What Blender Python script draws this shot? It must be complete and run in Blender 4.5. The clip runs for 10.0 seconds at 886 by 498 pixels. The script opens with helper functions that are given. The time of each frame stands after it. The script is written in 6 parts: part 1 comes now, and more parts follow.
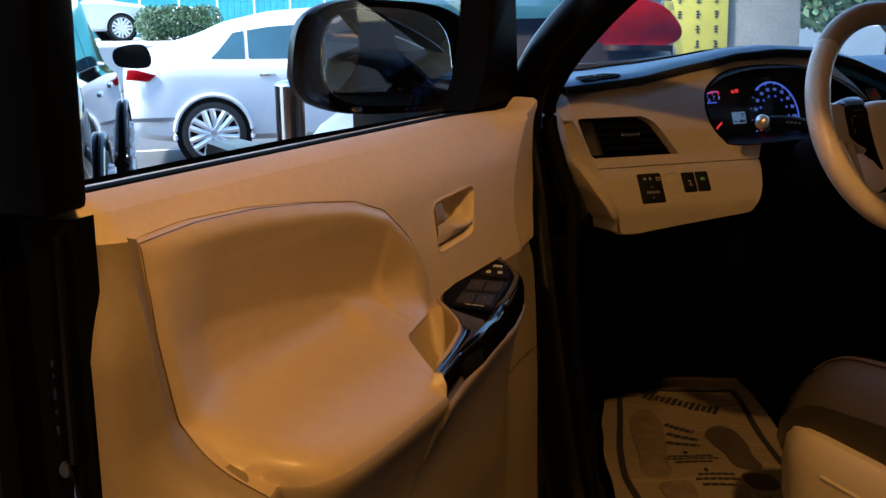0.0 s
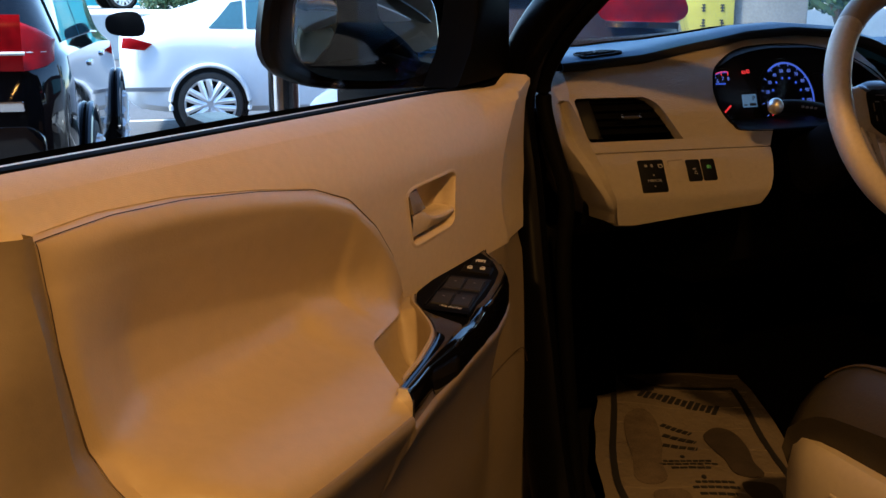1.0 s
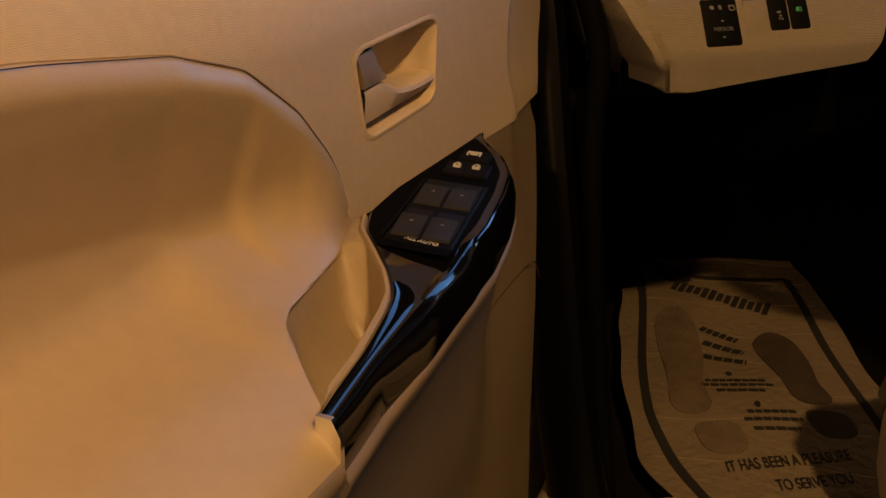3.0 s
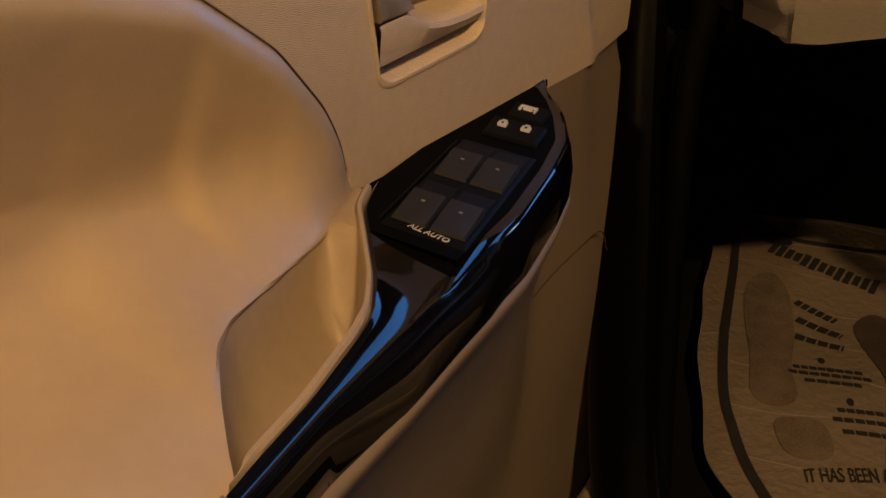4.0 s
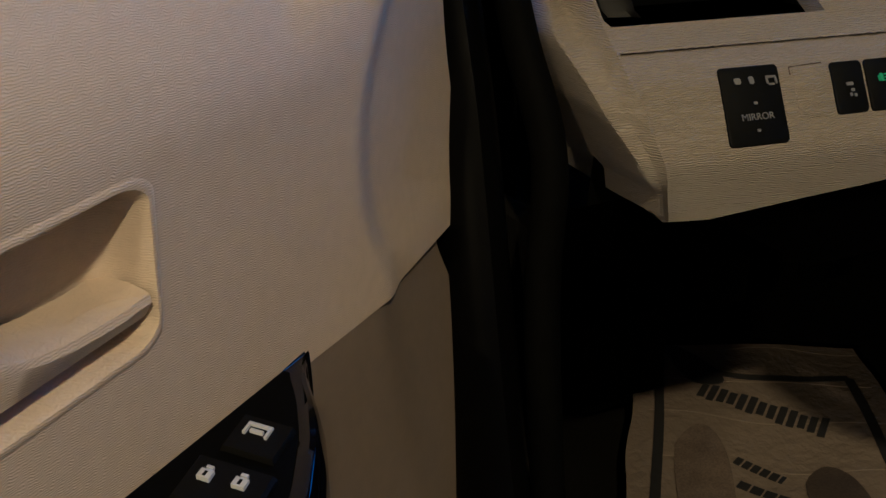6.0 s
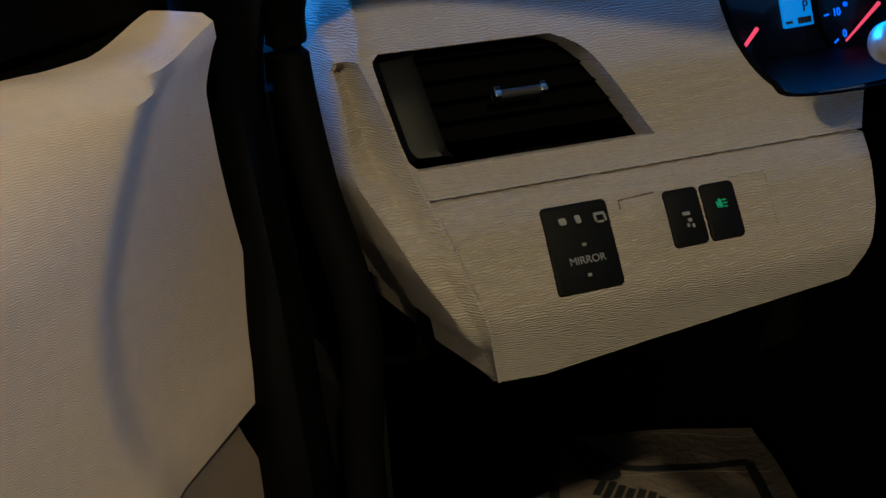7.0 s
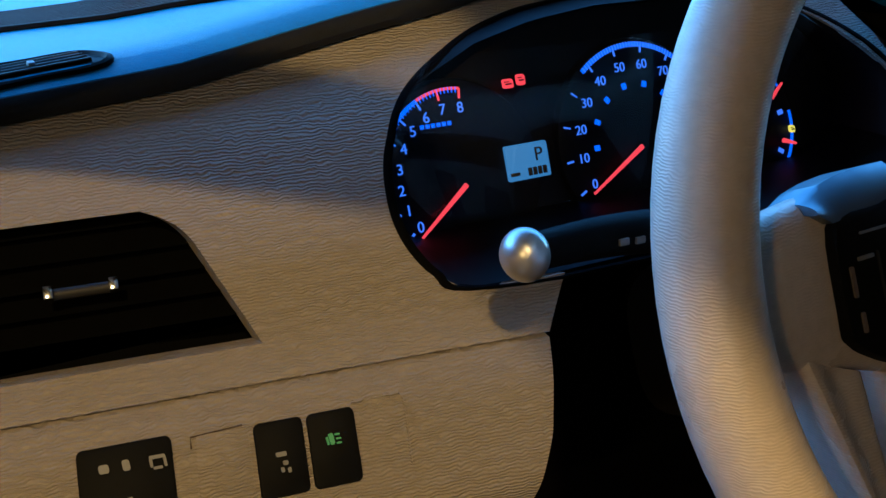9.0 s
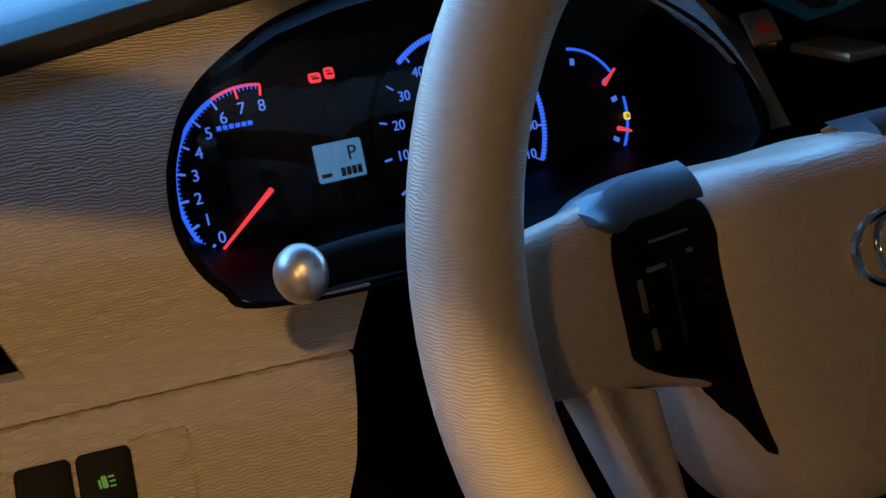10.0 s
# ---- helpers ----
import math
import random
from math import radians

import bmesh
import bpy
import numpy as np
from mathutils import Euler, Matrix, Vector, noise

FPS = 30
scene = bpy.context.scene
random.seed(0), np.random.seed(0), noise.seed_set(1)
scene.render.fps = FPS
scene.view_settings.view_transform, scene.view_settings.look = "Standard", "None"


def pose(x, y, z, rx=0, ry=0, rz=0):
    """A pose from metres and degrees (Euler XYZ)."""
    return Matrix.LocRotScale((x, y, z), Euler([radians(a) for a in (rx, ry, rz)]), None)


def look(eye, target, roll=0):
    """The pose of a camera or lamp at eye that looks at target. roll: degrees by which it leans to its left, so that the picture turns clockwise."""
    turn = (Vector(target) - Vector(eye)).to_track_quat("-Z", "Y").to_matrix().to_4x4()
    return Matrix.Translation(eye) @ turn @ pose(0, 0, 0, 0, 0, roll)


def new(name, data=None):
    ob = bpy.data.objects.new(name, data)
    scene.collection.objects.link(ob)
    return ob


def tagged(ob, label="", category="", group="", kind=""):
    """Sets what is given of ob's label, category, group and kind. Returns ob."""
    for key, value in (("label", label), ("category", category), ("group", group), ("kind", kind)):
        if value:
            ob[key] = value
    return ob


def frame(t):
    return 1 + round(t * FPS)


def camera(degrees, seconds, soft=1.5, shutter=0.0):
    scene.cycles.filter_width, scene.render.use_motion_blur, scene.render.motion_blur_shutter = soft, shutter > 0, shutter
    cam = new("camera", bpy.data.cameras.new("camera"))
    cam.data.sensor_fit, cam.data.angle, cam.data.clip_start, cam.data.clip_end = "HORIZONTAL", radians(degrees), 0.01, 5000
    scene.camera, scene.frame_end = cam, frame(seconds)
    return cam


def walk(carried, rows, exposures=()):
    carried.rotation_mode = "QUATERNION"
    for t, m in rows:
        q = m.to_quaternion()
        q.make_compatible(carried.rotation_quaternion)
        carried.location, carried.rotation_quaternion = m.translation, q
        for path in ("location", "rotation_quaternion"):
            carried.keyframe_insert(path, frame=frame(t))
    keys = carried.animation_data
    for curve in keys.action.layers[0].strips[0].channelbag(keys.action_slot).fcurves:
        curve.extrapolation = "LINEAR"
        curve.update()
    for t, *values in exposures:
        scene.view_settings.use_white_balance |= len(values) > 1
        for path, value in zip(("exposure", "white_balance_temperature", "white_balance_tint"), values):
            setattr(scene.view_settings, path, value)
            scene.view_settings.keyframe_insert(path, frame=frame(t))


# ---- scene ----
cam = camera(44.0, 10.0)
PATH = [
    (0, (0.0000, 0.0000, 1.4500), (0.4440, 0.8716, 1.2421), -1.00),
    (0.5, (0.0413, 0.0432, 1.4467), (0.4813, 0.9143, 1.2286), -0.28),
    (1, (0.0890, 0.1146, 1.4400), (0.5306, 0.9818, 1.2102), 0.12),
    (1.5, (0.1298, 0.1952, 1.4604), (0.5760, 1.0485, 1.1905), 0.98),
    (2, (0.1786, 0.2908, 1.4445), (0.6274, 1.1320, 1.1430), 1.26),
    (2.5, (0.2412, 0.3952, 1.4063), (0.6826, 1.2298, 1.0767), 0.59),
    (3, (0.3098, 0.4874, 1.3804), (0.7244, 1.3178, 1.0083), 0.35),
    (3.2, (0.3394, 0.5188, 1.3806), (0.7327, 1.3470, 0.9815), 1.31),
    (4.3, (0.4501, 0.6517, 1.3571), (0.7521, 1.4848, 0.8936), 3.53),
    (4.5, (0.4671, 0.6589, 1.3564), (0.7590, 1.4954, 0.8927), 3.03),
    (5, (0.5169, 0.7190, 1.3461), (0.8224, 1.5548, 0.8899), 0.68),
    (5.5, (0.5716, 0.7815, 1.3626), (0.9040, 1.6247, 0.9402), 0.35),
    (5.7, (0.5946, 0.8166, 1.3649), (0.9437, 1.6577, 0.9516), -0.12),
    (6.8, (0.7077, 0.8932, 1.3793), (1.1425, 1.7296, 1.0457), -3.84),
    (7, (0.7304, 0.9062, 1.3966), (1.1755, 1.7315, 1.0490), -3.59),
    (7.5, (0.8050, 0.9345, 1.4316), (1.2537, 1.7468, 1.0589), -2.39),
    (8, (0.8725, 0.9590, 1.4400), (1.3231, 1.7787, 1.0865), -1.64),
    (8.5, (0.9460, 0.9591, 1.4525), (1.3742, 1.7918, 1.1014), -1.65),
    (9, (1.0204, 0.9381, 1.4421), (1.4319, 1.7832, 1.1010), -2.72),
    (9.5, (1.0581, 0.9471, 1.4378), (1.5110, 1.7670, 1.0878), -2.77),
    (10, (1.0903, 0.9516, 1.4393), (1.5682, 1.7511, 1.0753), -3.02),
]
walk(cam, [(t, look(eye, target, roll)) for t, eye, target, roll in PATH],
     exposures=[(0, 2.14, 6200, 6), (2.0, 2.26, 5550, 3), (3.2, 2.46, 5350, 3), (4.3, 2.55, 4450, 0), (5.0, 2.42, 4250, -2),
                (5.5, 2.6, 3750, -3), (7.0, 2.65, 3350, -9), (8.0, 2.72, 3950, -12), (8.5, 2.80, 4100, -11), (9.5, 2.5, 4500, -10), (10.0, 2.45, 5000, -6)])

# ---- light ----
world = bpy.data.worlds.new("sky")
scene.world = world
world.use_nodes = True
wn = world.node_tree
sky = wn.nodes.new("ShaderNodeTexSky")
sky.sky_type = "NISHITA"
sky.sun_disc = False
sky.sun_elevation = radians(53)
sky.sun_rotation = radians(-77)
sky.dust_density = 0.3
sky.ozone_density = 4.0
wn.links.new(sky.outputs[0], wn.nodes["Background"].inputs[0])
wn.nodes["Background"].inputs[1].default_value = 0.15

sun = new("sun", bpy.data.lights.new("sun", "SUN"))
sun.data.energy = 3.0
sun.data.angle = radians(8)
sun.data.color = (1.0, 0.98, 0.95)
sun.matrix_world = look((0, 0, 0), (0.90, -0.20, -1.22))

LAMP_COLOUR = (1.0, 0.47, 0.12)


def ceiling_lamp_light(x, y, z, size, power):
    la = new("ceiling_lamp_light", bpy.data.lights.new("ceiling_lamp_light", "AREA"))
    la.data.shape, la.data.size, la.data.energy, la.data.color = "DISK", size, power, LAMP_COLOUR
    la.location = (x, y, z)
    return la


# The first lamp casts the main shadows; the other two are added fill.
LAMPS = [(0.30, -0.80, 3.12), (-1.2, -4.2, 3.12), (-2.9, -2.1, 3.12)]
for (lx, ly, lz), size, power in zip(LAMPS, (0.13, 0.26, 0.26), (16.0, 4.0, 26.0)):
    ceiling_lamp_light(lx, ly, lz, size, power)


# ---- materials ----
def mat(name, colour, rough=0.5, metal=0.0, spec=0.5, vary=0.0, vscale=6.0, bump=0.0, bscale=400.0, bdetail=3, stretch=(1, 1, 1), coat=0.0,
        rvary=0.0, emit=None, power=0.0, wave=False):
    """A surface with colour variation at a large and a fine scale, fine relief and uneven gloss."""
    m = bpy.data.materials.new(name)
    m.use_nodes = True
    nt, b = m.node_tree, m.node_tree.nodes["Principled BSDF"]
    b.inputs["Base Color"].default_value = (*colour, 1)
    b.inputs["Roughness"].default_value = rough
    b.inputs["Metallic"].default_value = metal
    b.inputs["Specular IOR Level"].default_value = spec
    b.inputs["Coat Weight"].default_value = coat
    b.inputs["Coat Roughness"].default_value = 0.05
    if emit:
        b.inputs["Emission Color"].default_value = (*emit, 1)
        b.inputs["Emission Strength"].default_value = power
    if vary or bump or rvary:
        tc = nt.nodes.new("ShaderNodeTexCoord")
    if vary or rvary:
        n1 = nt.nodes.new("ShaderNodeTexNoise")
        n1.inputs["Scale"].default_value, n1.inputs["Detail"].default_value = vscale, 8
        nt.links.new(tc.outputs["Object"], n1.inputs["Vector"])
    if vary:
        n2 = nt.nodes.new("ShaderNodeTexNoise")
        n2.inputs["Scale"].default_value, n2.inputs["Detail"].default_value = vscale * 14, 4
        nt.links.new(tc.outputs["Object"], n2.inputs["Vector"])
        add = nt.nodes.new("ShaderNodeMath")
        add.operation = "ADD"
        nt.links.new(n1.outputs[0], add.inputs[0])
        nt.links.new(n2.outputs[0], add.inputs[1])
        ramp = nt.nodes.new("ShaderNodeMapRange")
        ramp.inputs[1].default_value, ramp.inputs[2].default_value = 0.7, 1.3
        ramp.inputs[3].default_value, ramp.inputs[4].default_value = 1 - vary, 1 + vary
        nt.links.new(add.outputs[0], ramp.inputs[0])
        hsv = nt.nodes.new("ShaderNodeHueSaturation")
        hsv.inputs["Color"].default_value = (*colour, 1)
        nt.links.new(ramp.outputs[0], hsv.inputs["Value"])
        nt.links.new(hsv.outputs[0], b.inputs["Base Color"])
    if rvary:
        rr = nt.nodes.new("ShaderNodeMapRange")
        rr.inputs[1].default_value, rr.inputs[2].default_value = 0.3, 0.7
        rr.inputs[3].default_value, rr.inputs[4].default_value = rough - rvary, rough + rvary
        nt.links.new(n1.outputs[0], rr.inputs[0])
        nt.links.new(rr.outputs[0], b.inputs["Roughness"])
    if bump:
        mp = nt.nodes.new("ShaderNodeMapping")
        mp.inputs["Scale"].default_value = stretch
        nt.links.new(tc.outputs["Object"], mp.inputs["Vector"])
        nb = nt.nodes.new("ShaderNodeTexWave" if wave else "ShaderNodeTexNoise")
        nb.inputs["Scale"].default_value, nb.inputs["Detail"].default_value = bscale, bdetail
        if wave:
            nb.bands_direction = "Z"
            nb.inputs["Distortion"].default_value, nb.inputs["Detail Scale"].default_value, nb.inputs["Detail"].default_value = 7.0, 0.8, 1.5
        else:
            nb.inputs["Roughness"].default_value = 0.55
        nt.links.new(mp.outputs[0], nb.inputs["Vector"])
        bp = nt.nodes.new("ShaderNodeBump")
        bp.inputs["Strength"].default_value, bp.inputs["Distance"].default_value = min(1.0, bump), 0.00034 * max(1.0, bump) if wave else max(1.0, bump) * 0.7 / bscale
        nt.links.new(nb.outputs["Fac"], bp.inputs["Height"])
        nt.links.new(bp.outputs[0], b.inputs["Normal"])
    return m


def glass_mat(name, tint, gloss=0.08):
    """Thin clear pane: lets light straight through, with a mirror gloss that grows towards grazing."""
    m = bpy.data.materials.new(name)
    m.use_nodes = True
    nt = m.node_tree
    nt.nodes.remove(nt.nodes["Principled BSDF"])
    tr, gl, mix = nt.nodes.new("ShaderNodeBsdfTransparent"), nt.nodes.new("ShaderNodeBsdfGlossy"), nt.nodes.new("ShaderNodeMixShader")
    lw = nt.nodes.new("ShaderNodeLayerWeight")
    lw.inputs[0].default_value = 0.5
    po = nt.nodes.new("ShaderNodeMath")
    po.operation = "POWER"
    po.inputs[1].default_value = 4.0
    nt.links.new(lw.outputs["Facing"], po.inputs[0])
    fr = nt.nodes.new("ShaderNodeMath")
    fr.operation = "MULTIPLY_ADD"
    fr.inputs[1].default_value, fr.inputs[2].default_value = 0.35, gloss * 0.4
    nt.links.new(po.outputs[0], fr.inputs[0])
    tr.inputs[0].default_value = (*tint, 1)
    gl.inputs["Roughness"].default_value = 0.02
    nt.links.new(fr.outputs[0], mix.inputs[0])
    nt.links.new(tr.outputs[0], mix.inputs[1])
    nt.links.new(gl.outputs[0], mix.inputs[2])
    nt.links.new(mix.outputs[0], nt.nodes["Material Output"].inputs[0])
    return m


# Same plastic as the door trim, darkened for the dimmer light on the dash.
SHADED_BEIGE = (0.31, 0.272, 0.218)
GRAIN = dict(bump=1.9, bscale=220, spec=0.35, wave=True)
M = {
    # Door trim copy of the beige, made paler for the lamp light on it.
    "trim": mat("lit_grained_beige", (0.60, 0.50, 0.375), 0.46, vary=0.05, vscale=9, bump=0.48, bscale=300, spec=0.38, wave=True),
    "dash": mat("shaded_dash_beige", SHADED_BEIGE, 0.5, vary=0.05, vscale=9, **GRAIN),
    "pad": mat("beige_leatherette", (0.46, 0.365, 0.245), 0.40, spec=0.45, vary=0.04, vscale=5, bump=0.12, bscale=520, rvary=0.06),
    "cup": mat("beige_cup_plastic", (0.37, 0.30, 0.21), 0.42, spec=0.35, vary=0.05, vscale=9, bump=0.1, bscale=700),
    # Trim beige darkened for the shade under the armrest and in recesses.
    "lower": mat("shaded_beige_trim", (0.20, 0.16, 0.112), 0.55, vary=0.06, vscale=8, bump=0.2, bscale=700),
    "rim": mat("beige_leather", (0.58, 0.50, 0.42), 0.32, vary=0.08, vscale=14, bump=0.35, bscale=260, rvary=0.08, wave=True),
    "gloss": mat("piano_black", (0.003, 0.003, 0.005), 0.05, spec=0.45, vary=0.2, rvary=0.03),
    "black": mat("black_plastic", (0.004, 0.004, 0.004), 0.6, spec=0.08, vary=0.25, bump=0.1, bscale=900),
    "switch": mat("switch_grey", (0.019, 0.019, 0.020), 0.55, spec=0.3, vary=0.15, bump=0.1, bscale=1200),
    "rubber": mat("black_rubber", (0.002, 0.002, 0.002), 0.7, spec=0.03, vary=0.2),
    # The edge keeps the pad dark, without the sky blue of the top.
    "edge": mat("dark_dash_edge", (0.012, 0.013, 0.016), 0.6, spec=0.25, vary=0.12, vscale=20, bump=0.35, bscale=900),
    # Sky light on the dark top is mixed into its blue base colour.
    "cover": mat("sky_blue_dash_cover", (0.030, 0.150, 0.300), 0.45, spec=0.5, vary=0.12, vscale=20, bump=0.35, bscale=900),
    "paint": mat("dark_car_paint", (0.0018, 0.0018, 0.0022), 0.32, spec=0.06, vary=0.2, rvary=0.05),
    "black_paint": mat("black_car_paint", (0.004, 0.004, 0.005), 0.04, spec=0.5, vary=0.2, rvary=0.02),
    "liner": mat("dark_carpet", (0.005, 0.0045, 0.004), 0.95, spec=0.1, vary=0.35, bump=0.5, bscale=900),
    "chrome": mat("chrome", (0.85, 0.85, 0.86), 0.12, 1.0, vary=0.05, rvary=0.04),
    "silver": mat("satin_silver", (0.60, 0.59, 0.57), 0.34, 0.85, vary=0.05),
    # Blue light on the spoke caps is mixed into this silver.
    "blue_silver": mat("sky_tinted_silver", (0.12, 0.155, 0.21), 0.34, 0.6, vary=0.08),
    "mirror": mat("mirror_silvering", (0.80, 0.81, 0.82), 0.015, 1.0, rvary=0.01),
    "seat": mat("dark_olive_leather", (0.050, 0.042, 0.028), 0.45, spec=0.2, vary=0.12, vscale=12, bump=0.3, bscale=380),
    "seat_side": mat("beige_seat_plastic", (0.50, 0.43, 0.32), 0.45, vary=0.05, bump=0.15, bscale=800),
    "headliner": mat("bounce_headliner", (0.55, 0.50, 0.42), 0.9, vary=0.06, vscale=8, bump=0.2, bscale=700),
    "thread": mat("dark_thread", (0.06, 0.04, 0.022), 0.8, vary=0.2),
    "paper": mat("kraft_paper", (0.185, 0.15, 0.112), 0.85, vary=0.10, vscale=9, bump=0.4, bscale=60),
    "ink": mat("dark_ink", (0.018, 0.018, 0.022), 0.7, vary=0.2),
    "dirt": mat("shoe_print", (0.13, 0.10, 0.075), 0.9, vary=0.35, vscale=25),
    "dark_dirt": mat("dark_shoe_print", (0.05, 0.037, 0.028), 0.9, vary=0.35, vscale=25),
    # White print given a faint glow of its own.
    "white_mark": mat("glowing_white_print", (0.55, 0.54, 0.52), 0.5, emit=(0.8, 0.85, 0.9), power=0.003),
    "grey_mark": mat("grey_print", (0.17, 0.17, 0.18), 0.5, vary=0.1),
    "green_mark": mat("green_backlight", (0.05, 0.2, 0.04), 0.5, emit=(0.2, 0.5, 0.1), power=0.0231),
    "dial": mat("dial_black", (0.002, 0.002, 0.003), 0.5, spec=0.15, vary=0.1),
    "blue_light": mat("blue_backlight", (0.02, 0.04, 0.3), 0.5, emit=(0.08, 0.17, 1.0), power=0.1442),
    "pale_light": mat("numeral_backlight", (0.1, 0.15, 0.4), 0.5, emit=(0.17, 0.27, 1.0), power=0.115),
    "red_light": mat("red_backlight", (0.4, 0.02, 0.02), 0.5, emit=(1.0, 0.045, 0.05), power=0.1731),
    "amber_light": mat("amber_backlight", (0.4, 0.25, 0.02), 0.5, emit=(1.0, 0.6, 0.05), power=0.1923),
    "lcd": mat("lcd_backlight", (0.05, 0.08, 0.1), 0.3, emit=(0.17, 0.34, 0.60), power=0.0808),
    "hazard": mat("hazard_red", (0.6, 0.03, 0.02), 0.4, vary=0.1),
    "glass": glass_mat("car_glass", (0.92, 0.95, 0.95)),
    "lens": glass_mat("cluster_lens", (0.95, 0.95, 0.95)),
    "white_paint": mat("white_car_paint", (0.60, 0.63, 0.67), 0.25, coat=0.5, vary=0.03, vscale=2),
    "silver_paint": mat("silver_car_paint", (0.27, 0.29, 0.32), 0.28, 0.5, coat=0.5, vary=0.05, vscale=2),
    "maroon_paint": mat("dark_red_car_paint", (0.012, 0.007, 0.007), 0.4, spec=0.08, vary=0.08, vscale=2),
    "tint": mat("tinted_glass", (0.03, 0.09, 0.12), 0.06, spec=0.8, vary=0.15, vscale=3),
    "tyre": mat("tyre_rubber", (0.014, 0.014, 0.015), 0.75, vary=0.25, vscale=20),
    "alloy": mat("alloy_wheel", (0.66, 0.67, 0.69), 0.3, 0.6, vary=0.05),
    "tail": mat("tail_lamp_red", (0.30, 0.003, 0.006), 0.15, spec=0.12, vary=0.35, vscale=20),
    "clear": mat("headlamp_clear", (0.62, 0.66, 0.68), 0.12, coat=0.6, vary=0.15, vscale=18),
    "orange": mat("indicator_orange", (0.7, 0.25, 0.03), 0.25, vary=0.1, vscale=20),
    "asphalt": mat("grey_paving", (0.075, 0.075, 0.08), 0.7, vary=0.18, vscale=0.9, bump=0.3, bscale=60, rvary=0.15),
    "line": mat("road_paint", (0.62, 0.60, 0.56), 0.7, vary=0.2, vscale=6),
    "concrete": mat("grey_concrete", (0.22, 0.215, 0.20), 0.85, vary=0.15, vscale=3, bump=0.3, bscale=90),
    "ceiling": mat("brown_ceiling_paint", (0.14, 0.115, 0.085), 0.85, vary=0.1, vscale=2),
    "wall": mat("garage_wall", (0.12, 0.10, 0.08), 0.85, vary=0.12, vscale=2),
    "sign": mat("yellow_sign_paint", (0.50, 0.42, 0.07), 0.6, vary=0.08, vscale=6),
    "teal": mat("turquoise_panel", (0.06, 0.42, 0.46), 0.5, vary=0.15, vscale=1.5),
    "leaf": mat("foliage", (0.07, 0.13, 0.06), 0.6, vary=0.45, vscale=6),
    "blossom": mat("white_blossom", (0.75, 0.76, 0.74), 0.7, vary=0.1),
    "pale_concrete": mat("pale_concrete", (0.52, 0.51, 0.49), 0.85, vary=0.12, vscale=1.5, bump=0.2, bscale=70),
    "bark": mat("bark", (0.12, 0.09, 0.06), 0.9, vary=0.3, vscale=12),
    "lampglass": mat("lamp_diffuser", (0.8, 0.75, 0.65), 0.4, emit=LAMP_COLOUR, power=0.3846),
}


# ---- helpers for building ----
def link(name, mesh, material, parent=None, label="", smooth=True):
    ob = new(name, mesh)
    if material:
        mesh.materials.append(material)
    if smooth:
        mesh.shade_smooth()
        mesh.set_sharp_from_angle(angle=radians(38))
    if parent:
        ob.parent = parent
    if label:
        ob["label"] = label
    return ob


def from_bm(name, bm):
    me = bpy.data.meshes.new(name)
    bmesh.ops.recalc_face_normals(bm, faces=bm.faces)
    bm.to_mesh(me)
    bm.free()
    return me


def part(name, bm, material, parent, label="", smooth=True):
    return link(name, from_bm(name, bm), material, parent, label, smooth)


def thing(name, label, category, group="", kind=""):
    return tagged(new(name), label, category, group, kind)


def spline(points, n, closed=False):
    """Catmull-Rom through a few control points."""
    p = [np.array(q, float) for q in points]
    out, k = [], len(p)
    spans = k if closed else k - 1
    for i in range(n):
        s = i / n * spans if closed else i / (n - 1) * spans
        j = min(int(s), spans - 1)
        f = s - j
        g = (lambda a: p[a % k]) if closed else (lambda a: p[min(max(a, 0), k - 1)])
        a, b, c, d = g(j - 1), g(j), g(j + 1), g(j + 2)
        out.append(0.5 * (2 * b + (c - a) * f + (2 * a - 5 * b + 4 * c - d) * f * f + (3 * b - a - 3 * c + d) * f ** 3))
    return out


def curve1(xs, ys, smooth=0.0):
    """A function through pairs, eased over a width."""
    xs, ys = np.array(xs, float), np.array(ys, float)
    if not smooth:
        return lambda x: float(np.interp(x, xs, ys))
    k = np.linspace(-1, 1, 9)
    w = np.exp(-2.5 * k * k)
    w /= w.sum()
    return lambda x: float(np.interp(x + k * smooth, xs, ys) @ w)


def grid(bm, rows, closed_u=False, flip=False):
    """Faces over rows of points of equal count."""
    vs = [[bm.verts.new(p) for p in row] for row in rows]
    for a, b in zip(vs, vs[1:]):
        m = len(a)
        for i in range(m if closed_u else m - 1):
            f = (a[i], a[(i + 1) % m], b[(i + 1) % m], b[i])
            bm.faces.new(f[::-1] if flip else f)
    return vs


def ngon_cap(bm, ring):
    bm.faces.new(ring)


def rim_out(bm, offset):
    """Turns every open edge of a sheet back by an offset, so that it has thickness."""
    edges = [e for e in bm.edges if e.is_boundary]
    got = bmesh.ops.extrude_edge_only(bm, edges=edges)
    bmesh.ops.translate(bm, vec=Vector(offset), verts=[g for g in got["geom"] if isinstance(g, bmesh.types.BMVert)])
    return bm


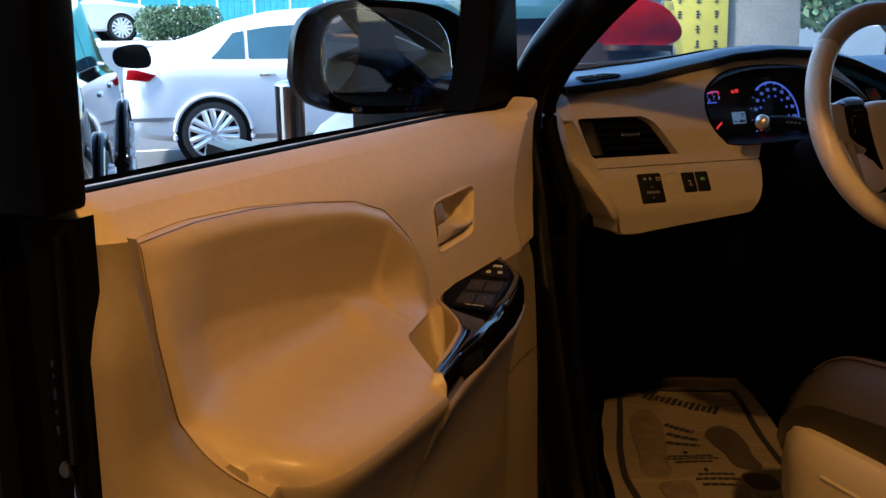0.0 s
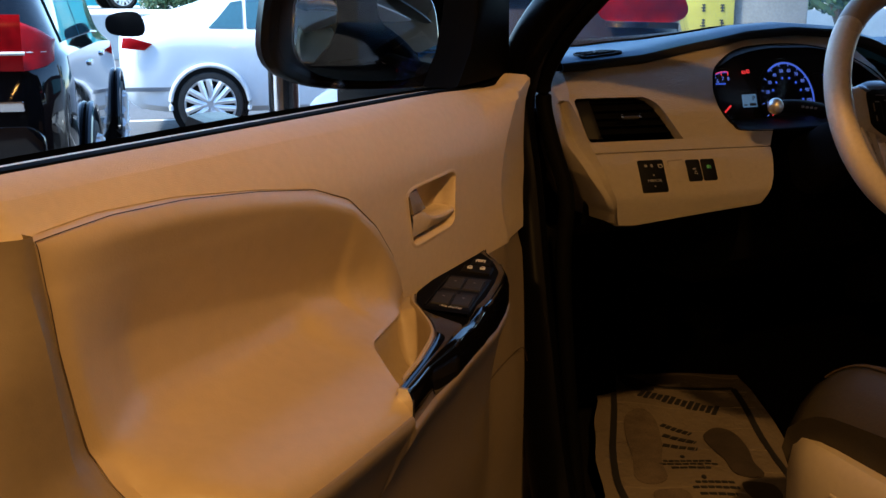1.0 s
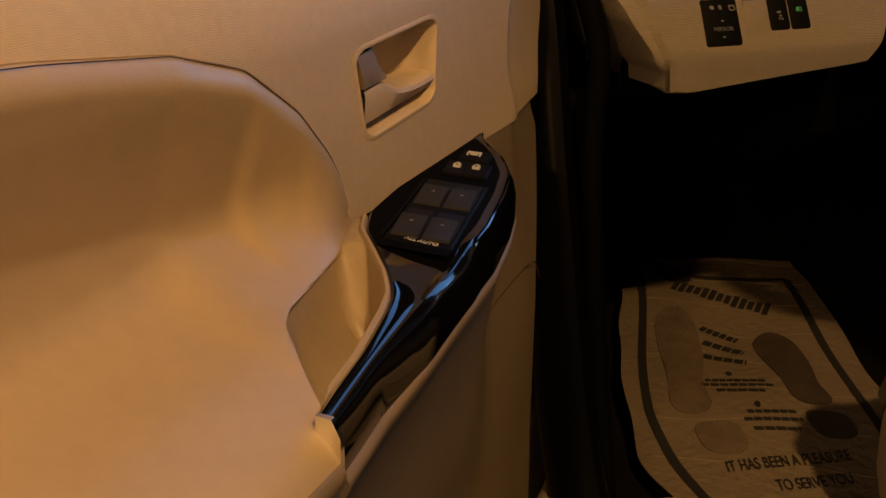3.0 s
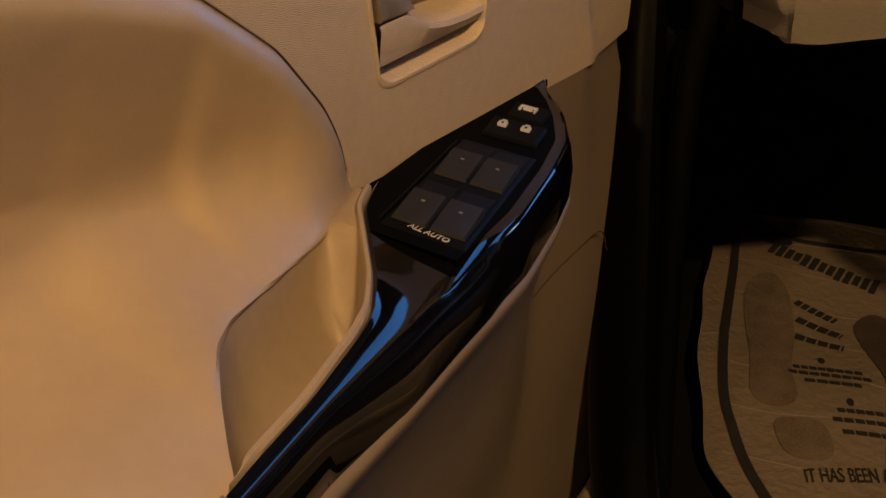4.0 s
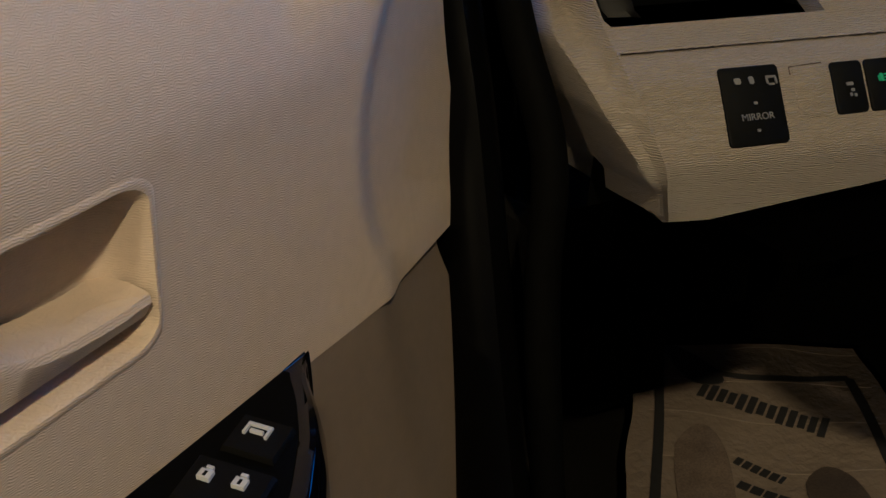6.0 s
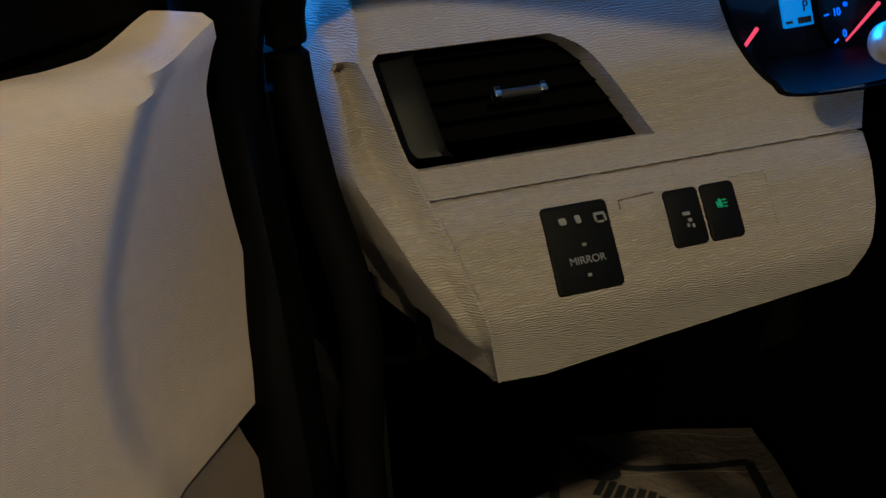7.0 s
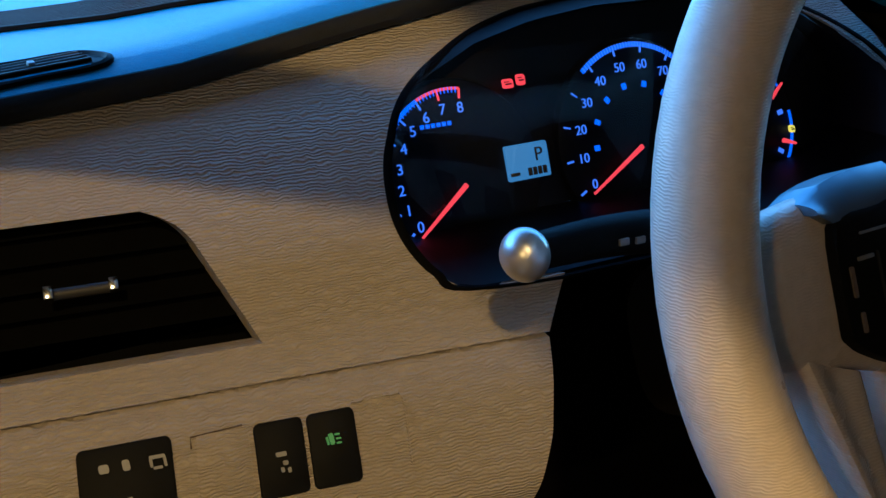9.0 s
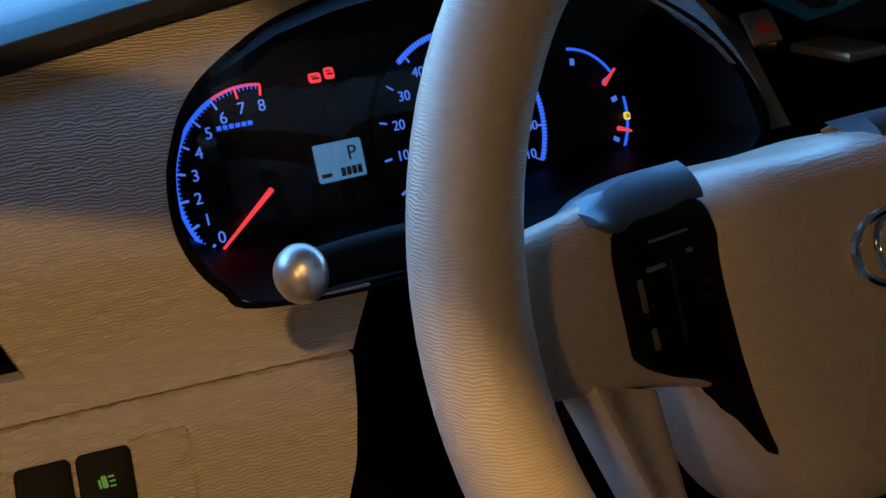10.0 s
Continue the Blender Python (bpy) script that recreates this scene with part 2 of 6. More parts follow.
def tube(bm, path, radius, sides=12, closed=False, squash=1.0, up=(0, 0, 1)):
    """A round bar along a path; radius may be a function of 0..1."""
    path = [Vector(q) for q in path]
    n, rows = len(path), []
    for i, q in enumerate(path):
        d = (path[(i + 1) % n] - path[i - 1]) if closed else (path[min(i + 1, n - 1)] - path[max(i - 1, 0)])
        d.normalize()
        a = d.cross(Vector(up))
        a = a.normalized() if a.length > 1e-4 else d.orthogonal().normalized()
        b = a.cross(d).normalized()
        r = radius(i / max(n - 1, 1)) if callable(radius) else radius
        rows.append([q + (a * math.cos(t) + b * (squash * math.sin(t))) * float(r) for t in np.linspace(0, 2 * math.pi, sides, endpoint=False)])
    if closed:
        rows.append(rows[0])
    vs = grid(bm, rows, closed_u=True)
    if not closed:
        ngon_cap(bm, vs[0])
        ngon_cap(bm, vs[-1])
    if closed:
        bmesh.ops.remove_doubles(bm, verts=bm.verts, dist=1e-6)
    return bm


def box(bm, lo, hi, bevel=0.0, m=None, seg=2):
    """A block from corner to corner with rounded edges."""
    lo, hi = Vector(lo), Vector(hi)
    got = bmesh.ops.create_cube(bm, size=1)["verts"]
    for v in got:
        v.co = Vector([lo[i] + (v.co[i] + 0.5) * (hi[i] - lo[i]) for i in range(3)])
    if bevel:
        es = list({e for v in got for e in v.link_edges})
        got = list({v for f in bmesh.ops.bevel(bm, geom=es, offset=bevel, segments=seg, affect="EDGES", profile=0.6)["faces"] for v in f.verts} | {v for v in got if v.is_valid})
    if m is not None:
        for v in got:
            v.co = m @ v.co
    return bm


def plate(bm, outline, place, depth, bevel=0.0):
    """A flat plate from a 2D outline; place(a, b, c) lays outline and depth in the world. The edge is rounded at the front."""
    c = np.mean(outline, axis=0)
    steps = [(0.0, -depth), (0.0, -bevel), (0.3 * bevel, -0.3 * bevel), (bevel, 0.0)] if bevel else [(0.0, -depth), (0.0, 0.0)]
    rings = []
    for inset, d in steps:
        ring = []
        for q in outline:
            v = np.array(q) - c
            L = np.linalg.norm(v)
            q2 = c + v * max(0.0, 1 - inset / max(L, 1e-6))
            ring.append(bm.verts.new(place(q2[0], q2[1], d)))
        rings.append(ring)
    for a, b in zip(rings, rings[1:]):
        for i in range(len(a)):
            bm.faces.new((a[i], a[(i + 1) % len(a)], b[(i + 1) % len(b)], b[i]))
    ngon_cap(bm, rings[-1])
    ngon_cap(bm, rings[0][::-1])
    return bm


def rrect(w, h, r, n=4, cx=0.0, cy=0.0, skew=0.0):
    """Rounded rectangle outline, counter-clockwise."""
    out = []
    for sx, sy, a0 in ((1, 1, 0), (-1, 1, 90), (-1, -1, 180), (1, -1, 270)):
        for i in range(n + 1):
            a = radians(a0 + 90 * i / n)
            x, y = sx * (w / 2 - r) + r * math.cos(a), sy * (h / 2 - r) + r * math.sin(a)
            out.append((cx + x + skew * y, cy + y))
    return out


def lettering(name, text, place_matrix, size, material, parent, extrude=0.0003):
    cu = bpy.data.curves.new(name, "FONT")
    cu.body, cu.size, cu.extrude, cu.align_x, cu.align_y = text, size, extrude, "CENTER", "CENTER"
    tmp = bpy.data.objects.new(name, cu)
    me = bpy.data.meshes.new_from_object(tmp)
    bpy.data.objects.remove(tmp)
    me.transform(place_matrix)
    me.materials.clear()
    return link(name, me, material, parent, smooth=False)


def frame_matrix(origin, ax, ay):
    """A place for flat things: ax to the right, ay up, in the world."""
    ax, ay = Vector(ax).normalized(), Vector(ay).normalized()
    az = ax.cross(ay).normalized()
    ay = az.cross(ax)
    m = Matrix((ax, ay, az)).transposed().to_4x4()
    m.translation = origin
    return m


# ---- the garage and the ground ----
def slab(name, lo, hi, material, label="", category="", bevel=0.0):
    bm = bmesh.new()
    box(bm, lo, hi, bevel)
    return tagged(link(name, from_bm(name, bm), material, smooth=False), label, category, kind="structure")


slab("ground", (-400, -400, -0.3), (400, 400, 0.0), M["asphalt"], "grey paved ground of a car park and garage", "ground")
slab("ceiling", (-7, -9, 3.2), (9, 2.6, 3.5), M["ceiling"], "brown painted garage ceiling", "ceiling")
slab("wall_south", (-7, -9.25, 0), (9, -9.0, 3.2), M["wall"], "plain brown garage back wall", "wall")
slab("wall_east", (9.0, -9.25, 0), (9.25, 2.6, 3.5), M["wall"], "plain brown garage side wall", "wall")
slab("wall_west", (-7.25, -9.25, 0), (-7.0, 2.6, 3.5), M["wall"], "plain brown garage side wall", "wall")

# Fixtures out of view; those of the two fill lamps are invented.
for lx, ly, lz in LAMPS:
    lamp = thing("unseen_lamp", "unseen round ceiling lamp from one main and two added fills", "ceiling lamp", "ceiling lamps")
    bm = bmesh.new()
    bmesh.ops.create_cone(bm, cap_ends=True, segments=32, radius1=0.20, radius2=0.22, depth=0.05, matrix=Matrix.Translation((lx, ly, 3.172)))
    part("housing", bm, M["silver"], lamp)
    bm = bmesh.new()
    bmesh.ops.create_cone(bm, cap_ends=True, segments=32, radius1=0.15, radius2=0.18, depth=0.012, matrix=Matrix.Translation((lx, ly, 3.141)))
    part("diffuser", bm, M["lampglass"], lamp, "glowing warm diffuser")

# ---- the shell of the minivan ----
shell = thing("minivan_body", "dark painted minivan shell with open front door", "minivan")


def shell_box(name, lo, hi, material, label="", bevel=0.01):
    bm = bmesh.new()
    box(bm, lo, hi, bevel)
    return part(name, bm, material, shell, label)


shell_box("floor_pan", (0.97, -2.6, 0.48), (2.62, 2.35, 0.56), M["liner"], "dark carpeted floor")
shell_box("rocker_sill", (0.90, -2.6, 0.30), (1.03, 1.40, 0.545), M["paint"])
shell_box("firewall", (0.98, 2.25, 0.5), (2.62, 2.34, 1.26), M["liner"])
shell_box("side_wall", (2.58, -2.6, 0.4), (2.66, 2.35, 1.22), M["liner"])
# Roof underside, out of view, made pale to bounce light onto the dash.
shell_box("roof", (1.08, -2.6, 1.76), (2.52, 1.12, 1.80), M["headliner"], "unseen pale roof lining added to bounce light", 0.015)
shell_box("roof_side", (1.06, -2.6, 1.69), (1.10, 0.86, 1.79), M["paint"], "", 0.012)
shell_box("tailgate", (0.95, -2.7, 0.4), (2.62, -2.6, 1.78), M["paint"])
shell_box("sliding_door", (0.86, -2.3, 0.34), (0.93, 0.12, 1.20), M["paint"])
shell_box("b_pillar", (0.87, 0.12, 0.34), (0.98, 0.30, 1.76), M["paint"], "", 0.02)
shell_box("fender", (0.80, 1.60, 0.35), (0.93, 3.05, 1.12), M["paint"], "", 0.03)
shell_box("engine_bay", (0.93, 2.35, 0.35), (2.66, 3.05, 1.10), M["paint"], "", 0.05)
bm = bmesh.new()
grid(bm, [[(x, y, z + 0.03 * math.cos((x - 1.8) / 0.86 * 1.5)) for x in np.linspace(0.86, 2.74, 15)] for y, z in ((2.28, 1.20), (2.5, 1.17), (2.8, 1.12), (3.05, 1.02), (3.12, 0.9))])
part("bonnet", rim_out(bm, (0, 0, -0.02)), M["paint"], shell)

# roof rail, screen pillar and hinge pillar in one sweep: wide at the hinges, slim at the roof
PILLAR = [(0.895, 1.22, 0.50), (0.895, 1.34, 0.72), (0.905, 1.42, 0.95), (0.915, 1.48, 1.15), (0.917, 1.512, 1.29), (0.930, 1.45, 1.40), (0.966, 1.30, 1.512), (1.045, 1.04, 1.652), (1.075, 0.85, 1.668), (1.085, 0.2, 1.685), (1.08, -2.5, 1.685)]
bm = bmesh.new()
tube(bm, spline(PILLAR, 60), curve1([0, 0.3, 0.42, 0.55, 1.0], [0.045, 0.042, 0.042, 0.034, 0.035], 0.05), 14, squash=0.62, up=(1, 0, 0))
part("a_pillar", bm, M["paint"], shell, "dark painted windscreen pillar")
bm = bmesh.new()
STRIP = [(0.930, 1.30, 0.58), (0.930, 1.36, 0.85), (0.938, 1.40, 1.05), (0.950, 1.415, 1.15), (0.950, 1.455, 1.22), (0.955, 1.49, 1.28), (0.952, 1.475, 1.33), (0.956, 1.39, 1.41), (0.988, 1.25, 1.51), (1.06, 1.0, 1.635)]
tube(bm, spline(STRIP, 60), 0.012, 10)
part("weatherstrip", bm, M["rubber"], shell, "black rubber door seal")
shell_box("hinge_pillar", (0.90, 1.53, 0.40), (0.955, 1.72, 1.27), M["paint"], "", 0.015)
# Fillers added to block sky and daylight in the gap beside the dash.
shell_box("pillar_gap_filler", (0.925, 1.52, 0.80), (0.985, 1.60, 1.265), M["rubber"], "", 0.006)
shell_box("side_gap_filler", (0.948, 1.58, 0.90), (0.972, 2.30, 1.28), M["liner"], "", 0.005)
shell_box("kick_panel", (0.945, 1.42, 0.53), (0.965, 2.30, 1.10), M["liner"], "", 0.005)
# Another filler, added to keep daylight off the knee area.
shell_box("side_gap_filler", (0.957, 1.54, 1.102), (0.972, 2.30, 1.284), M["liner"], "", 0.003)
# Hidden tray added to block the sun behind the dash end.
shell_box("sun_block_tray", (0.957, 1.64, 1.286), (1.035, 2.245, 1.298), M["liner"], "", 0.003)
bm = bmesh.new()
box(bm, (0.888, 1.545, 1.005), (0.915, 1.60, 1.075), 0.006)
part("door_hinge", bm, M["paint"], shell)
bm = bmesh.new()
bmesh.ops.create_uvsphere(bm, u_segments=10, v_segments=6, radius=0.006, matrix=Matrix.Translation((0.898, 1.50, 1.015)))
part("hinge_bolt", bm, M["silver"], shell)

bm = bmesh.new()
grid(bm, [[(1.80 + (x - 1.8) * (1 - 0.12 * t), 2.26 - 1.12 * t, 1.265 + 0.49 * t + 0.02 * math.sin(3 * t)) for x in np.linspace(0.95, 2.65, 17)] for t in np.linspace(0, 1, 9)])
screen = part("windscreen", bm, M["glass"], shell, "clear windscreen glass")
bm = bmesh.new()
tube(bm, [(x, 2.24, 1.272) for x in np.linspace(0.96, 2.64, 20)], 0.018, 8)
part("cowl_seal", bm, M["rubber"], shell)

# Unseen strip added to block lamp light through the windscreen top.
bm = bmesh.new()
grid(bm, [[(1.80 + (x - 1.8) * (1 - 0.12 * t), 2.26 - 1.12 * t, 1.272 + 0.49 * t + 0.02 * math.sin(3 * t)) for x in np.linspace(0.97, 2.63, 17)] for t in np.linspace(0.80, 1.0, 5)])
part("header_light_block", rim_out(bm, (0, 0, 0.012)), M["paint"], shell)

# ---- the open driver's door ----
DO, DU, DN = Vector((0.9121, 1.4297, 0)), Vector((0.7854, 0.6190, 0)), Vector((0.6190, -0.7854, 0))


def dw(u, v, w):
    """Door coordinates: u from the latch (-1) to the hinge (0), v up, w towards the cabin."""
    return DO + DU * float(u) + DN * float(w) + Vector((0, 0, float(v)))


door = thing("car_door", "open minivan front door with beige trim and dark paint", "car door")

# face of the trim: flat, folding away from the crease to the hinge edge
CREASE = curve1([1.05, 1.127, 1.145, 1.163, 1.191, 1.213, 1.231, 1.256, 1.278, 1.297, 1.308, 1.325, 1.34], [-0.10, -0.125, -0.138, -0.145, -0.148, -0.145, -0.139, -0.125, -0.110, -0.096, -0.083, -0.049, -0.02], 0.006)
FRONT = curve1([1.09, 1.11, 1.125, 1.16, 1.20, 1.24, 1.28, 1.30, 1.315, 1.33], [-0.02, -0.005, 0.030, 0.018, 0.004, -0.010, -0.022, -0.012, 0.010, 0.035], 0.006)
SILL = curve1([-1.0, -0.30, -0.22, -0.137, -0.095, -0.046, -0.018, 0.02, 0.05], [1.3185, 1.317, 1.316, 1.313, 1.311, 1.316, 1.324, 1.332, 1.335], 0.012)
INSERT_TOP = curve1([-1.0, -0.945, -0.875, -0.793, -0.697, -0.607, -0.544, -0.49, -0.454, -0.438, -0.428], [1.276, 1.2830, 1.287, 1.284, 1.274, 1.261, 1.241, 1.204, 1.166, 1.14, 1.112], 0.008)


def face_w(u, v):
    c = CREASE(v)
    d = max(0.0, u - c)
    w = -0.15 * d * d / (d + 0.010) - 0.0045 * min(1.0, d / 0.030) ** 2 * (3 - 2 * min(1.0, d / 0.030))
    end = max(0.0, -0.955 - u)
    shoulder = -0.037 * max(0.0, (v - 1.238) / 0.080) ** 2.0 * min(1.0, max(0.0, (c - u) / 0.07))
    return w - 1.6 * end * end / 0.05 + shoulder


# inner handle: bezel, dished well and lever
HU0, HU1, HV0, HV1 = -0.418, -0.292, 1.163, 1.232


def hq(a, b):
    """Handle outline: a 0..1 along, b 0..1 up; a slanted rounded quadrilateral."""
    left, right = np.array([[-0.404, 1.162], [-0.421, 1.2285]]), np.array([[-0.294, 1.1685], [-0.290, 1.235]])
    p = (left[0] * (1 - b) + left[1] * b) * (1 - a) + (right[0] * (1 - b) + right[1] * b) * a
    return p


def hloop(inset, n=7):
    ww, hh = 1 - 2 * inset * 0.55, 1 - 2 * inset
    return [hq(0.5 + x, 0.5 + y) for x, y in rrect(ww, hh, 0.14 * min(ww, hh), n)]


def inside(q, loop):
    """Whether a point lies within a closed outline."""
    hit = False
    for (x0, y0), (x1, y1) in zip(loop, loop[1:] + loop[:1]):
        if (y0 > q[1]) != (y1 > q[1]) and q[0] < x0 + (q[1] - y0) * (x1 - x0) / (y1 - y0):
            hit = not hit
    return hit


bm = bmesh.new()
rows = []
for u in np.concatenate([np.linspace(-0.986, -0.95, 4), np.linspace(-0.945, -0.43, 60)]):
    lo, hi = INSERT_TOP(u) + 0.001, SILL(u)
    if u < -0.945:
        lo = INSERT_TOP(-0.945) + 0.001
    col = [(lo - 0.004, -0.004 if u > -0.945 else -0.0005)] + [(lo + (hi - 0.012 - lo) * t, 0) for t in np.linspace(0, 1, 48)]
    rows.append([dw(u, v, face_w(u, v) + w) for v, w in col] + [dw(u, hi - 0.004, face_w(u, hi) - 0.004), dw(u, hi, face_w(u, hi) - 0.010), dw(u, hi + 0.001, -0.030 + min(0, face_w(u, hi)))])
grid(bm, rows)
rows = []
for s in np.linspace(0, 1, 150):
    row = []
    for t in np.linspace(0, 1, 60):
        v0 = 1.113 + (1.30 - 1.113) * t
        u1 = FRONT(v0)
        u = -0.43 + (u1 + 0.43) * s
        hi = SILL(u) - 0.012
        v = 1.113 + (hi - 1.113) * t
        row.append((u, v))
    hi = SILL(row[-1][0])
    u = row[-1][0]
    rows.append([dw(a, 1.109 if i == 0 else b, face_w(a, b)) for i, (a, b) in enumerate(row)] + [dw(u, hi - 0.004, face_w(u, hi) - 0.004), dw(u, hi, face_w(u, hi) - 0.010), dw(u, hi + 0.001, face_w(u, hi) - 0.030)])
grid(bm, rows)
well = [tuple(q) for q in hloop(-0.006)]
gone = []
for f in bm.faces:
    d = f.calc_center_median() - DO
    if inside((d.dot(DU), d.z), well):
        gone.append(f)
bmesh.ops.delete(bm, geom=gone, context="FACES")
upper = part("upper_trim", rim_out(bm, DN * -0.012), M["trim"], door, "grained beige plastic upper trim")

# black glazing strip along the sill
bm = bmesh.new()
us = np.linspace(-0.99, -0.02, 40)
rows = [[dw(u, SILL(u) - 0.006, -0.050), dw(u, SILL(u) + 0.002, -0.053), dw(u, SILL(u) + 0.004, -0.058), dw(u, SILL(u) + 0.001, -0.070), dw(u, SILL(u) - 0.02, -0.066)] for u in us]
grid(bm, rows, closed_u=True)
part("glazing_strip", bm, M["rubber"], door, "black rubber window seal")

# padded insert that swells out into the armrest
ARM = curve1([-0.95, -0.935, -0.92, -0.905, -0.885, -0.86, -0.82, -0.76, -0.70, -0.60, -0.50, -0.43], [0.02, 0.32, 0.65, 0.82, 0.91, 0.95, 0.975, 0.99, 0.997, 1.0, 0.9, 0.7], 0.010)
SWELL = curve1([1.0, 1.066, 1.077, 1.085, 1.091, 1.096, 1.101, 1.106, 1.111, 1.117, 1.124, 1.132, 1.145, 1.165, 1.20, 1.30], [1.0, 1.0, 0.985, 0.95, 0.89, 0.80, 0.68, 0.52, 0.36, 0.22, 0.12, 0.06, 0.022, 0.005, 0.0, 0.0], 0.004)
PAD_LEFT = curve1([1.02, 1.060, 1.075, 1.090, 1.105, 1.120, 1.152, 1.204, 1.241, 1.283, 1.30], [-0.910, -0.912, -0.916, -0.921, -0.921, -0.918, -0.926, -0.938, -0.943, -0.949, -0.951], 0.008)
LOW_R = curve1([-1.0, -0.98, -0.96, -0.94, -0.92, -0.90], [0.0, 0.008, 0.024, 0.050, 0.080, 0.095], 0.015)
PAD_LOW = curve1([-0.948, -0.90, -0.86, -0.82, -0.78, -0.74, -0.70, -0.655, -0.60], [1.072, 1.072, 1.072, 1.073, 1.074, 1.075, 1.076, 1.077, 1.079], 0.012)
CUP_EDGE = curve1([-0.70, -0.66, -0.652, -0.645, -0.637, -0.631, -0.6126, -0.591, -0.571, -0.529, -0.481, -0.455, -0.43], [0.20, 0.135, 0.122, 0.112, 0.104, 0.0955, 0.0736, 0.0528, 0.0418, 0.0331, 0.0232, 0.012, 0.003], 0.005)


def pad_w(u, v, T, steep, swell=1.0):
    """How far the pad stands out: a soft roll under the seam, a hollow, then the swell of the armrest."""
    k = ARM(u) * swell
    ease = min(1.0, (T - v) / 0.05)
    ease = ease * ease * (3 - 2 * ease)
    left = min(1.0, max(0.0, (u + 0.948) / 0.03))
    d = (T - v) / math.sqrt(1 + steep * steep)
    puff = 0.008 * (1 - math.exp(-d / 0.006)) * (1 - math.exp(-(u + 0.9485) / 0.018)) - 0.0016 * math.exp(-d / 0.0022) + 0.001 * (1 - left) ** 2
    hollow = -0.36 * min(0.085, max(0.0, d - 0.014)) * max(0.0, min(1.0, (u + 0.935) / 0.08)) * max(0.0, min(1.0, (-0.42 - u) / 0.10))
    bulge = 0.117 * k * SWELL(max(1.07, v)) * (0.25 + 0.75 * ease)
    side = LOW_R(PAD_LEFT(v)) * max(0.0, min(1.0, (1.13 - v) / 0.056)) ** 1.5
    bulge = max(bulge, side * max(0.0, 1 - (u + 0.948) / 0.10) ** 0.5)
    return puff + hollow * max(0.0, 1 - bulge / 0.05) + bulge


bm = bmesh.new()
rows = []
PAD_EDGE, CUP_TOP = [], []
for u in np.concatenate([np.linspace(-0.948, -0.86, 20), np.linspace(-0.85, -0.66, 16), np.linspace(-0.655, -0.429, 60)]):
    T, low = INSERT_TOP(u), PAD_LOW(u)
    steep = (INSERT_TOP(u + 0.004) - INSERT_TOP(u - 0.004)) / 0.008
    path = [(v, pad_w(u, v, T, steep)) for v in np.linspace(T, low, 160)]
    if u > -0.653:
        # the swell ends where the pull cup begins, and its edge rolls down into the cup
        K = CUP_EDGE(u)
        n = next((q for q, (v, w) in enumerate(path) if w > K - 0.003 and q > 3), len(path) - 1)
        (v0, w0), (v1, w1) = path[n - 1], path[n]
        f = max(0.0, min(1.0, (K - 0.003 - w0) / (w1 - w0))) if w1 > w0 else 1.0
        cut = path[:n] + [(v0 + (v1 - v0) * f, w0 + (w1 - w0) * f)]
        end = min(1.112, T - 0.004)
        lift = K - 0.003 - pad_w(u, end, T, steep, 0.0)
        slim = [(v, pad_w(u, v, T, steep, 0.0) + lift * max(0.0, min(1.0, (end + 0.060 - v) / 0.060)) ** 2.6) for v in np.linspace(T, end, 120)]
        m = max(0.0, min(1.0, (K - 0.030) / 0.065))
        m = m * m * (3 - 2 * m)
        path = []
        for q in np.linspace(0, 1, 120):
            a, b = [[np.interp(q, np.linspace(0, 1, len(line)), [p[k] for p in line]) for k in (0, 1)] for line in (cut, slim)]
            path.append((a[0] * m + b[0] * (1 - m), a[1] * m + b[1] * (1 - m)))
        vc = path[-1][0]
        CUP_TOP.append((u, vc - 0.004))
        path += [(vc - 0.0015, K - 0.0014), (vc - 0.0035, K - 0.0014), (vc - 0.0060, K - 0.004), (vc - 0.012, K - 0.010)]
    at = np.cumsum([0.0] + [math.hypot(b[0] - a[0], b[1] - a[1]) for a, b in zip(path, path[1:])])
    row = []
    for q in np.concatenate([np.linspace(0, 0.15, 12, endpoint=False), np.linspace(0.15, 1, 58)]) * at[-1]:
        v, w = float(np.interp(q, at, [p[0] for p in path])), float(np.interp(q, at, [p[1] for p in path]))
        uu = u + (PAD_LEFT(v) + 0.948) * max(0.0, 1 - (u + 0.948) / 0.22)
        row.append(dw(uu, v, w + min(0, face_w(uu, min(v, 1.25)))))
    rows.append(row)
    if u < -0.652:
        PAD_EDGE.append((uu, low, (row[-1] - DO).dot(DN)))
grid(bm, rows)
edge_path = [q + DN * 0.0010 for q in rows[0][::-1]] + [r[0] + DN * 0.0018 for r in rows[1:]]
part("padded_insert", rim_out(bm, DN * -0.02), M["pad"], door, "smooth beige leatherette pad with armrest")
bm = bmesh.new()
tube(bm, edge_path, 0.00035, 6)
part("pad_seam", bm, M["thread"], door, "dark seam round the pad")

# rear border of the trim, beside and below the pad, down to the foot of the door
bm = bmesh.new()
rows = []
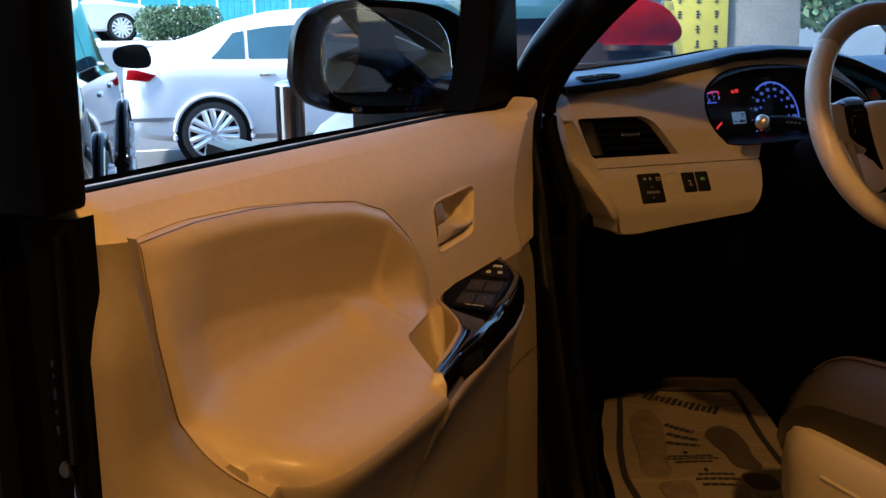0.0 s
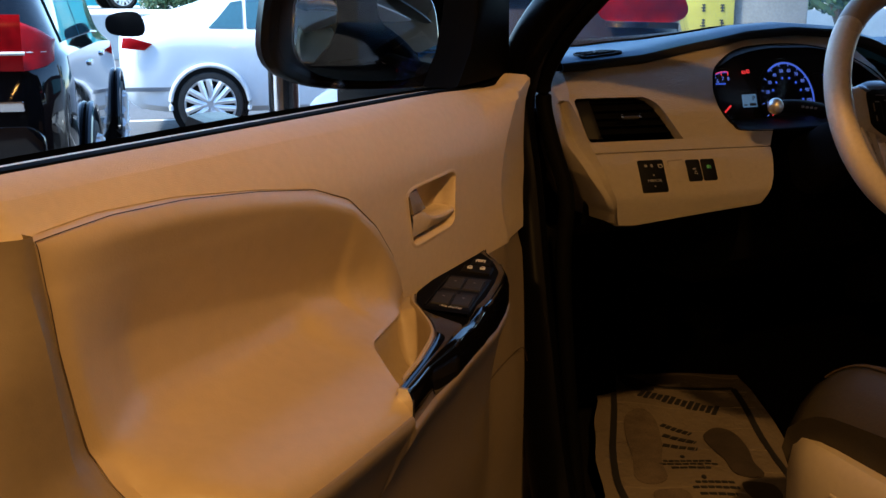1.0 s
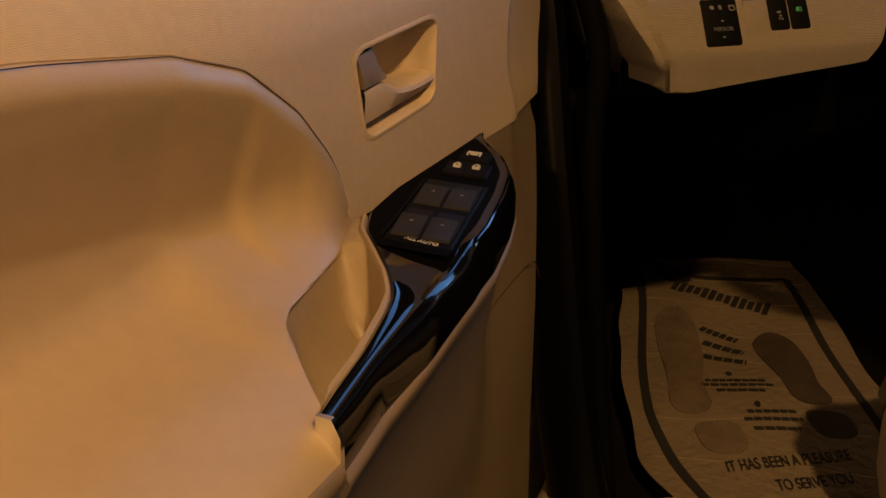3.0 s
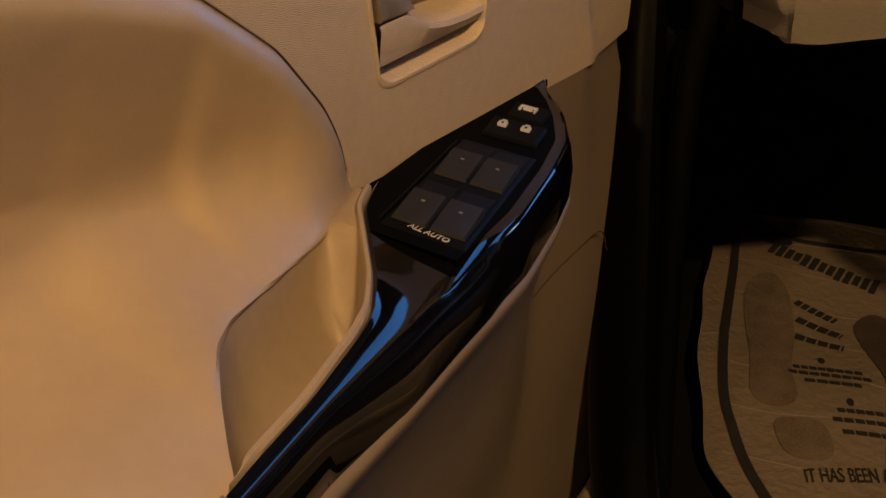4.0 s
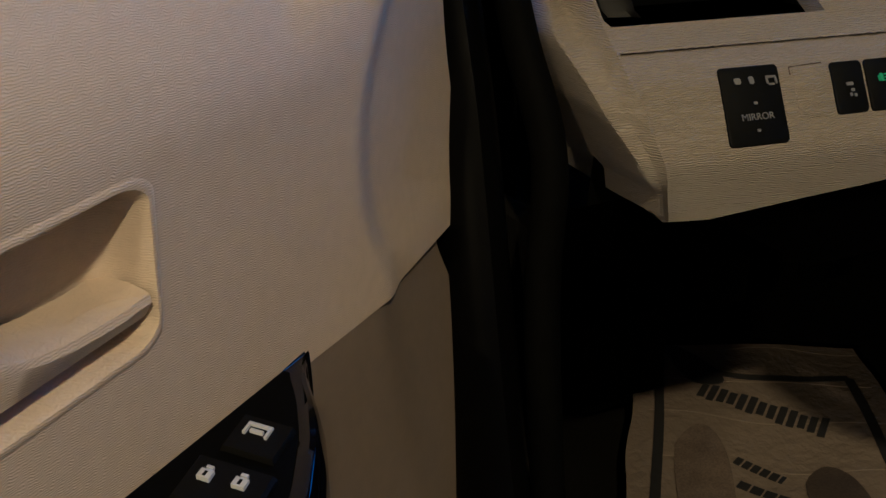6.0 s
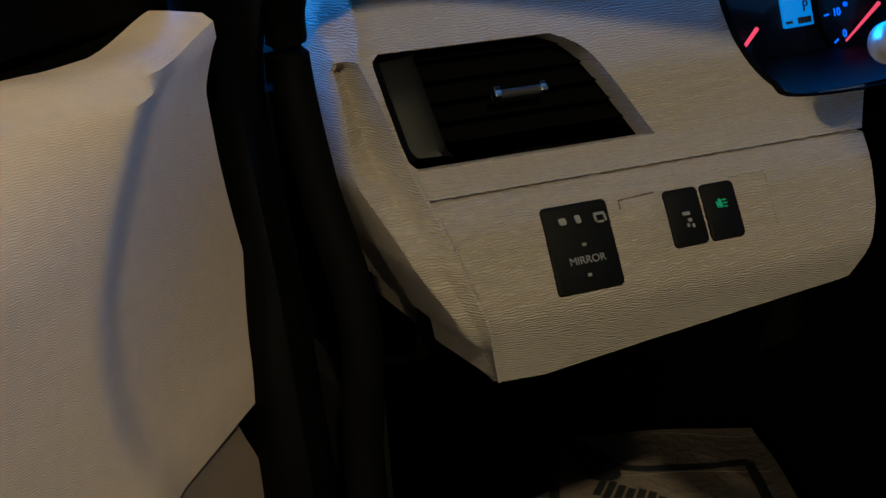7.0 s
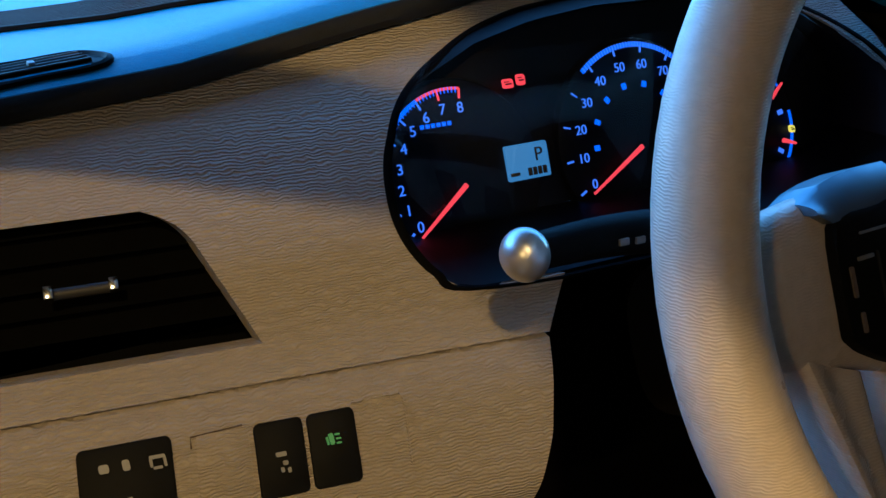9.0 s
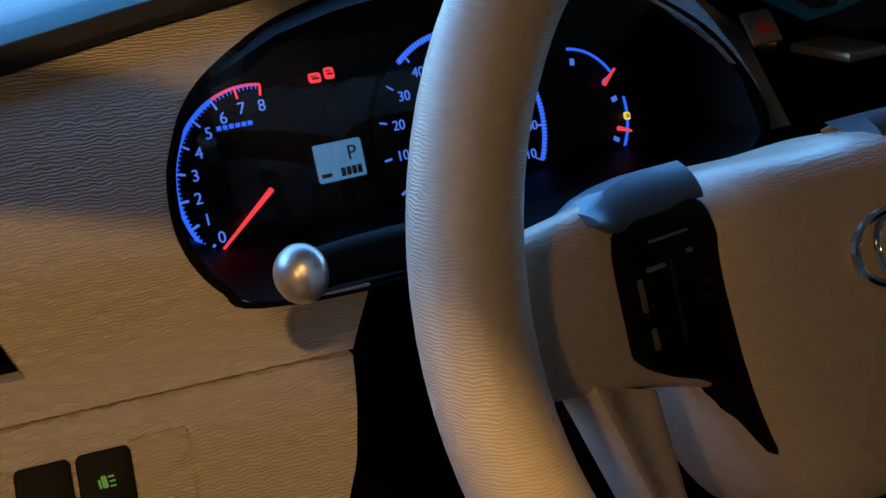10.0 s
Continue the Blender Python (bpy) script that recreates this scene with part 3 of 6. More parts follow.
for v in np.linspace(1.286, 1.074, 34):
    inner = PAD_LEFT(v) - 0.0005
    k = max(0.0, min(1.0, (1.13 - v) / 0.056)) ** 1.5
    edge = -0.986 - 0.012 * min(1.0, (1.29 - v) / 0.10)
    xs_ = [edge + (inner - edge) * q for q in (0.05, 0.12, 0.3, 0.5, 0.7, 0.85, 0.95, 0.985, 1.0)]
    ws_ = [-0.004, 0.002, 0.006, 0.010, 0.012, 0.004, 0.002, 0.002, 0.001]
    # near the top the border falls away at the rear as the upper trim does
    q = max(0.0, (v - 1.190) / 0.096)
    q = q * q * (3 - 2 * q)
    fall = [-32.0 * max(0.0, -0.955 - x) ** 2 - 0.001 for x in [edge, *xs_]]
    rows.append([dw(edge, v, (fall[0] - 0.012) * q - 0.012 * (1 - q))] + [dw(x, v, w * min(1.0, 0.05 + (1.288 - v) / 0.03) * (1 - q) + f * q + LOW_R(x) * k) for x, w, f in zip(xs_, ws_, fall[1:])] + [dw(inner + 0.004, v, -0.02)])
grid(bm, rows)
# The border takes the darkened beige for the shade it lies in.
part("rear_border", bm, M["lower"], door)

# switch panel on the armrest
P_IN = curve1([-0.66, -0.63, -0.593, -0.549, -0.53, -0.507, -0.48, -0.453, -0.42, -0.366, -0.30, -0.205], [0.110, 0.105, 0.101, 0.092, 0.086, 0.071, 0.048, 0.025, 0.010, 0.003, 0.002, 0.0], 0.008)
P_RIDGE = curve1([-0.66, -0.595, -0.531, -0.465, -0.411, -0.346, -0.30, -0.265, -0.24, -0.226, -0.212, -0.200], [0.119, 0.112, 0.110, 0.104, 0.098, 0.083, 0.069, 0.049, 0.031, 0.018, 0.007, 0.001], 0.006)
P_U = np.concatenate([np.linspace(-0.652, -0.27, 50), np.linspace(-0.265, -0.2015, 22)])


def panel_top(u):
    """The panel is level under the switches and falls towards its rear end."""
    f = max(0.0, min(1.0, (-0.455 - u) / 0.195))
    return 1.1175 - 0.017 * f * f * (2 - f)


bm = bmesh.new()
rows = []
for u in P_U:
    a, r, z = P_IN(u), P_RIDGE(u), panel_top(u)
    r = max(r, a + 0.003)
    e = min(1.0, (r - a) / 0.02)
    lean = 0.11 * max(0.0, min(1.0, (-0.445 - u) / 0.04))
    sect = [(1.080, a), (z - 0.002, a + 0.0002), (z, a + 0.002 * e)] + [(z - 0.0010 * math.sin(t * math.pi), a + (r - a) * t) for t in np.linspace(0.15, 0.85, 8)] + [(z + 0.001, r - 0.003 * e), (z, r), (z - 0.004, r + 0.0025 * e), (z - 0.015, r + 0.005 * e), (z - 0.033, r + 0.005 * e), (z - 0.036, r + 0.001 * e)]
    rows.append([dw(u, v - lean * (w - a), w) for v, w in sect])
vs = grid(bm, rows)
ngon_cap(bm, vs[0])
ngon_cap(bm, vs[-1])
panel = part("switch_panel", bm, M["gloss"], door, "glossy black window switch panel")
bm = bmesh.new()
rows = []
for u in np.linspace(-0.6555, -0.652, 3):
    a, r, z = P_IN(-0.652), P_RIDGE(-0.652), panel_top(-0.652) + 0.001
    rows.append([dw(u, z - 0.03, a), dw(u, z, a), dw(u, z, r), dw(u, z - 0.010, r + 0.005), dw(u, z - 0.034, r + 0.005)])
vs = grid(bm, rows)
ngon_cap(bm, vs[0])
part("chrome_end", bm, M["chrome"], door, "thin chrome strip at the panel end")

# recess and lip of the pull cup
bm = bmesh.new()
rows = []
cup_u, cup_v = [list(q) for q in zip(*CUP_TOP)]
for u in np.linspace(-0.646, -0.430, 60):
    a, K, zt = P_IN(u) - 0.0004, CUP_EDGE(u) - 0.0035, panel_top(u)
    K = min(K, a - 0.002)
    lip = min(0.0048, (a - K) * 0.35)
    vt = float(np.interp(u, cup_u, cup_v))
    f0, f1 = max(0.0, min(1.0, (-0.470 - u) / 0.026)), max(0.0, min(1.0, (u + 0.643) / 0.045))
    f = (f0 * f0 * (3 - 2 * f0)) * (f1 * f1 * (3 - 2 * f1))
    deep = zt - 0.003 - 0.062 * f
    hi = vt + 0.002 * (1 - f)
    wall = [(0.0, 0.0), (0.10, 0.03), (0.30, 0.09), (0.52, 0.19), (0.72, 0.34), (0.88, 0.54), (0.97, 0.72), (1.0, 0.86), (0.95, 0.95), (0.75, 0.985), (0.40, 0.995), (0.10, 1.0)]
    sect = [(1.085, a), (zt - 0.0005, a), (zt + 0.0010, a - 0.25 * lip), (zt + 0.0009, a - 0.75 * lip), (zt - 0.0010, a - lip)]
    sect += [((zt if q > 7 else hi) + (deep - (zt if q > 7 else hi)) * t, K + (a - lip - K) * g) for q, (t, g) in reversed(list(enumerate(wall)))] + [(hi + 0.003, K - 0.004)]
    rows.append([dw(u, v, w) for v, w in sect])
grid(bm, rows)
part("pull_cup", bm, M["cup"], door, "beige pull handle recess")

LOW_SEAM = [(-0.200, 0.943, 0.0095), (-0.17, 0.946, 0.0070), (-0.12, 0.949, 0.0055), (-0.070, 0.948, 0.0042), (-0.050, 0.925, 0.0042), (-0.030, 0.890, 0.0038), (-0.010, 0.858, 0.0030)]
# lower trim: from the armrest edge down to the foot
bm = bmesh.new()
rows = []
edge_u, edge_v, edge_w = [list(q) for q in zip(*PAD_EDGE)]
for u in [*np.linspace(-0.998, edge_u[0] - 0.004, 14), *edge_u, *np.linspace(-0.65, -0.21, 40), *np.linspace(-0.20, 0.0, 14)]:
    r = LOW_R(u) - 0.003 if u < edge_u[0] else np.interp(u, edge_u, edge_w) if u < -0.652 else max(P_RIDGE(max(min(u, -0.2), -0.652)), 0.0) + 0.003
    top = 1.0745 if u < edge_u[0] else np.interp(u, edge_u, edge_v) + 0.001 if u < -0.652 else panel_top(u) - 0.0325
    if u > -0.205:
        top, r = 1.1085, face_w(u, 1.109)
    fade = max(0.0, min(1.0, (-0.0 - u) / 0.25))
    frontu = lambda v: u if u < -0.205 else -0.205 + (u + 0.205) / 0.205 * (0.205 + np.interp(v, [0.5, 0.6, 0.8, 0.93, 1.03, 1.109], [0.125, 0.125, 0.10, 0.060, 0.006, -0.027]))
    ctrl = ([(top + 0.02, r - 0.04), (top + 0.006, r - 0.014)] if u < -0.652 else []) + [(top + 0.001, r - (0.012 if u >= -0.652 else 0.003) * (u < -0.205)), (top - 0.003, r + 0.002 * (u < -0.205)), (top - 0.014, r + 0.001 * fade), (top - 0.05, r * 0.82 + 0.003 * fade), (0.96, r * 0.55 + 0.008 * fade),
            (0.86, r * 0.33 + 0.012 * fade), (0.74, 0.022 * fade - 0.01), (0.62, 0.02 * fade - 0.012), (0.50, 0.012 * fade - 0.02)]
    rows.append([dw(frontu(v), v, w) for v, w in spline(ctrl, 36)])
grid(bm, rows)
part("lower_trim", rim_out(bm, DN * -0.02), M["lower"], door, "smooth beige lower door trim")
bm = bmesh.new()
tube(bm, [dw(u, v, w + 0.0012) for u, v, w in spline(LOW_SEAM, 24)], 0.0006, 6)
part("trim_seam", bm, M["thread"], door)
# map pocket lip near the foot
bm = bmesh.new()
tube(bm, [dw(u, 0.665 + 0.10 * (u + 0.15) ** 2 + 0.35 * max(0, u + 0.06), 0.036 - 0.05 * max(0, u + 0.1)) for u in np.linspace(-0.62, 0.05, 26)], 0.012, 10)
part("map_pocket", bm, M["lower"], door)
# Black bar drawn for the shade under the pocket lip.
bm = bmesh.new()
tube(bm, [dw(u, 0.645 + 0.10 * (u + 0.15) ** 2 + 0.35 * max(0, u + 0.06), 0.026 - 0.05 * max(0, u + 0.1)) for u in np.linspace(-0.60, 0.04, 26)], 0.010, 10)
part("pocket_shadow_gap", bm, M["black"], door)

bm = bmesh.new()
rings = []
for inset, d in ((-0.034, -0.003), (-0.034, 0.0001), (-0.026, 0.0004), (0.0, 0.0010), (0.018, 0.0007), (0.036, -0.002), (0.050, -0.012), (0.085, -0.021), (0.18, -0.027), (0.35, -0.028)):
    rings.append([dw(q[0], q[1], d) for q in hloop(inset)])
vs = grid(bm, rings, closed_u=True)
ngon_cap(bm, vs[-1])
handle = part("handle_bezel", bm, M["trim"], door, "beige dished door opener bezel")
GRIP_TOP = curve1([0.0, 0.24, 0.30, 0.38, 0.48, 0.62, 0.80, 1.0], [0.57, 0.57, 0.54, 0.45, 0.39, 0.35, 0.33, 0.345], 0.04)
bm = bmesh.new()
rows = []
for a in np.linspace(0.045, 0.955, 26):
    top = float(GRIP_TOP(a))
    rows.append([dw(*hq(a, 0.060), -0.022), dw(*hq(a, 0.072), -0.013), dw(*hq(a, 0.17), -0.003), dw(*hq(a, top - 0.07), 0.0015), dw(*hq(a, top - 0.02), 0.0005), dw(*hq(a, top), -0.003), dw(*hq(a, top + 0.02), -0.010), dw(*hq(a, top + 0.03), -0.026)])
grid(bm, rows)
part("opener_grip", bm, M["trim"], handle)
bm = bmesh.new()
rows = [[dw(*hq(a + 0.03 * t, 0.58), -0.012), dw(*hq(a + 0.03 * t, 0.582), 0.0022), dw(*hq(a + 0.03 * t, 0.60), 0.0034 - 0.002 * t), dw(*hq(a - 0.01 * t, 0.75), 0.0022 - 0.003 * t), dw(*hq(a - 0.02 * t, 0.93), 0.0 - 0.004 * t), dw(*hq(a - 0.02 * t, 0.94), -0.016)] for t, a in zip(np.linspace(0, 1, 8), np.linspace(0.035, 0.275, 8))]
vs = grid(bm, rows)
ngon_cap(bm, vs[0])
ngon_cap(bm, vs[-1])
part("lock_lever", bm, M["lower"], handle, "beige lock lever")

# switches in the panel
def pq(a, b):
    """Switch field: a across (cabin side 1), b from rear 0 to front 1; gives u, w."""
    c = np.array([[-0.460, 0.045], [-0.460, 0.092], [-0.342, 0.019], [-0.342, 0.066]])
    p = (c[0] * (1 - a) + c[1] * a) * (1 - b) + (c[2] * (1 - a) + c[3] * a) * b
    return p


def panel_block(name, a0, a1, b0, b1, z0, z1, material, parent, label="", tilt=0.0, bevel=0.0015):
    bm = bmesh.new()
    c = np.array([pq(a, b) for a, b in ((a0, b0), (a1, b0), (a1, b1), (a0, b1))])
    ring = lambda zf, k: [bm.verts.new(dw(c.mean(0)[0] + (q[0] - c.mean(0)[0]) * k, zf(i), c.mean(0)[1] + (q[1] - c.mean(0)[1]) * k)) for i, q in enumerate(c)]
    top = lambda dz: (lambda i: z1 + dz + (tilt if i in (2, 3) else -tilt))
    R = [ring(lambda i: z0, 1.0), ring(top(-bevel), 1.0), ring(top(0.0), 0.93)]
    for p, q in zip(R, R[1:]):
        for i in range(4):
            bm.faces.new((p[i], p[(i + 1) % 4], q[(i + 1) % 4], q[i]))
    ngon_cap(bm, R[-1])
    return part(name, bm, material, parent, label)


PZ = 1.1180
# matt black floor round the switches
bm = bmesh.new()
rows = []
for u in np.linspace(-0.474, -0.222, 40):
    a, r = P_IN(u) + 0.002, max(P_RIDGE(u) - 0.009, P_IN(u) + 0.004)
    rows.append([dw(u, panel_top(u) + 0.0004 if 0 < t < 1 else panel_top(u) - 0.003, a + (r - a) * t) for t in (0.0, 0.001, 0.5, 0.999, 1.0)])
grid(bm, rows)
part("switch_recess", bm, M["rubber"], panel, "matt black switch surround")
panel_block("switch_frame", -0.04, 1.04, -0.04, 1.04, PZ - 0.004, PZ + 0.0012, M["black"], panel)
for b0 in (0.02, 0.54):
    for a0 in (0.03, 0.52):
        panel_block("window_switch", a0, a0 + 0.45, b0, b0 + 0.27, PZ - 0.002, PZ + 0.0042, M["switch"], panel, "grey window switch", 0.0016)
        panel_block("switch_scoop", a0, a0 + 0.45, b0 + 0.28, b0 + 0.44, PZ - 0.002, PZ + 0.0016, M["dial"], panel)
        panel_block("switch_mark", a0 + 0.20, a0 + 0.25, b0 + 0.17, b0 + 0.18, PZ, PZ + 0.0052, M["grey_mark"], panel, "", 0.0, 0.0001)
panel_block("lock_switch", 0.12, 0.92, 1.16, 1.38, PZ - 0.002, PZ + 0.003, M["black"], panel, "black lock switch", 0.0008)
panel_block("window_lock_button", 0.22, 0.78, 1.46, 1.66, PZ - 0.002, PZ + 0.0028, M["black"], panel, "black window lock button", 0.0005)
for a0, b0 in ((0.26, 1.26), (0.60, 1.27)):
    panel_block("lock_symbol", a0, a0 + 0.13, b0, b0 + 0.045, PZ, PZ + 0.0049, M["white_mark"], panel, "white padlock symbol", 0.0, 0.0001)
    panel_block("lock_symbol_bow", a0 + 0.03, a0 + 0.10, b0 + 0.052, b0 + 0.066, PZ, PZ + 0.0049, M["white_mark"], panel, "", 0.0, 0.0001)
    panel_block("lock_symbol_gap", a0 + 0.05, a0 + 0.08, b0 + 0.008, b0 + 0.034, PZ, PZ + 0.0051, M["black"], panel, "", 0.0, 0.0001)
for a0, a1, b0, b1 in ((0.34, 0.60, 1.60, 1.615), (0.34, 0.37, 1.55, 1.60), (0.57, 0.60, 1.55, 1.60), (0.40, 0.54, 1.565, 1.58)):
    panel_block("window_lock_symbol", a0, a1, b0, b1, PZ, PZ + 0.0042, M["white_mark"], panel, "white symbol", 0.0, 0.0001)
panel_block("panel_groove", -0.09, -0.06, -0.02, 0.98, PZ - 0.002, PZ + 0.0014, M["black"], panel, "", 0.0, 0.0002)
o = (-0.4605, 0.0710)
lettering("lettering", "ALL AUTO", frame_matrix(dw(o[0], PZ + 0.0010, o[1]), DN * 0.98 - DU * 0.10, DU), 0.0054, M["white_mark"], panel)

# shell, window frame and glass
bm = bmesh.new()
rows = []
for v in np.concatenate([np.linspace(0.40, 1.31, 24)]):
    bulge = 0.045 * math.sin(max(0, min(1, (v - 0.4) / 0.9)) * math.pi)
    edge = 0.012 * math.sin((v - 0.4) * 6)
    rows.append([dw(0.05, v, -0.045), dw(0.05, v, -0.12 - bulge), dw(-0.5, v, -0.155 - bulge), dw(-0.98, v, -0.150 - bulge), dw(-1.03 - edge, v, -0.148 - bulge), dw(-1.045 - edge, v, -0.135 - bulge), dw(-1.04 - edge, v, -0.12 - bulge),
                 dw(-1.010, v, -0.10 - 0.5 * bulge), dw(-1.006, v, -0.065), dw(-1.014, v, -0.05), dw(-1.004, v, -0.020), dw(-1.000, v, -0.0135), dw(-0.98, v, -0.014)])
vs = grid(bm, rows)
ngon_cap(bm, vs[0])
part("door_shell", bm, M["paint"], door, "dark painted door shell")
bm = bmesh.new()
tube(bm, [dw(-1.012 - 0.004 * math.sin((v - 0.9) * 8), v, -0.02) for v in np.linspace(0.5, 1.30, 24)], 0.004, 8)
part("edge_strip", bm, M["gloss"], door, "thin glossy edge strip")
bm = bmesh.new()
tube(bm, [dw(-1.018, v, -0.085) for v in np.linspace(0.5, 1.9, 24)], 0.010, 8)
part("door_seal", bm, M["rubber"], door)
bm = bmesh.new()
box(bm, (-1.03, 1.315, -0.135), (-0.985, 2.0, -0.012), 0.008)
box(bm, (-1.055, 1.315, -0.155), (-1.02, 2.0, -0.115), 0.008)
for v in bm.verts:
    v.co = dw(v.co.x + 0.02 * max(0, v.co.y - 1.32), v.co.y, v.co.z)
part("window_frame", bm, M["paint"], door, "dark painted window frame")
bm = bmesh.new()
tube(bm, spline([dw(-0.985, 1.93, -0.06), dw(-0.8, 1.955, -0.06), dw(-0.5, 1.93, -0.06), dw(-0.28, 1.80, -0.06), dw(-0.15, 1.68, -0.06), dw(-0.08, 1.58, -0.06)], 30), 0.024, 10, squash=1.2)
part("window_frame", bm, M["paint"], door, "dark painted window frame")
bm = bmesh.new()
plate(bm, [(-0.175, 1.318), (0.008, 1.322), (0.006, 1.42), (0.0, 1.50), (-0.07, 1.66), (-0.145, 1.66), (-0.098, 1.48), (-0.112, 1.41), (-0.135, 1.36)], lambda a, b, c: dw(a, b, -0.05 + c), 0.05, 0.006)
part("window_post", bm, M["rubber"], door, "black window post with mirror mount")
bm = bmesh.new()
grid(bm, [[dw(u, v, -0.075) for u in np.linspace(-1.0, -0.06, 9)] for v in np.linspace(1.31, 1.93, 6)])
pane = part("window_pane", bm, M["glass"], door, "clear side window glass")
pane.visible_shadow = False
# small label and screw on the shut face
for k, (v, hgt) in enumerate(((1.147, 0.010), (1.163, 0.006), (1.175, 0.012), (1.192, 0.004), (1.20, 0.008))):
    bm = bmesh.new()
    box(bm, (-1.0115, v, -0.0325), (-1.0100, v + hgt * 0.7, -0.0295), 0.0003)
    for q in bm.verts:
        q.co = dw(q.co.x - 0.006, q.co.y, q.co.z)
    part("label_bar", bm, M["dial"], door)
bm = bmesh.new()
bmesh.ops.create_cone(bm, cap_ends=True, segments=16, radius1=0.007, radius2=0.005, depth=0.004)
mm = frame_matrix(dw(-1.015, 1.118, -0.030), DN, (0, 0, 1))
bmesh.ops.transform(bm, matrix=mm, verts=bm.verts)
part("shut_face_screw", bm, M["switch"], door, "brass coloured screw")

# outside mirror on its arm
MU, MV, MW = -0.062, 1.389, -0.239


def mirror_loop(k, w, du=0.0, n=40, kx=1.0):
    out = []
    for t in np.linspace(0, 2 * math.pi, n, endpoint=False):
        c, s = math.cos(t), math.sin(t)
        x = 0.166 * k * math.copysign(abs(c) ** 0.66, c)
        y = 0.088 * k * math.copysign(abs(s) ** 0.62, s)
        x *= 1 - 0.12 * (y / 0.088) * (x < 0)
        out.append(dw(MU + du + x * kx, MV + y - 0.012 * x / 0.27, w + 0.42 * (x * kx + du) - 0.10 * y))
    return out


bm = bmesh.new()
vs0 = [bm.verts.new(q) for q in mirror_loop(0.90, MW + 0.0105)]
ngon_cap(bm, vs0)
vs = grid(bm, [mirror_loop(0.90, MW + 0.0105), mirror_loop(0.93, MW + 0.012), mirror_loop(0.985, MW + 0.010), mirror_loop(1.0, MW), mirror_loop(0.99, MW - 0.03, 0.018), mirror_loop(0.94, MW - 0.06, 0.040), mirror_loop(0.80, MW - 0.09, 0.062), mirror_loop(0.48, MW - 0.11, 0.080)], closed_u=True)
ngon_cap(bm, vs[-1])
mirror = part("mirror_housing", bm, M["paint"], door, "black outside mirror housing")
bm = bmesh.new()
vs = grid(bm, [mirror_loop(0.86, MW - 0.004, -0.012, 40, 0.84), mirror_loop(0.855, MW + 0.0135, -0.012, 40, 0.84), mirror_loop(0.84, MW + 0.0145, -0.012, 40, 0.84)], closed_u=True)
ngon_cap(bm, vs[-1])
part("mirror_glass", bm, M["mirror"], mirror, "clear mirror glass")
bm = bmesh.new()
tube(bm, spline([dw(MU + 0.12, MV - 0.06, MW - 0.05), dw(MU + 0.15, MV - 0.085, MW + 0.03), dw(MU + 0.05, MV - 0.07, -0.08)], 12), 0.03, 10, squash=0.6)
part("mirror_arm", bm, M["black"], mirror)

# ---- the dashboard ----
dash = thing("dashboard", "beige grained dashboard with dark padded top", "dashboard")
PROFILE = curve1([1.05, 1.10, 1.15, 1.195, 1.225, 1.26, 1.28, 1.31, 1.335, 1.36, 1.42], [1.392, 1.376, 1.366, 1.395, 1.425, 1.447, 1.466, 1.50, 1.545, 1.585, 1.68], 0.012)


def fy(x, z):
    """The face of the dashboard: how far ahead it lies."""
    return PROFILE(z) - 0.16 * (min(x, 1.30) - 1.05) + 0.16 * max(0.0, x - 1.55)


def dp(x, z, off=0.0):
    """A place on the face of the dashboard, off metres out of it towards the cabin."""
    return Vector((x, fy(x, z) - off * 0.80, z + off * 0.6))


def dash_frame(x, z, off=0.0):
    """Axes on the face: right and up along it."""
    return frame_matrix(dp(x, z, off), dp(x + 0.01, z) - dp(x - 0.01, z), dp(x, z + 0.008) - dp(x, z - 0.008))


GROOVE = curve1([1.09, 1.128, 1.171, 1.22, 1.283, 1.294, 1.33], [1.022, 1.013, 1.005, 0.999, 0.992, 1.000, 1.010], 0.004)
OUTER = curve1([1.09, 1.108, 1.14, 1.18, 1.22, 1.287, 1.30, 1.33], [1.045, 1.030, 0.998, 0.978, 0.967, 0.979, 0.981, 1.004], 0.006)
CREST = curve1([0.98, 1.01, 1.07, 1.153, 1.26, 1.388, 1.496, 1.60, 1.671, 1.737, 1.80], [1.319, 1.321, 1.325, 1.331, 1.347, 1.363, 1.368, 1.362, 1.345, 1.306, 1.27], 0.012)
HOLE_L = curve1([1.2325, 1.241, 1.253, 1.265, 1.277, 1.289, 1.300, 1.3115, 1.324], [1.257, 1.242, 1.2335, 1.2305, 1.232, 1.2365, 1.244, 1.2545, 1.276], 0.003)
HOLE_T = curve1([1.27, 1.278, 1.317, 1.362, 1.41, 1.50, 1.55, 1.58, 1.60, 1.62], [1.320, 1.325, 1.3395, 1.348, 1.352, 1.351, 1.342, 1.325, 1.30, 1.26], 0.005)
RIGHT_LOW = curve1([1.10, 1.118, 1.130, 1.152, 1.170, 1.21, 1.234], [1.20, 1.232, 1.247, 1.261, 1.273, 1.289, 1.312], 0.003)
VENT_R = curve1([1.2245, 1.24, 1.26, 1.272, 1.279, 1.284], [1.151, 1.1445, 1.136, 1.131, 1.124, 1.112], 0.0)
VENT_L = curve1([1.2245, 1.23, 1.26, 1.28, 1.284], [1.002, 0.997, 0.996, 0.998, 1.004], 0.0)
BOTTOM = curve1([1.0, 1.034, 1.242, 1.30], [1.110, 1.108, 1.129, 1.14], 0.004)


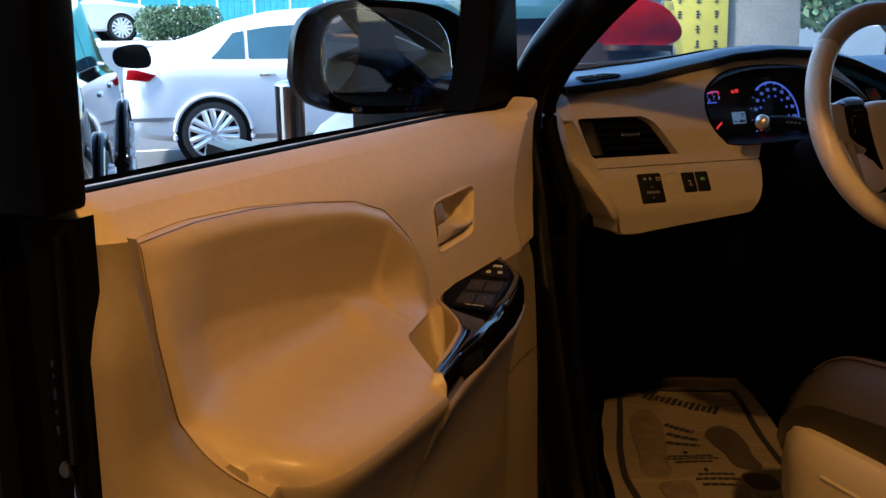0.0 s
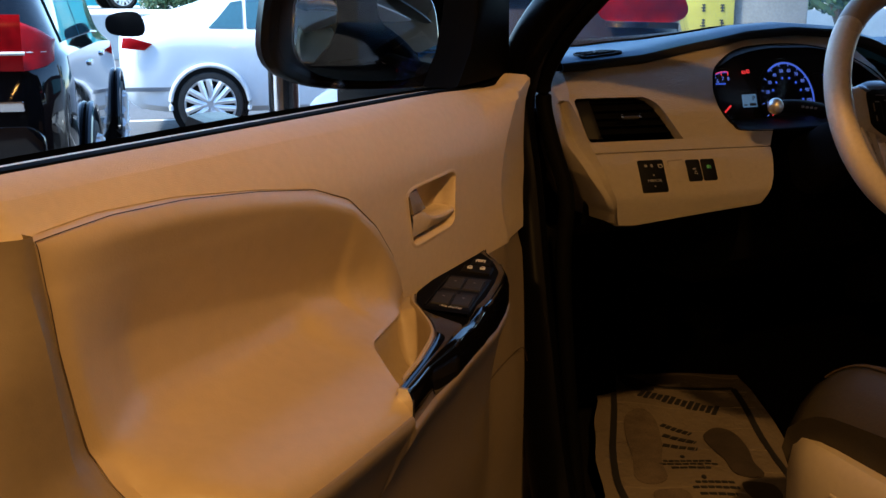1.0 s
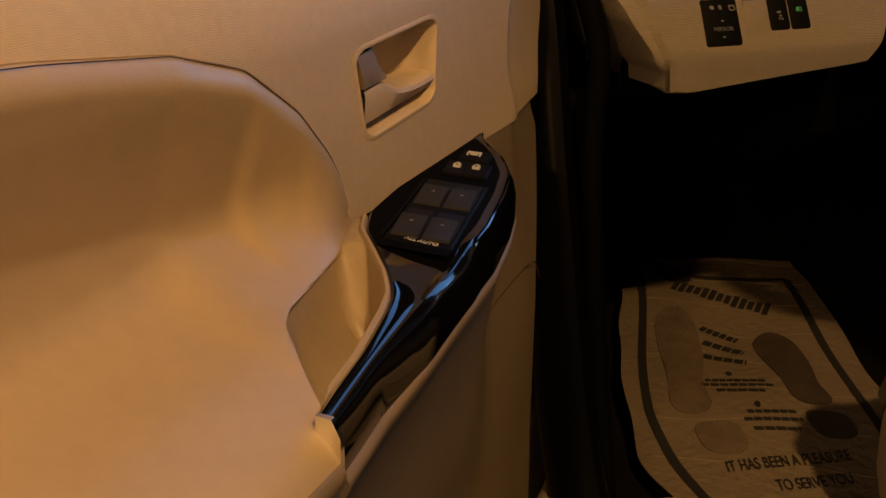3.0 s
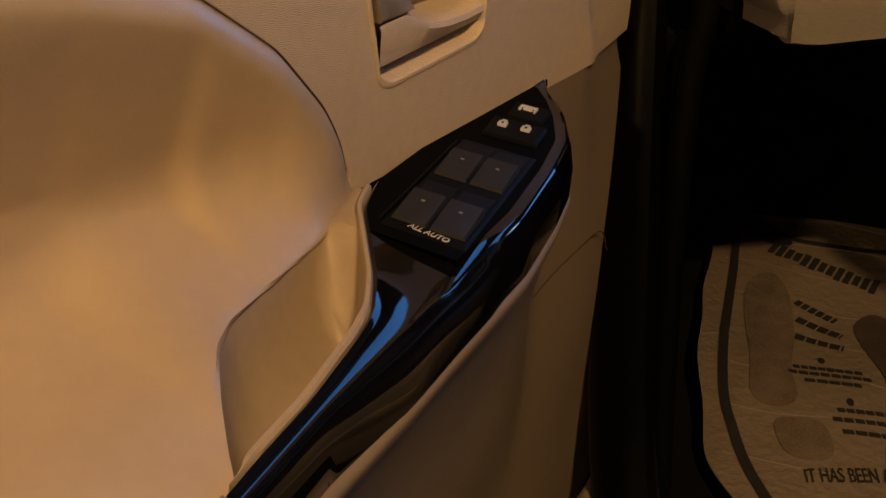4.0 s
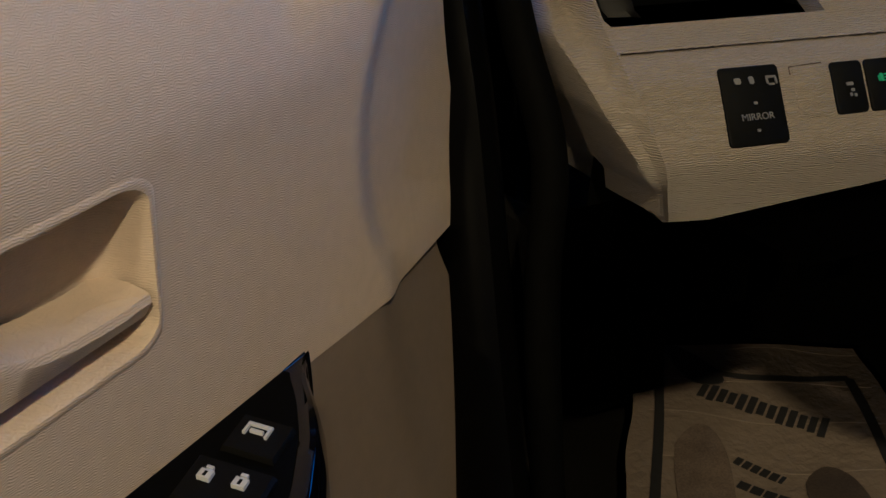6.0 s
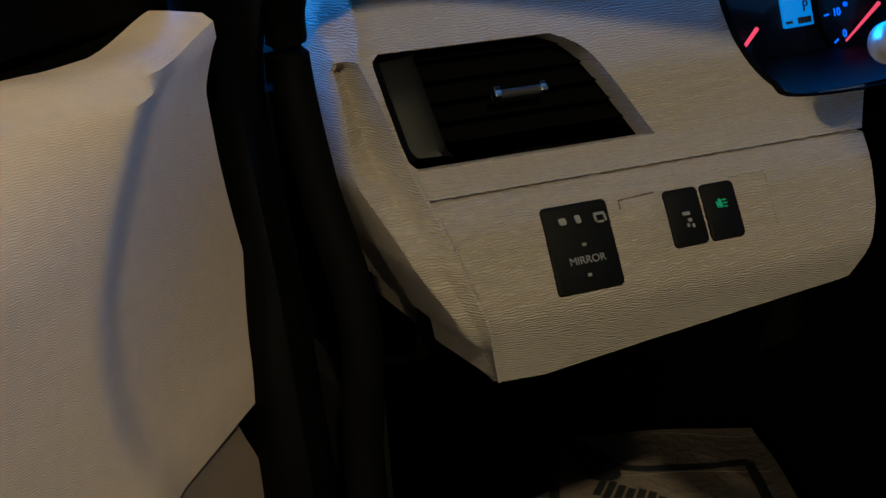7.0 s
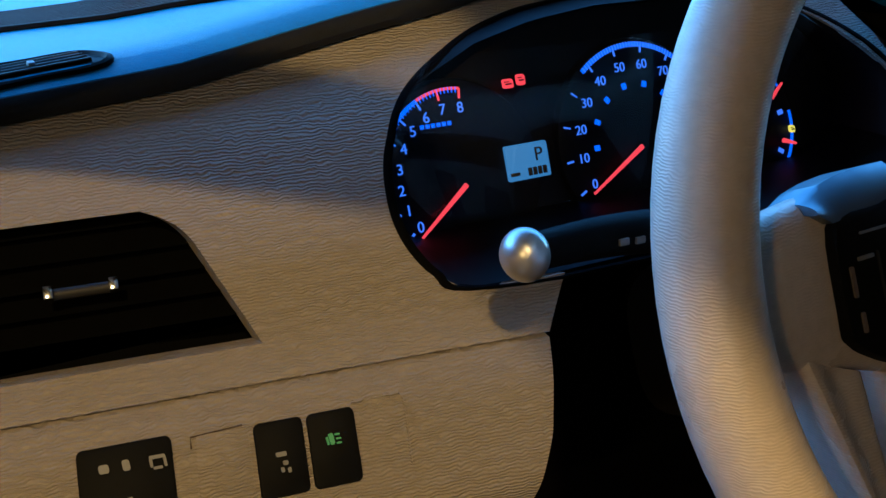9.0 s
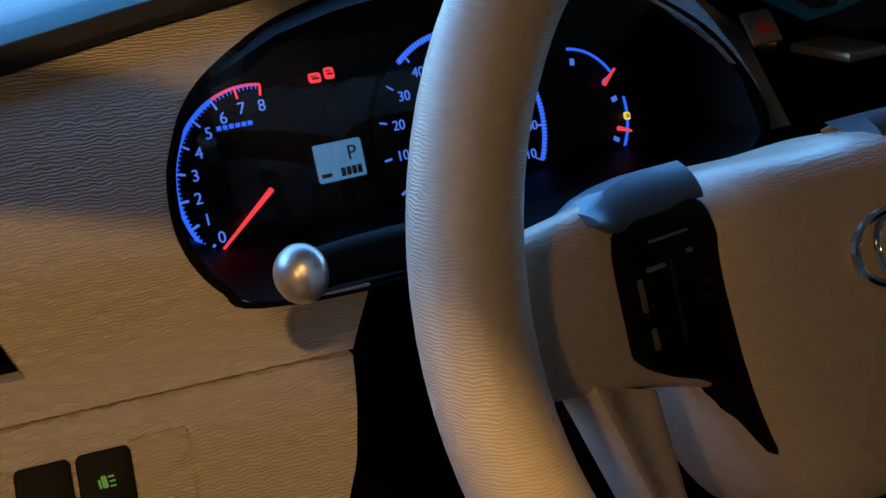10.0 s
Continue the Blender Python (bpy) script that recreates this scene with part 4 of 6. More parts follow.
def band(bm, z0, z1, nz, left, right, nx, sag=None):
    rows = []
    for t in np.linspace(0, 1, nz):
        z = z0 + (z1 - z0) * t
        row = []
        for s in np.linspace(0, 1, nx):
            x = left(z) + (right(z) - left(z)) * s
            zz = z if sag is None else sag(x) + (z1 - sag(x)) * t
            row.append(dp(x, zz))
        rows.append(row)
    return grid(bm, rows)


crest_inverse = curve1([1.319, 1.321, 1.325, 1.331, 1.347, 1.351], [0.99, 1.01, 1.07, 1.153, 1.26, 1.278])
bm = bmesh.new()
band(bm, 1.2105, 1.2245, 4, GROOVE, lambda z: RIGHT_LOW(z), 40)
band(bm, 1.2245, 1.2325, 3, lambda z: VENT_R(z), RIGHT_LOW, 24)
band(bm, 1.2325, 1.284, 16, VENT_R, HOLE_L, 20)
band(bm, 1.2245, 1.284, 18, lambda z: GROOVE(z) - 0.002, lambda z: VENT_L(z), 3)
band(bm, 1.284, 1.319, 12, GROOVE, HOLE_L, 40)
band(bm, 1.319, 1.350, 14, lambda z: max(GROOVE(z), crest_inverse(z)), lambda z: max(HOLE_L(min(z, 1.324)), crest_inverse(z) + 0.0006) if z < 1.324 else 1.278, 40)
rows = [[dp(x, HOLE_T(x) + (CREST(x) - HOLE_T(x)) * t) for t in np.linspace(0, 1, 5)] for x in np.linspace(1.278, 1.615, 50)]
grid(bm, rows)
bmesh.ops.remove_doubles(bm, verts=bm.verts, dist=0.0004)
trim = part("trim_panel", rim_out(bm, (0, 0.018, -0.004)), M["dash"], dash, "grained beige dashboard trim")

bm = bmesh.new()
rows = []
for t in np.linspace(0, 1, 22):
    row = []
    for s in np.linspace(0, 1, 44):
        zt = 1.2085
        zb = BOTTOM(1.0 + 0.25 * s)
        z = zb + (zt - zb) * t
        x = GROOVE(z) + (RIGHT_LOW(z) - GROOVE(z)) * s
        row.append(dp(x, z))
    rows.append(row)
rows = [[q + Vector((0, 0.035, 0.004)) for q in rows[0]], [q + Vector((0, 0.008, -0.003)) for q in rows[0]]] + rows
grid(bm, rows)
low = part("lower_panel", rim_out(bm, (0, 0.018, 0.002)), M["dash"], dash, "grained beige lower dash panel")

bm = bmesh.new()
rows = []
for z in np.linspace(1.112, 1.314, 70):
    g = GROOVE(z)
    o = min(OUTER(z), g - 0.003)
    y, w = fy(g, z), g - o
    d = max(0.0, min(1.0, (z - 1.185) / 0.05)) * max(0.0, min(1.0, (1.281 - z) / 0.005))
    back = 0.012 * max(0.0, min(1.0, (z - 1.282) / 0.012))
    rows.append([(g + 0.001, y + 0.012, z), (g, y + 0.0005, z), (g - 0.0015, y - 0.0035, z), (g - 0.0035, y - 0.0035, z), (g - 0.40 * w, y + 0.002 + 0.017 * d + 0.2 * back, z), (g - 0.48 * w, y + 0.004 + 0.018 * d + 0.3 * back, z),
                 (o + 0.0025, y + 0.006 + 0.010 * d + 0.7 * back, z), (o + 0.0008, y + 0.0075 + 0.0105 * d + 0.9 * back, z), (o, y + 0.013 + 0.012 * d + back, z), (o - 0.001, y + 0.06, z), (o + 0.004, y + 0.16, z)])
rows.append([(x + 0.01, y + 0.02, z + 0.006) for x, y, z in rows[-1]])
grid(bm, rows)
part("end_cap", bm, M["dash"], dash, "beige faceted end cap of the dashboard")

# padded top with a rolled front edge
bm = bmesh.new()
rows = []
for x in np.linspace(1.006, 2.62, 90):
    c = CREST(min(x, 1.75)) if x < 1.75 else CREST(1.75) + 0.03 * min(1, (x - 1.75) / 0.15)
    y = fy(x, c) if x < 1.75 else fy(1.75, CREST(1.75))
    b = min(c + 0.015, 1.352)
    rows.append([(x, y + 0.03, c - 0.012), (x, y + 0.004, c - 0.002), (x, y - 0.006, c + 0.003), (x, y - 0.004, c + 0.012), (x, y + 0.010, c + 0.018), (x, y + 0.05, c + 0.019), (x, y + 0.12, 0.6 * (c + 0.02) + 0.4 * b), (x, y + 0.24, 0.25 * (c + 0.02) + 0.75 * b), (x, y + 0.40, b - 0.004), (x, 2.0, 1.335), (x, 2.25, 1.30), (x, 2.25, 1.10)])
grid(bm, rows)
top = part("padded_top", bm, M["cover"], dash, "dark soft-touch dashboard top coloured by blue sky light")
bm = bmesh.new()
rows = []
for x in np.linspace(1.006, 1.74, 50):
    c = CREST(x)
    y = fy(x, c)
    rows.append([(x, y + 0.012, c - 0.006), (x, y - 0.0075, c - 0.001), (x, y - 0.0095, c + 0.003), (x, y - 0.0085, c + 0.008), (x, y - 0.0050, c + 0.0115), (x, y + 0.002, c + 0.012)])
grid(bm, rows)
part("top_edge", bm, M["edge"], dash, "dark rolled front edge")

# corner demister outlet in the top
def top_z(x, y):
    """Height of the padded top."""
    c = CREST(x)
    y0, b = fy(x, c), min(c + 0.015, 1.352)
    return float(np.interp(y, [y0 - 0.006, y0 - 0.004, y0 + 0.010, y0 + 0.05, y0 + 0.12, y0 + 0.24, y0 + 0.40, 2.0], [c + 0.003, c + 0.012, c + 0.018, c + 0.019, 0.6 * (c + 0.02) + 0.4 * b, 0.25 * (c + 0.02) + 0.75 * b, b - 0.004, 1.335]))


def drape(a, b, c):
    return Vector((a, b, top_z(a, b) + c))


out = [(1.047, 1.531), (1.082, 1.528), (1.119, 1.531), (1.110, 1.562), (1.082, 1.566), (1.057, 1.565)]
bm = bmesh.new()
loop = [tuple(q) for q in spline(out, 36, True)]
mid_ = np.mean(loop, axis=0)
rings = [[drape(*(mid_ + (np.array(q) - mid_) * k), c) for q in loop] for k, c in ((1.08, 0.0), (1.06, 0.0022), (0.99, 0.0026), (0.95, 0.0006), (0.5, 0.0008), (0.1, 0.0008))]
vs = grid(bm, rings, closed_u=True)
ngon_cap(bm, vs[-1])
dem = part("demister_outlet", bm, M["black"], dash, "black corner demister outlet")
for k in range(4):
    bm = bmesh.new()
    b = 1.537 + 0.0075 * k
    tube(bm, [drape(x, b, 0.0016) for x in np.linspace(1.055 + 0.002 * k, 1.112 - 0.001 * k, 10)], 0.0013, 6)
    part("slat", bm, M["switch"], dem)
bm = bmesh.new()
box(bm, (1.081, 1.544, top_z(1.082, 1.548)), (1.085, 1.552, top_z(1.082, 1.548) + 0.004), 0.001)
part("outlet_tab", bm, M["grey_mark"], dem)
grille = thing("windscreen_grille", "dark slotted demister grille on the dashboard top", "grille")
for k in range(16):
    bm = bmesh.new()
    d = 0.0085 * k
    tube(bm, [drape(x, 1.733 - 0.50 * (x - 1.06) * (x < 1.25) - 0.095 * (x >= 1.25) + d, 0.0008) for x in np.linspace(1.03, 1.60, 30)], 0.0016 if k else 0.0030, 6)
    part("slat", bm, M["black"] if k == 0 else M["switch"], grille)

# side air vent
vent = part("air_vent", tube(bmesh.new(), [dp(VENT_L(z) + 0.001, z, -0.012) for z in np.linspace(1.226, 1.283, 12)], 0.004, 8), M["gloss"], dash, "black side air vent")
bm = bmesh.new()
rows = []
for z in np.linspace(1.2235, 1.2855, 16):
    zc = min(max(z, 1.2245), 1.284)
    l, r = VENT_L(zc) - 0.002, VENT_R(zc) + 0.003
    y = fy(1.07, z)
    rows.append([(l, fy(l, z) + 0.016, z), (l + 0.004, y + 0.05, z), (r - 0.004, y + 0.05, z), (r, fy(r, z) + 0.014, z)])
grid(bm, rows)
part("vent_box", bm, M["black"], vent)
for k in range(5):
    z = 1.232 + 0.0108 * k
    bm = bmesh.new()
    l, r = VENT_L(z) + 0.028, VENT_R(z) - 0.0015
    rows = []
    for s in np.linspace(0, 1, 12):
        x = l + (r - l) * s
        y = fy(x, z)
        rows.append([(x, y + 0.0195, z + 0.0006), (x, y + 0.018, z), (x, y + 0.0195, z - 0.0006), (x, y + 0.038, z + 0.007), (x, y + 0.038, z + 0.0085)])
    vs = grid(bm, rows, closed_u=True)
    ngon_cap(bm, vs[0])
    ngon_cap(bm, vs[-1])
    part("slat", bm, M["rubber"], vent)
bm = bmesh.new()
rows = []
for z in np.linspace(1.227, 1.2835, 14):
    l = VENT_L(z)
    rows.append([(l + 0.002, fy(l, z) + 0.008, z), (l + 0.010, fy(l, z) + 0.014, z), (l + 0.024, fy(l + 0.02, z) + 0.012, z), (l + 0.028, fy(l + 0.03, z) + 0.008, z), (l + 0.030, fy(l + 0.03, z) + 0.03, z)])
grid(bm, rows)
part("vent_cheek", bm, M["dial"], vent, "dark grey vent cheek")
kx0, kx1, kz = 1.061, 1.0925, 1.2575
bm = bmesh.new()
tube(bm, [dp(x, kz, -0.003) for x in np.linspace(kx0, kx1, 6)], 0.0028, 10)
knob = part("vent_knob", bm, M["switch"], vent)
for x in (kx0 + 0.0015, kx1 - 0.001):
    bm = bmesh.new()
    box(bm, (-0.0022, -0.0032, -0.003), (0.0022, 0.0032, 0.0032), 0.0008)
    bmesh.ops.transform(bm, matrix=dash_frame(x, kz, -0.0005), verts=bm.verts)
    part("knob_tip", bm, M["chrome"], knob, "chrome knob tip")

# switch block and buttons in the lower panel
def dash_plate(name, x0, x1, z0, z1, off, material, parent, label="", r=0.0025, shift=0.0, deep=0.012, bevel=0.0008):
    bm = bmesh.new()
    zm, xm = (z0 + z1) / 2, (x0 + x1) / 2
    out = rrect(x1 - x0, z1 - z0, r, 3)
    plate(bm, out, lambda a, b, c: dp(xm + a + shift * b, zm + b, off + c), deep, bevel)
    return part(name, bm, material, parent, label)


SK = 0.15
block = dash_plate("mirror_switch_block", 1.0545, 1.0955, 1.1555, 1.1985, 0.0014, M["black"], low, "black mirror adjuster switch block", shift=SK)
buttons = []
for x0 in (1.1325, 1.1570):
    buttons.append(dash_plate("push_button", x0, x0 + 0.0225, 1.1675, 1.1965, 0.0016, M["black"], low, "black push button", shift=SK))
dash_plate("blank_cover", 1.1060, 1.1305, 1.1675, 1.1965, 0.0006, M["dash"], low, shift=SK)
dash_plate("blank_cover", 1.1815, 1.2035, 1.1680, 1.1975, -0.0012, M["lower"], low, "recessed beige blank cover", shift=SK, deep=0.004)
bm = bmesh.new()
tube(bm, [dp(x, z, 0.0002) for x, z in ((1.1815, 1.1978), (1.2050, 1.1982), (1.2062, 1.196), (1.2015, 1.170))], 0.0006, 8)
part("blank_rim", bm, M["dash"], low)
bm = bmesh.new()
tube(bm, [dp(x, z, 0.0002) for x, z in ((1.1060, 1.192), (1.1068, 1.1962), (1.1305, 1.1972))], 0.0004, 6)
part("blank_seam", bm, M["thread"], low)


def mark(x, z, w, h, material, parent, off=0.0026, name="symbol"):
    w, h = w * 0.8, h * 0.8
    return dash_plate(name, x - w / 2, x + w / 2, z - h / 2, z + h / 2, off, material, parent, r=min(w, h) * 0.3, deep=0.0006, bevel=0.0)


for x, z, w, h in ((1.0675, 1.1905, 0.0055, 0.004), (1.0770, 1.1905, 0.0040, 0.0050), (1.0905, 1.1915, 0.0085, 0.0016), (1.0935, 1.1895, 0.0016, 0.005), (1.0875, 1.1895, 0.0016, 0.004), (1.090, 1.1875, 0.005, 0.0013)):
    mark(x, z, w, h, M["grey_mark"], block)
lettering("lettering", "MIRROR", dash_frame(1.0745, 1.1705, 0.0022), 0.0062, M["grey_mark"], block)
mark(1.0755, 1.1780, 0.0030, 0.0018, M["grey_mark"], block)
mark(1.0725, 1.1632, 0.0030, 0.0018, M["grey_mark"], block)
for x, z, w, h in ((1.1435, 1.1835, 0.006, 0.0022), (1.1445, 1.1800, 0.003, 0.0022), (1.1425, 1.1775, 0.002, 0.0024), (1.1455, 1.1770, 0.002, 0.0024)):
    mark(x, z, w, h, M["grey_mark"], buttons[0])
for x, z, w, h in ((1.1675, 1.1855, 0.0028, 0.0055), (1.1705, 1.1870, 0.0030, 0.0009), (1.1707, 1.1853, 0.0030, 0.0009), (1.1705, 1.1836, 0.0030, 0.0009), (1.1655, 1.1850, 0.0012, 0.004)):
    mark(x, z, w, h, M["green_mark"], buttons[1])

# knee area and the middle of the dashboard
bm = bmesh.new()
rows = []
for x in np.linspace(1.0, 2.58, 40):
    k = 0.02 if x < 1.25 else 0.055
    # The right part hangs lower to block lamp light from the mat.
    low_ = 0.10 * max(0.0, min(1.0, (x - 1.27) / 0.05))
    rows.append([(x, 1.44 + k, 1.215), (x, 1.42 + k, 1.16), (x, 1.43 + k, 1.10 - low_), (x, 1.52 + k, 1.06 - 1.2 * low_), (x, 1.75, 1.04 - low_), (x, 2.0, 1.0), (x, 2.25, 0.9)])
grid(bm, rows)
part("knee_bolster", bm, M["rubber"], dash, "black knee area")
bm = bmesh.new()
rows = []
for z in np.linspace(1.19, 1.275, 12):
    y = 1.46 + 0.10 * max(0, z - 1.15) / 0.12
    rows.append([(1.665, y + 0.10, z), (1.667, y + 0.01, z), (1.674, y, z), (1.70, y - 0.004, z), (1.735, y - 0.002, z), (1.745, y + 0.006, z), (1.747, y + 0.1, z)])
rows.append([(x + 0.0, y + 0.06, 1.30) for x, y, z in rows[-1]])
grid(bm, rows)
strip = part("centre_strip", bm, M["dash"], dash, "beige strip beside the centre console")
bm = bmesh.new()
rows = [[(1.75, 1.57, z) if s == 0 else (1.75 + 0.42 * s, 1.55 + 0.01 * s + 0.12 * max(0, z - 1.15), z) for s in np.linspace(0, 1, 8)] for z in np.linspace(0.85, 1.30, 14)]
grid(bm, rows)
part("centre_console", rim_out(bm, (0, 0.05, 0)), M["gloss"], dash, "black centre console")
bm = bmesh.new()
box(bm, (1.79, 1.50, 1.250), (1.84, 1.56, 1.258), 0.003)
part("console_knob", bm, M["silver"], dash)

# ---- instrument cluster ----
cluster = thing("instrument_cluster", "lit instrument cluster with blue dials and red needles", "instrument cluster")
CY = 1.488


def cp(x, z, off=0.0):
    """A place on the dial face, which leans back a little."""
    return Vector((x, CY + 0.30 * (z - 1.27) - off, z))


bm = bmesh.new()
rows = []
lip = [(HOLE_L(z), z) for z in np.linspace(1.2325, 1.324, 16)] + [(x, HOLE_T(x)) for x in np.linspace(1.29, 1.60, 24)] + [(1.607, 1.28), (1.600, 1.25), (1.57, 1.236)] + [(x, 1.2325) for x in np.linspace(1.54, 1.27, 14)]
ring0 = [dp(x, z, 0.0) + Vector((0, 0.003, 0)) for x, z in lip]
mid = Vector((1.42, 0, 1.285))
ring1 = [Vector((x + (mid.x - x) * 0.03, fy(x, z) * 0.5 + 0.5 * CY, z + (mid.z - z) * 0.05)) for x, z in lip]
ring2 = [Vector((x + (mid.x - x) * 0.05, CY + 0.30 * (z - 1.27) + 0.004, z + (mid.z - z) * 0.08)) for x, z in lip]
vs = grid(bm, [ring0, ring1, ring2], closed_u=True)
ngon_cap(bm, vs[-1])
part("hood", bm, M["dial"], cluster, "deep black cluster hood")
# smooth lip round the opening
LIP = [(1.257, 1.2318), (1.241, 1.241), (1.2325, 1.253), (1.2295, 1.265), (1.2310, 1.277), (1.2355, 1.289), (1.2430, 1.300), (1.2535, 1.3115), (1.269, 1.3215), (1.292, 1.3315), (1.317, 1.3400), (1.345, 1.3465), (1.38, 1.3510), (1.45, 1.3535), (1.51, 1.3500), (1.555, 1.341), (1.588, 1.325), (1.608, 1.300), (1.612, 1.27), (1.600, 1.245), (1.56, 1.2315), (1.45, 1.2295), (1.35, 1.2295)]
bm = bmesh.new()
rows = []
for k, off, back in ((1.0, -0.002, 0.0), (1.0, 0.0006, 0.0), (0.987, 0.0012, 0.0), (0.975, 0.0006, 0.0), (0.968, -0.003, 0.006), (0.962, -0.006, 0.03)):
    rows.append([dp(mid.x + (q[0] - mid.x) * k, mid.z + (q[1] - mid.z) * k, off) + Vector((0, back, 0)) for q in spline(LIP, 120, True)])
grid(bm, rows, closed_u=True)
part("hood_lip", bm, M["rubber"], cluster)


def arc_band(name, cx, cz, r0, r1, a0, a1, material, parent=None, n=40, off=0.003):
    """A curved stripe; angles in degrees, clockwise from the left over the top."""
    bm = bmesh.new()
    rows = []
    for a in np.linspace(radians(a0), radians(a1), n):
        rows.append([cp(cx - r * math.cos(a), cz + r * math.sin(a), off) for r in (r0, r1)])
    grid(bm, rows)
    return part(name, rim_out(bm, (0, 0.001, 0)), material, parent or cluster)


def tick(cx, cz, r0, r1, a, wid, material, parent, off=0.0032, name="tick"):
    a = radians(a)
    d, n = Vector((-math.cos(a), 0, math.sin(a))), Vector((math.sin(a), 0, math.cos(a)))
    bm = bmesh.new()
    pts = [(r0, -1), (r1, -1), (r1, 1), (r0, 1)]
    f = [bm.verts.new(cp(cx + (d * r + n * (s * wid / 2)).x, cz + (d * r + n * (s * wid / 2)).z, off)) for r, s in pts]
    b = [bm.verts.new(v.co + Vector((0, 0.001, 0))) for v in f]
    bm.faces.new(f)
    for i in range(4):
        bm.faces.new((f[i], f[(i + 1) % 4], b[(i + 1) % 4], b[i]))
    return part(name, bm, material, parent, smooth=False)


def dial(name, cx, cz, r, label):
    bm = bmesh.new()
    out = [(cx + r * math.cos(t), cz + r * math.sin(t)) for t in np.linspace(0, 2 * math.pi, 48, endpoint=False)]
    plate(bm, out, lambda a, b, c: cp(a, b, 0.002 + c), 0.006, 0.001)
    return part(name, bm, M["dial"], cluster, label)


def numeral(text, x, z, size, parent):
    return lettering("numeral", text, frame_matrix(cp(x, z, 0.004), (1, 0, 0), (0, 0.29, 0.96)), size, M["pale_light"], parent)


def needle(cx, cz, a, r0, r1, parent):
    a = radians(a)
    bm = bmesh.new()
    p0, p1 = cp(cx - r0 * math.cos(a), cz + r0 * math.sin(a), 0.008), cp(cx - r1 * math.cos(a), cz + r1 * math.sin(a), 0.008)
    tube(bm, [p0, p0.lerp(p1, 0.5), p1], lambda t: 0.0016 - 0.0008 * t, 8)
    return part("needle", bm, M["red_light"], parent, "glowing red needle")


# rev counter
TX, TZ, TR = 1.2995, 1.2640, 0.0520
tach = dial("rev_counter", TX, TZ, TR + 0.002, "round rev counter with blue scale")
T0, T8 = -37, 100
ang = lambda v, lo, hi, a0, a1: a0 + (a1 - a0) * (v - lo) / (hi - lo)
arc_band("scale_arc", TX, TZ, TR - 0.0042, TR - 0.0022, T0, ang(6, 0, 8, T0, T8), M["blue_light"], tach)
arc_band("red_zone", TX, TZ, TR - 0.0036, TR - 0.0022, ang(6.05, 0, 8, T0, T8), T8, M["red_light"], tach)
for v in range(9):
    a = ang(v, 0, 8, T0, T8)
    tick(TX, TZ, TR - 0.0085, TR - 0.003, a, 0.0010, M["pale_light"] if v < 7 else M["red_light"], tach)
    numeral(str(v), TX - (TR - 0.0135) * math.cos(radians(a)), TZ + (TR - 0.0135) * math.sin(radians(a)), 0.0088, tach)
for k in range(0, 48):
    tick(TX, TZ, TR - 0.0052, TR - 0.0020, ang(k / 6, 0, 8, T0, T8), 0.0004, M["blue_light"], tach, 0.0034)
needle(TX + 0.0055, TZ, -36, 0.006, 0.047, tach)
for k in range(6):
    bm = bmesh.new()
    box(bm, (-0.0012, -0.0012, 0), (0.0012, 0.0012, 0.0006), 0.0)
    bmesh.ops.transform(bm, matrix=frame_matrix(cp(1.2800 + 0.0035 * k, 1.2945, 0.004), (1, 0, 0), (0, 0.29, 0.96)), verts=bm.verts)
    part("scale_caption_bar", bm, M["blue_light"], tach)

# speedometer
SX, SZ, SR = 1.4285, 1.2665, 0.0585
speedo = dial("speedometer", SX, SZ, SR + 0.0015, "round speedometer with blue scale")
S0, S1 = -28, 207
arc_band("scale_arc", SX, SZ, SR - 0.0030, SR - 0.0005, ang(40, 0, 110, S0, S1) - 6, S1, M["blue_light"], speedo, 60)
for v in range(0, 111, 10):
    a = ang(v, 0, 110, S0, S1)
    tick(SX, SZ, SR - 0.0065, SR - 0.002, a, 0.0009, M["pale_light"], speedo)
    numeral(str(v), SX - (SR - 0.0135) * math.cos(radians(a)), SZ + (SR - 0.0135) * math.sin(radians(a)), 0.0082, speedo)
for k in range(38, 110):
    tick(SX, SZ, SR - 0.0032, SR, ang(k, 0, 110, S0, S1), 0.0005, M["pale_light"], speedo, 0.0034)
for v in range(20, 181, 20):
    a = ang(v, 0, 177, S0, S1)
    tick(SX, SZ, SR - 0.0270, SR - 0.0235, a, 0.0030, M["blue_light"], speedo, name="inner_scale_bar")
needle(SX, SZ - 0.001, -29, 0.004, 0.050, speedo)

# fuel and temperature gauges
FX, FZ, FR = 1.509, 1.2600, 0.0440
fuel = dial("fuel_gauge", FX, FZ, FR + 0.001, "small fuel and temperature gauge")
arc_band("scale_arc", FX, FZ, FR - 0.0026, FR - 0.001, 95, 145, M["blue_light"], fuel)
arc_band("scale_arc", FX, FZ, FR - 0.0026, FR - 0.001, 170, 215, M["blue_light"], fuel)
needle(FX, FZ, 142, 0.030, 0.0435, fuel)
needle(FX, FZ, 198, 0.030, 0.041, fuel)
for a in (100, 147, 168, 210):
    tick(FX, FZ, FR - 0.0115, FR - 0.0075, a, 0.0028, M["pale_light"], fuel, name="gauge_letter_bar")

# display and tell-tales
def cluster_plate(name, x0, x1, z0, z1, material, parent, label="", off=0.0045, r=0.001):
    bm = bmesh.new()
    plate(bm, rrect(x1 - x0, z1 - z0, r, 3), lambda a, b, c: cp((x0 + x1) / 2 + a, (z0 + z1) / 2 + b, off + c), 0.002, 0.0003)
    return part(name, bm, material, parent, label)


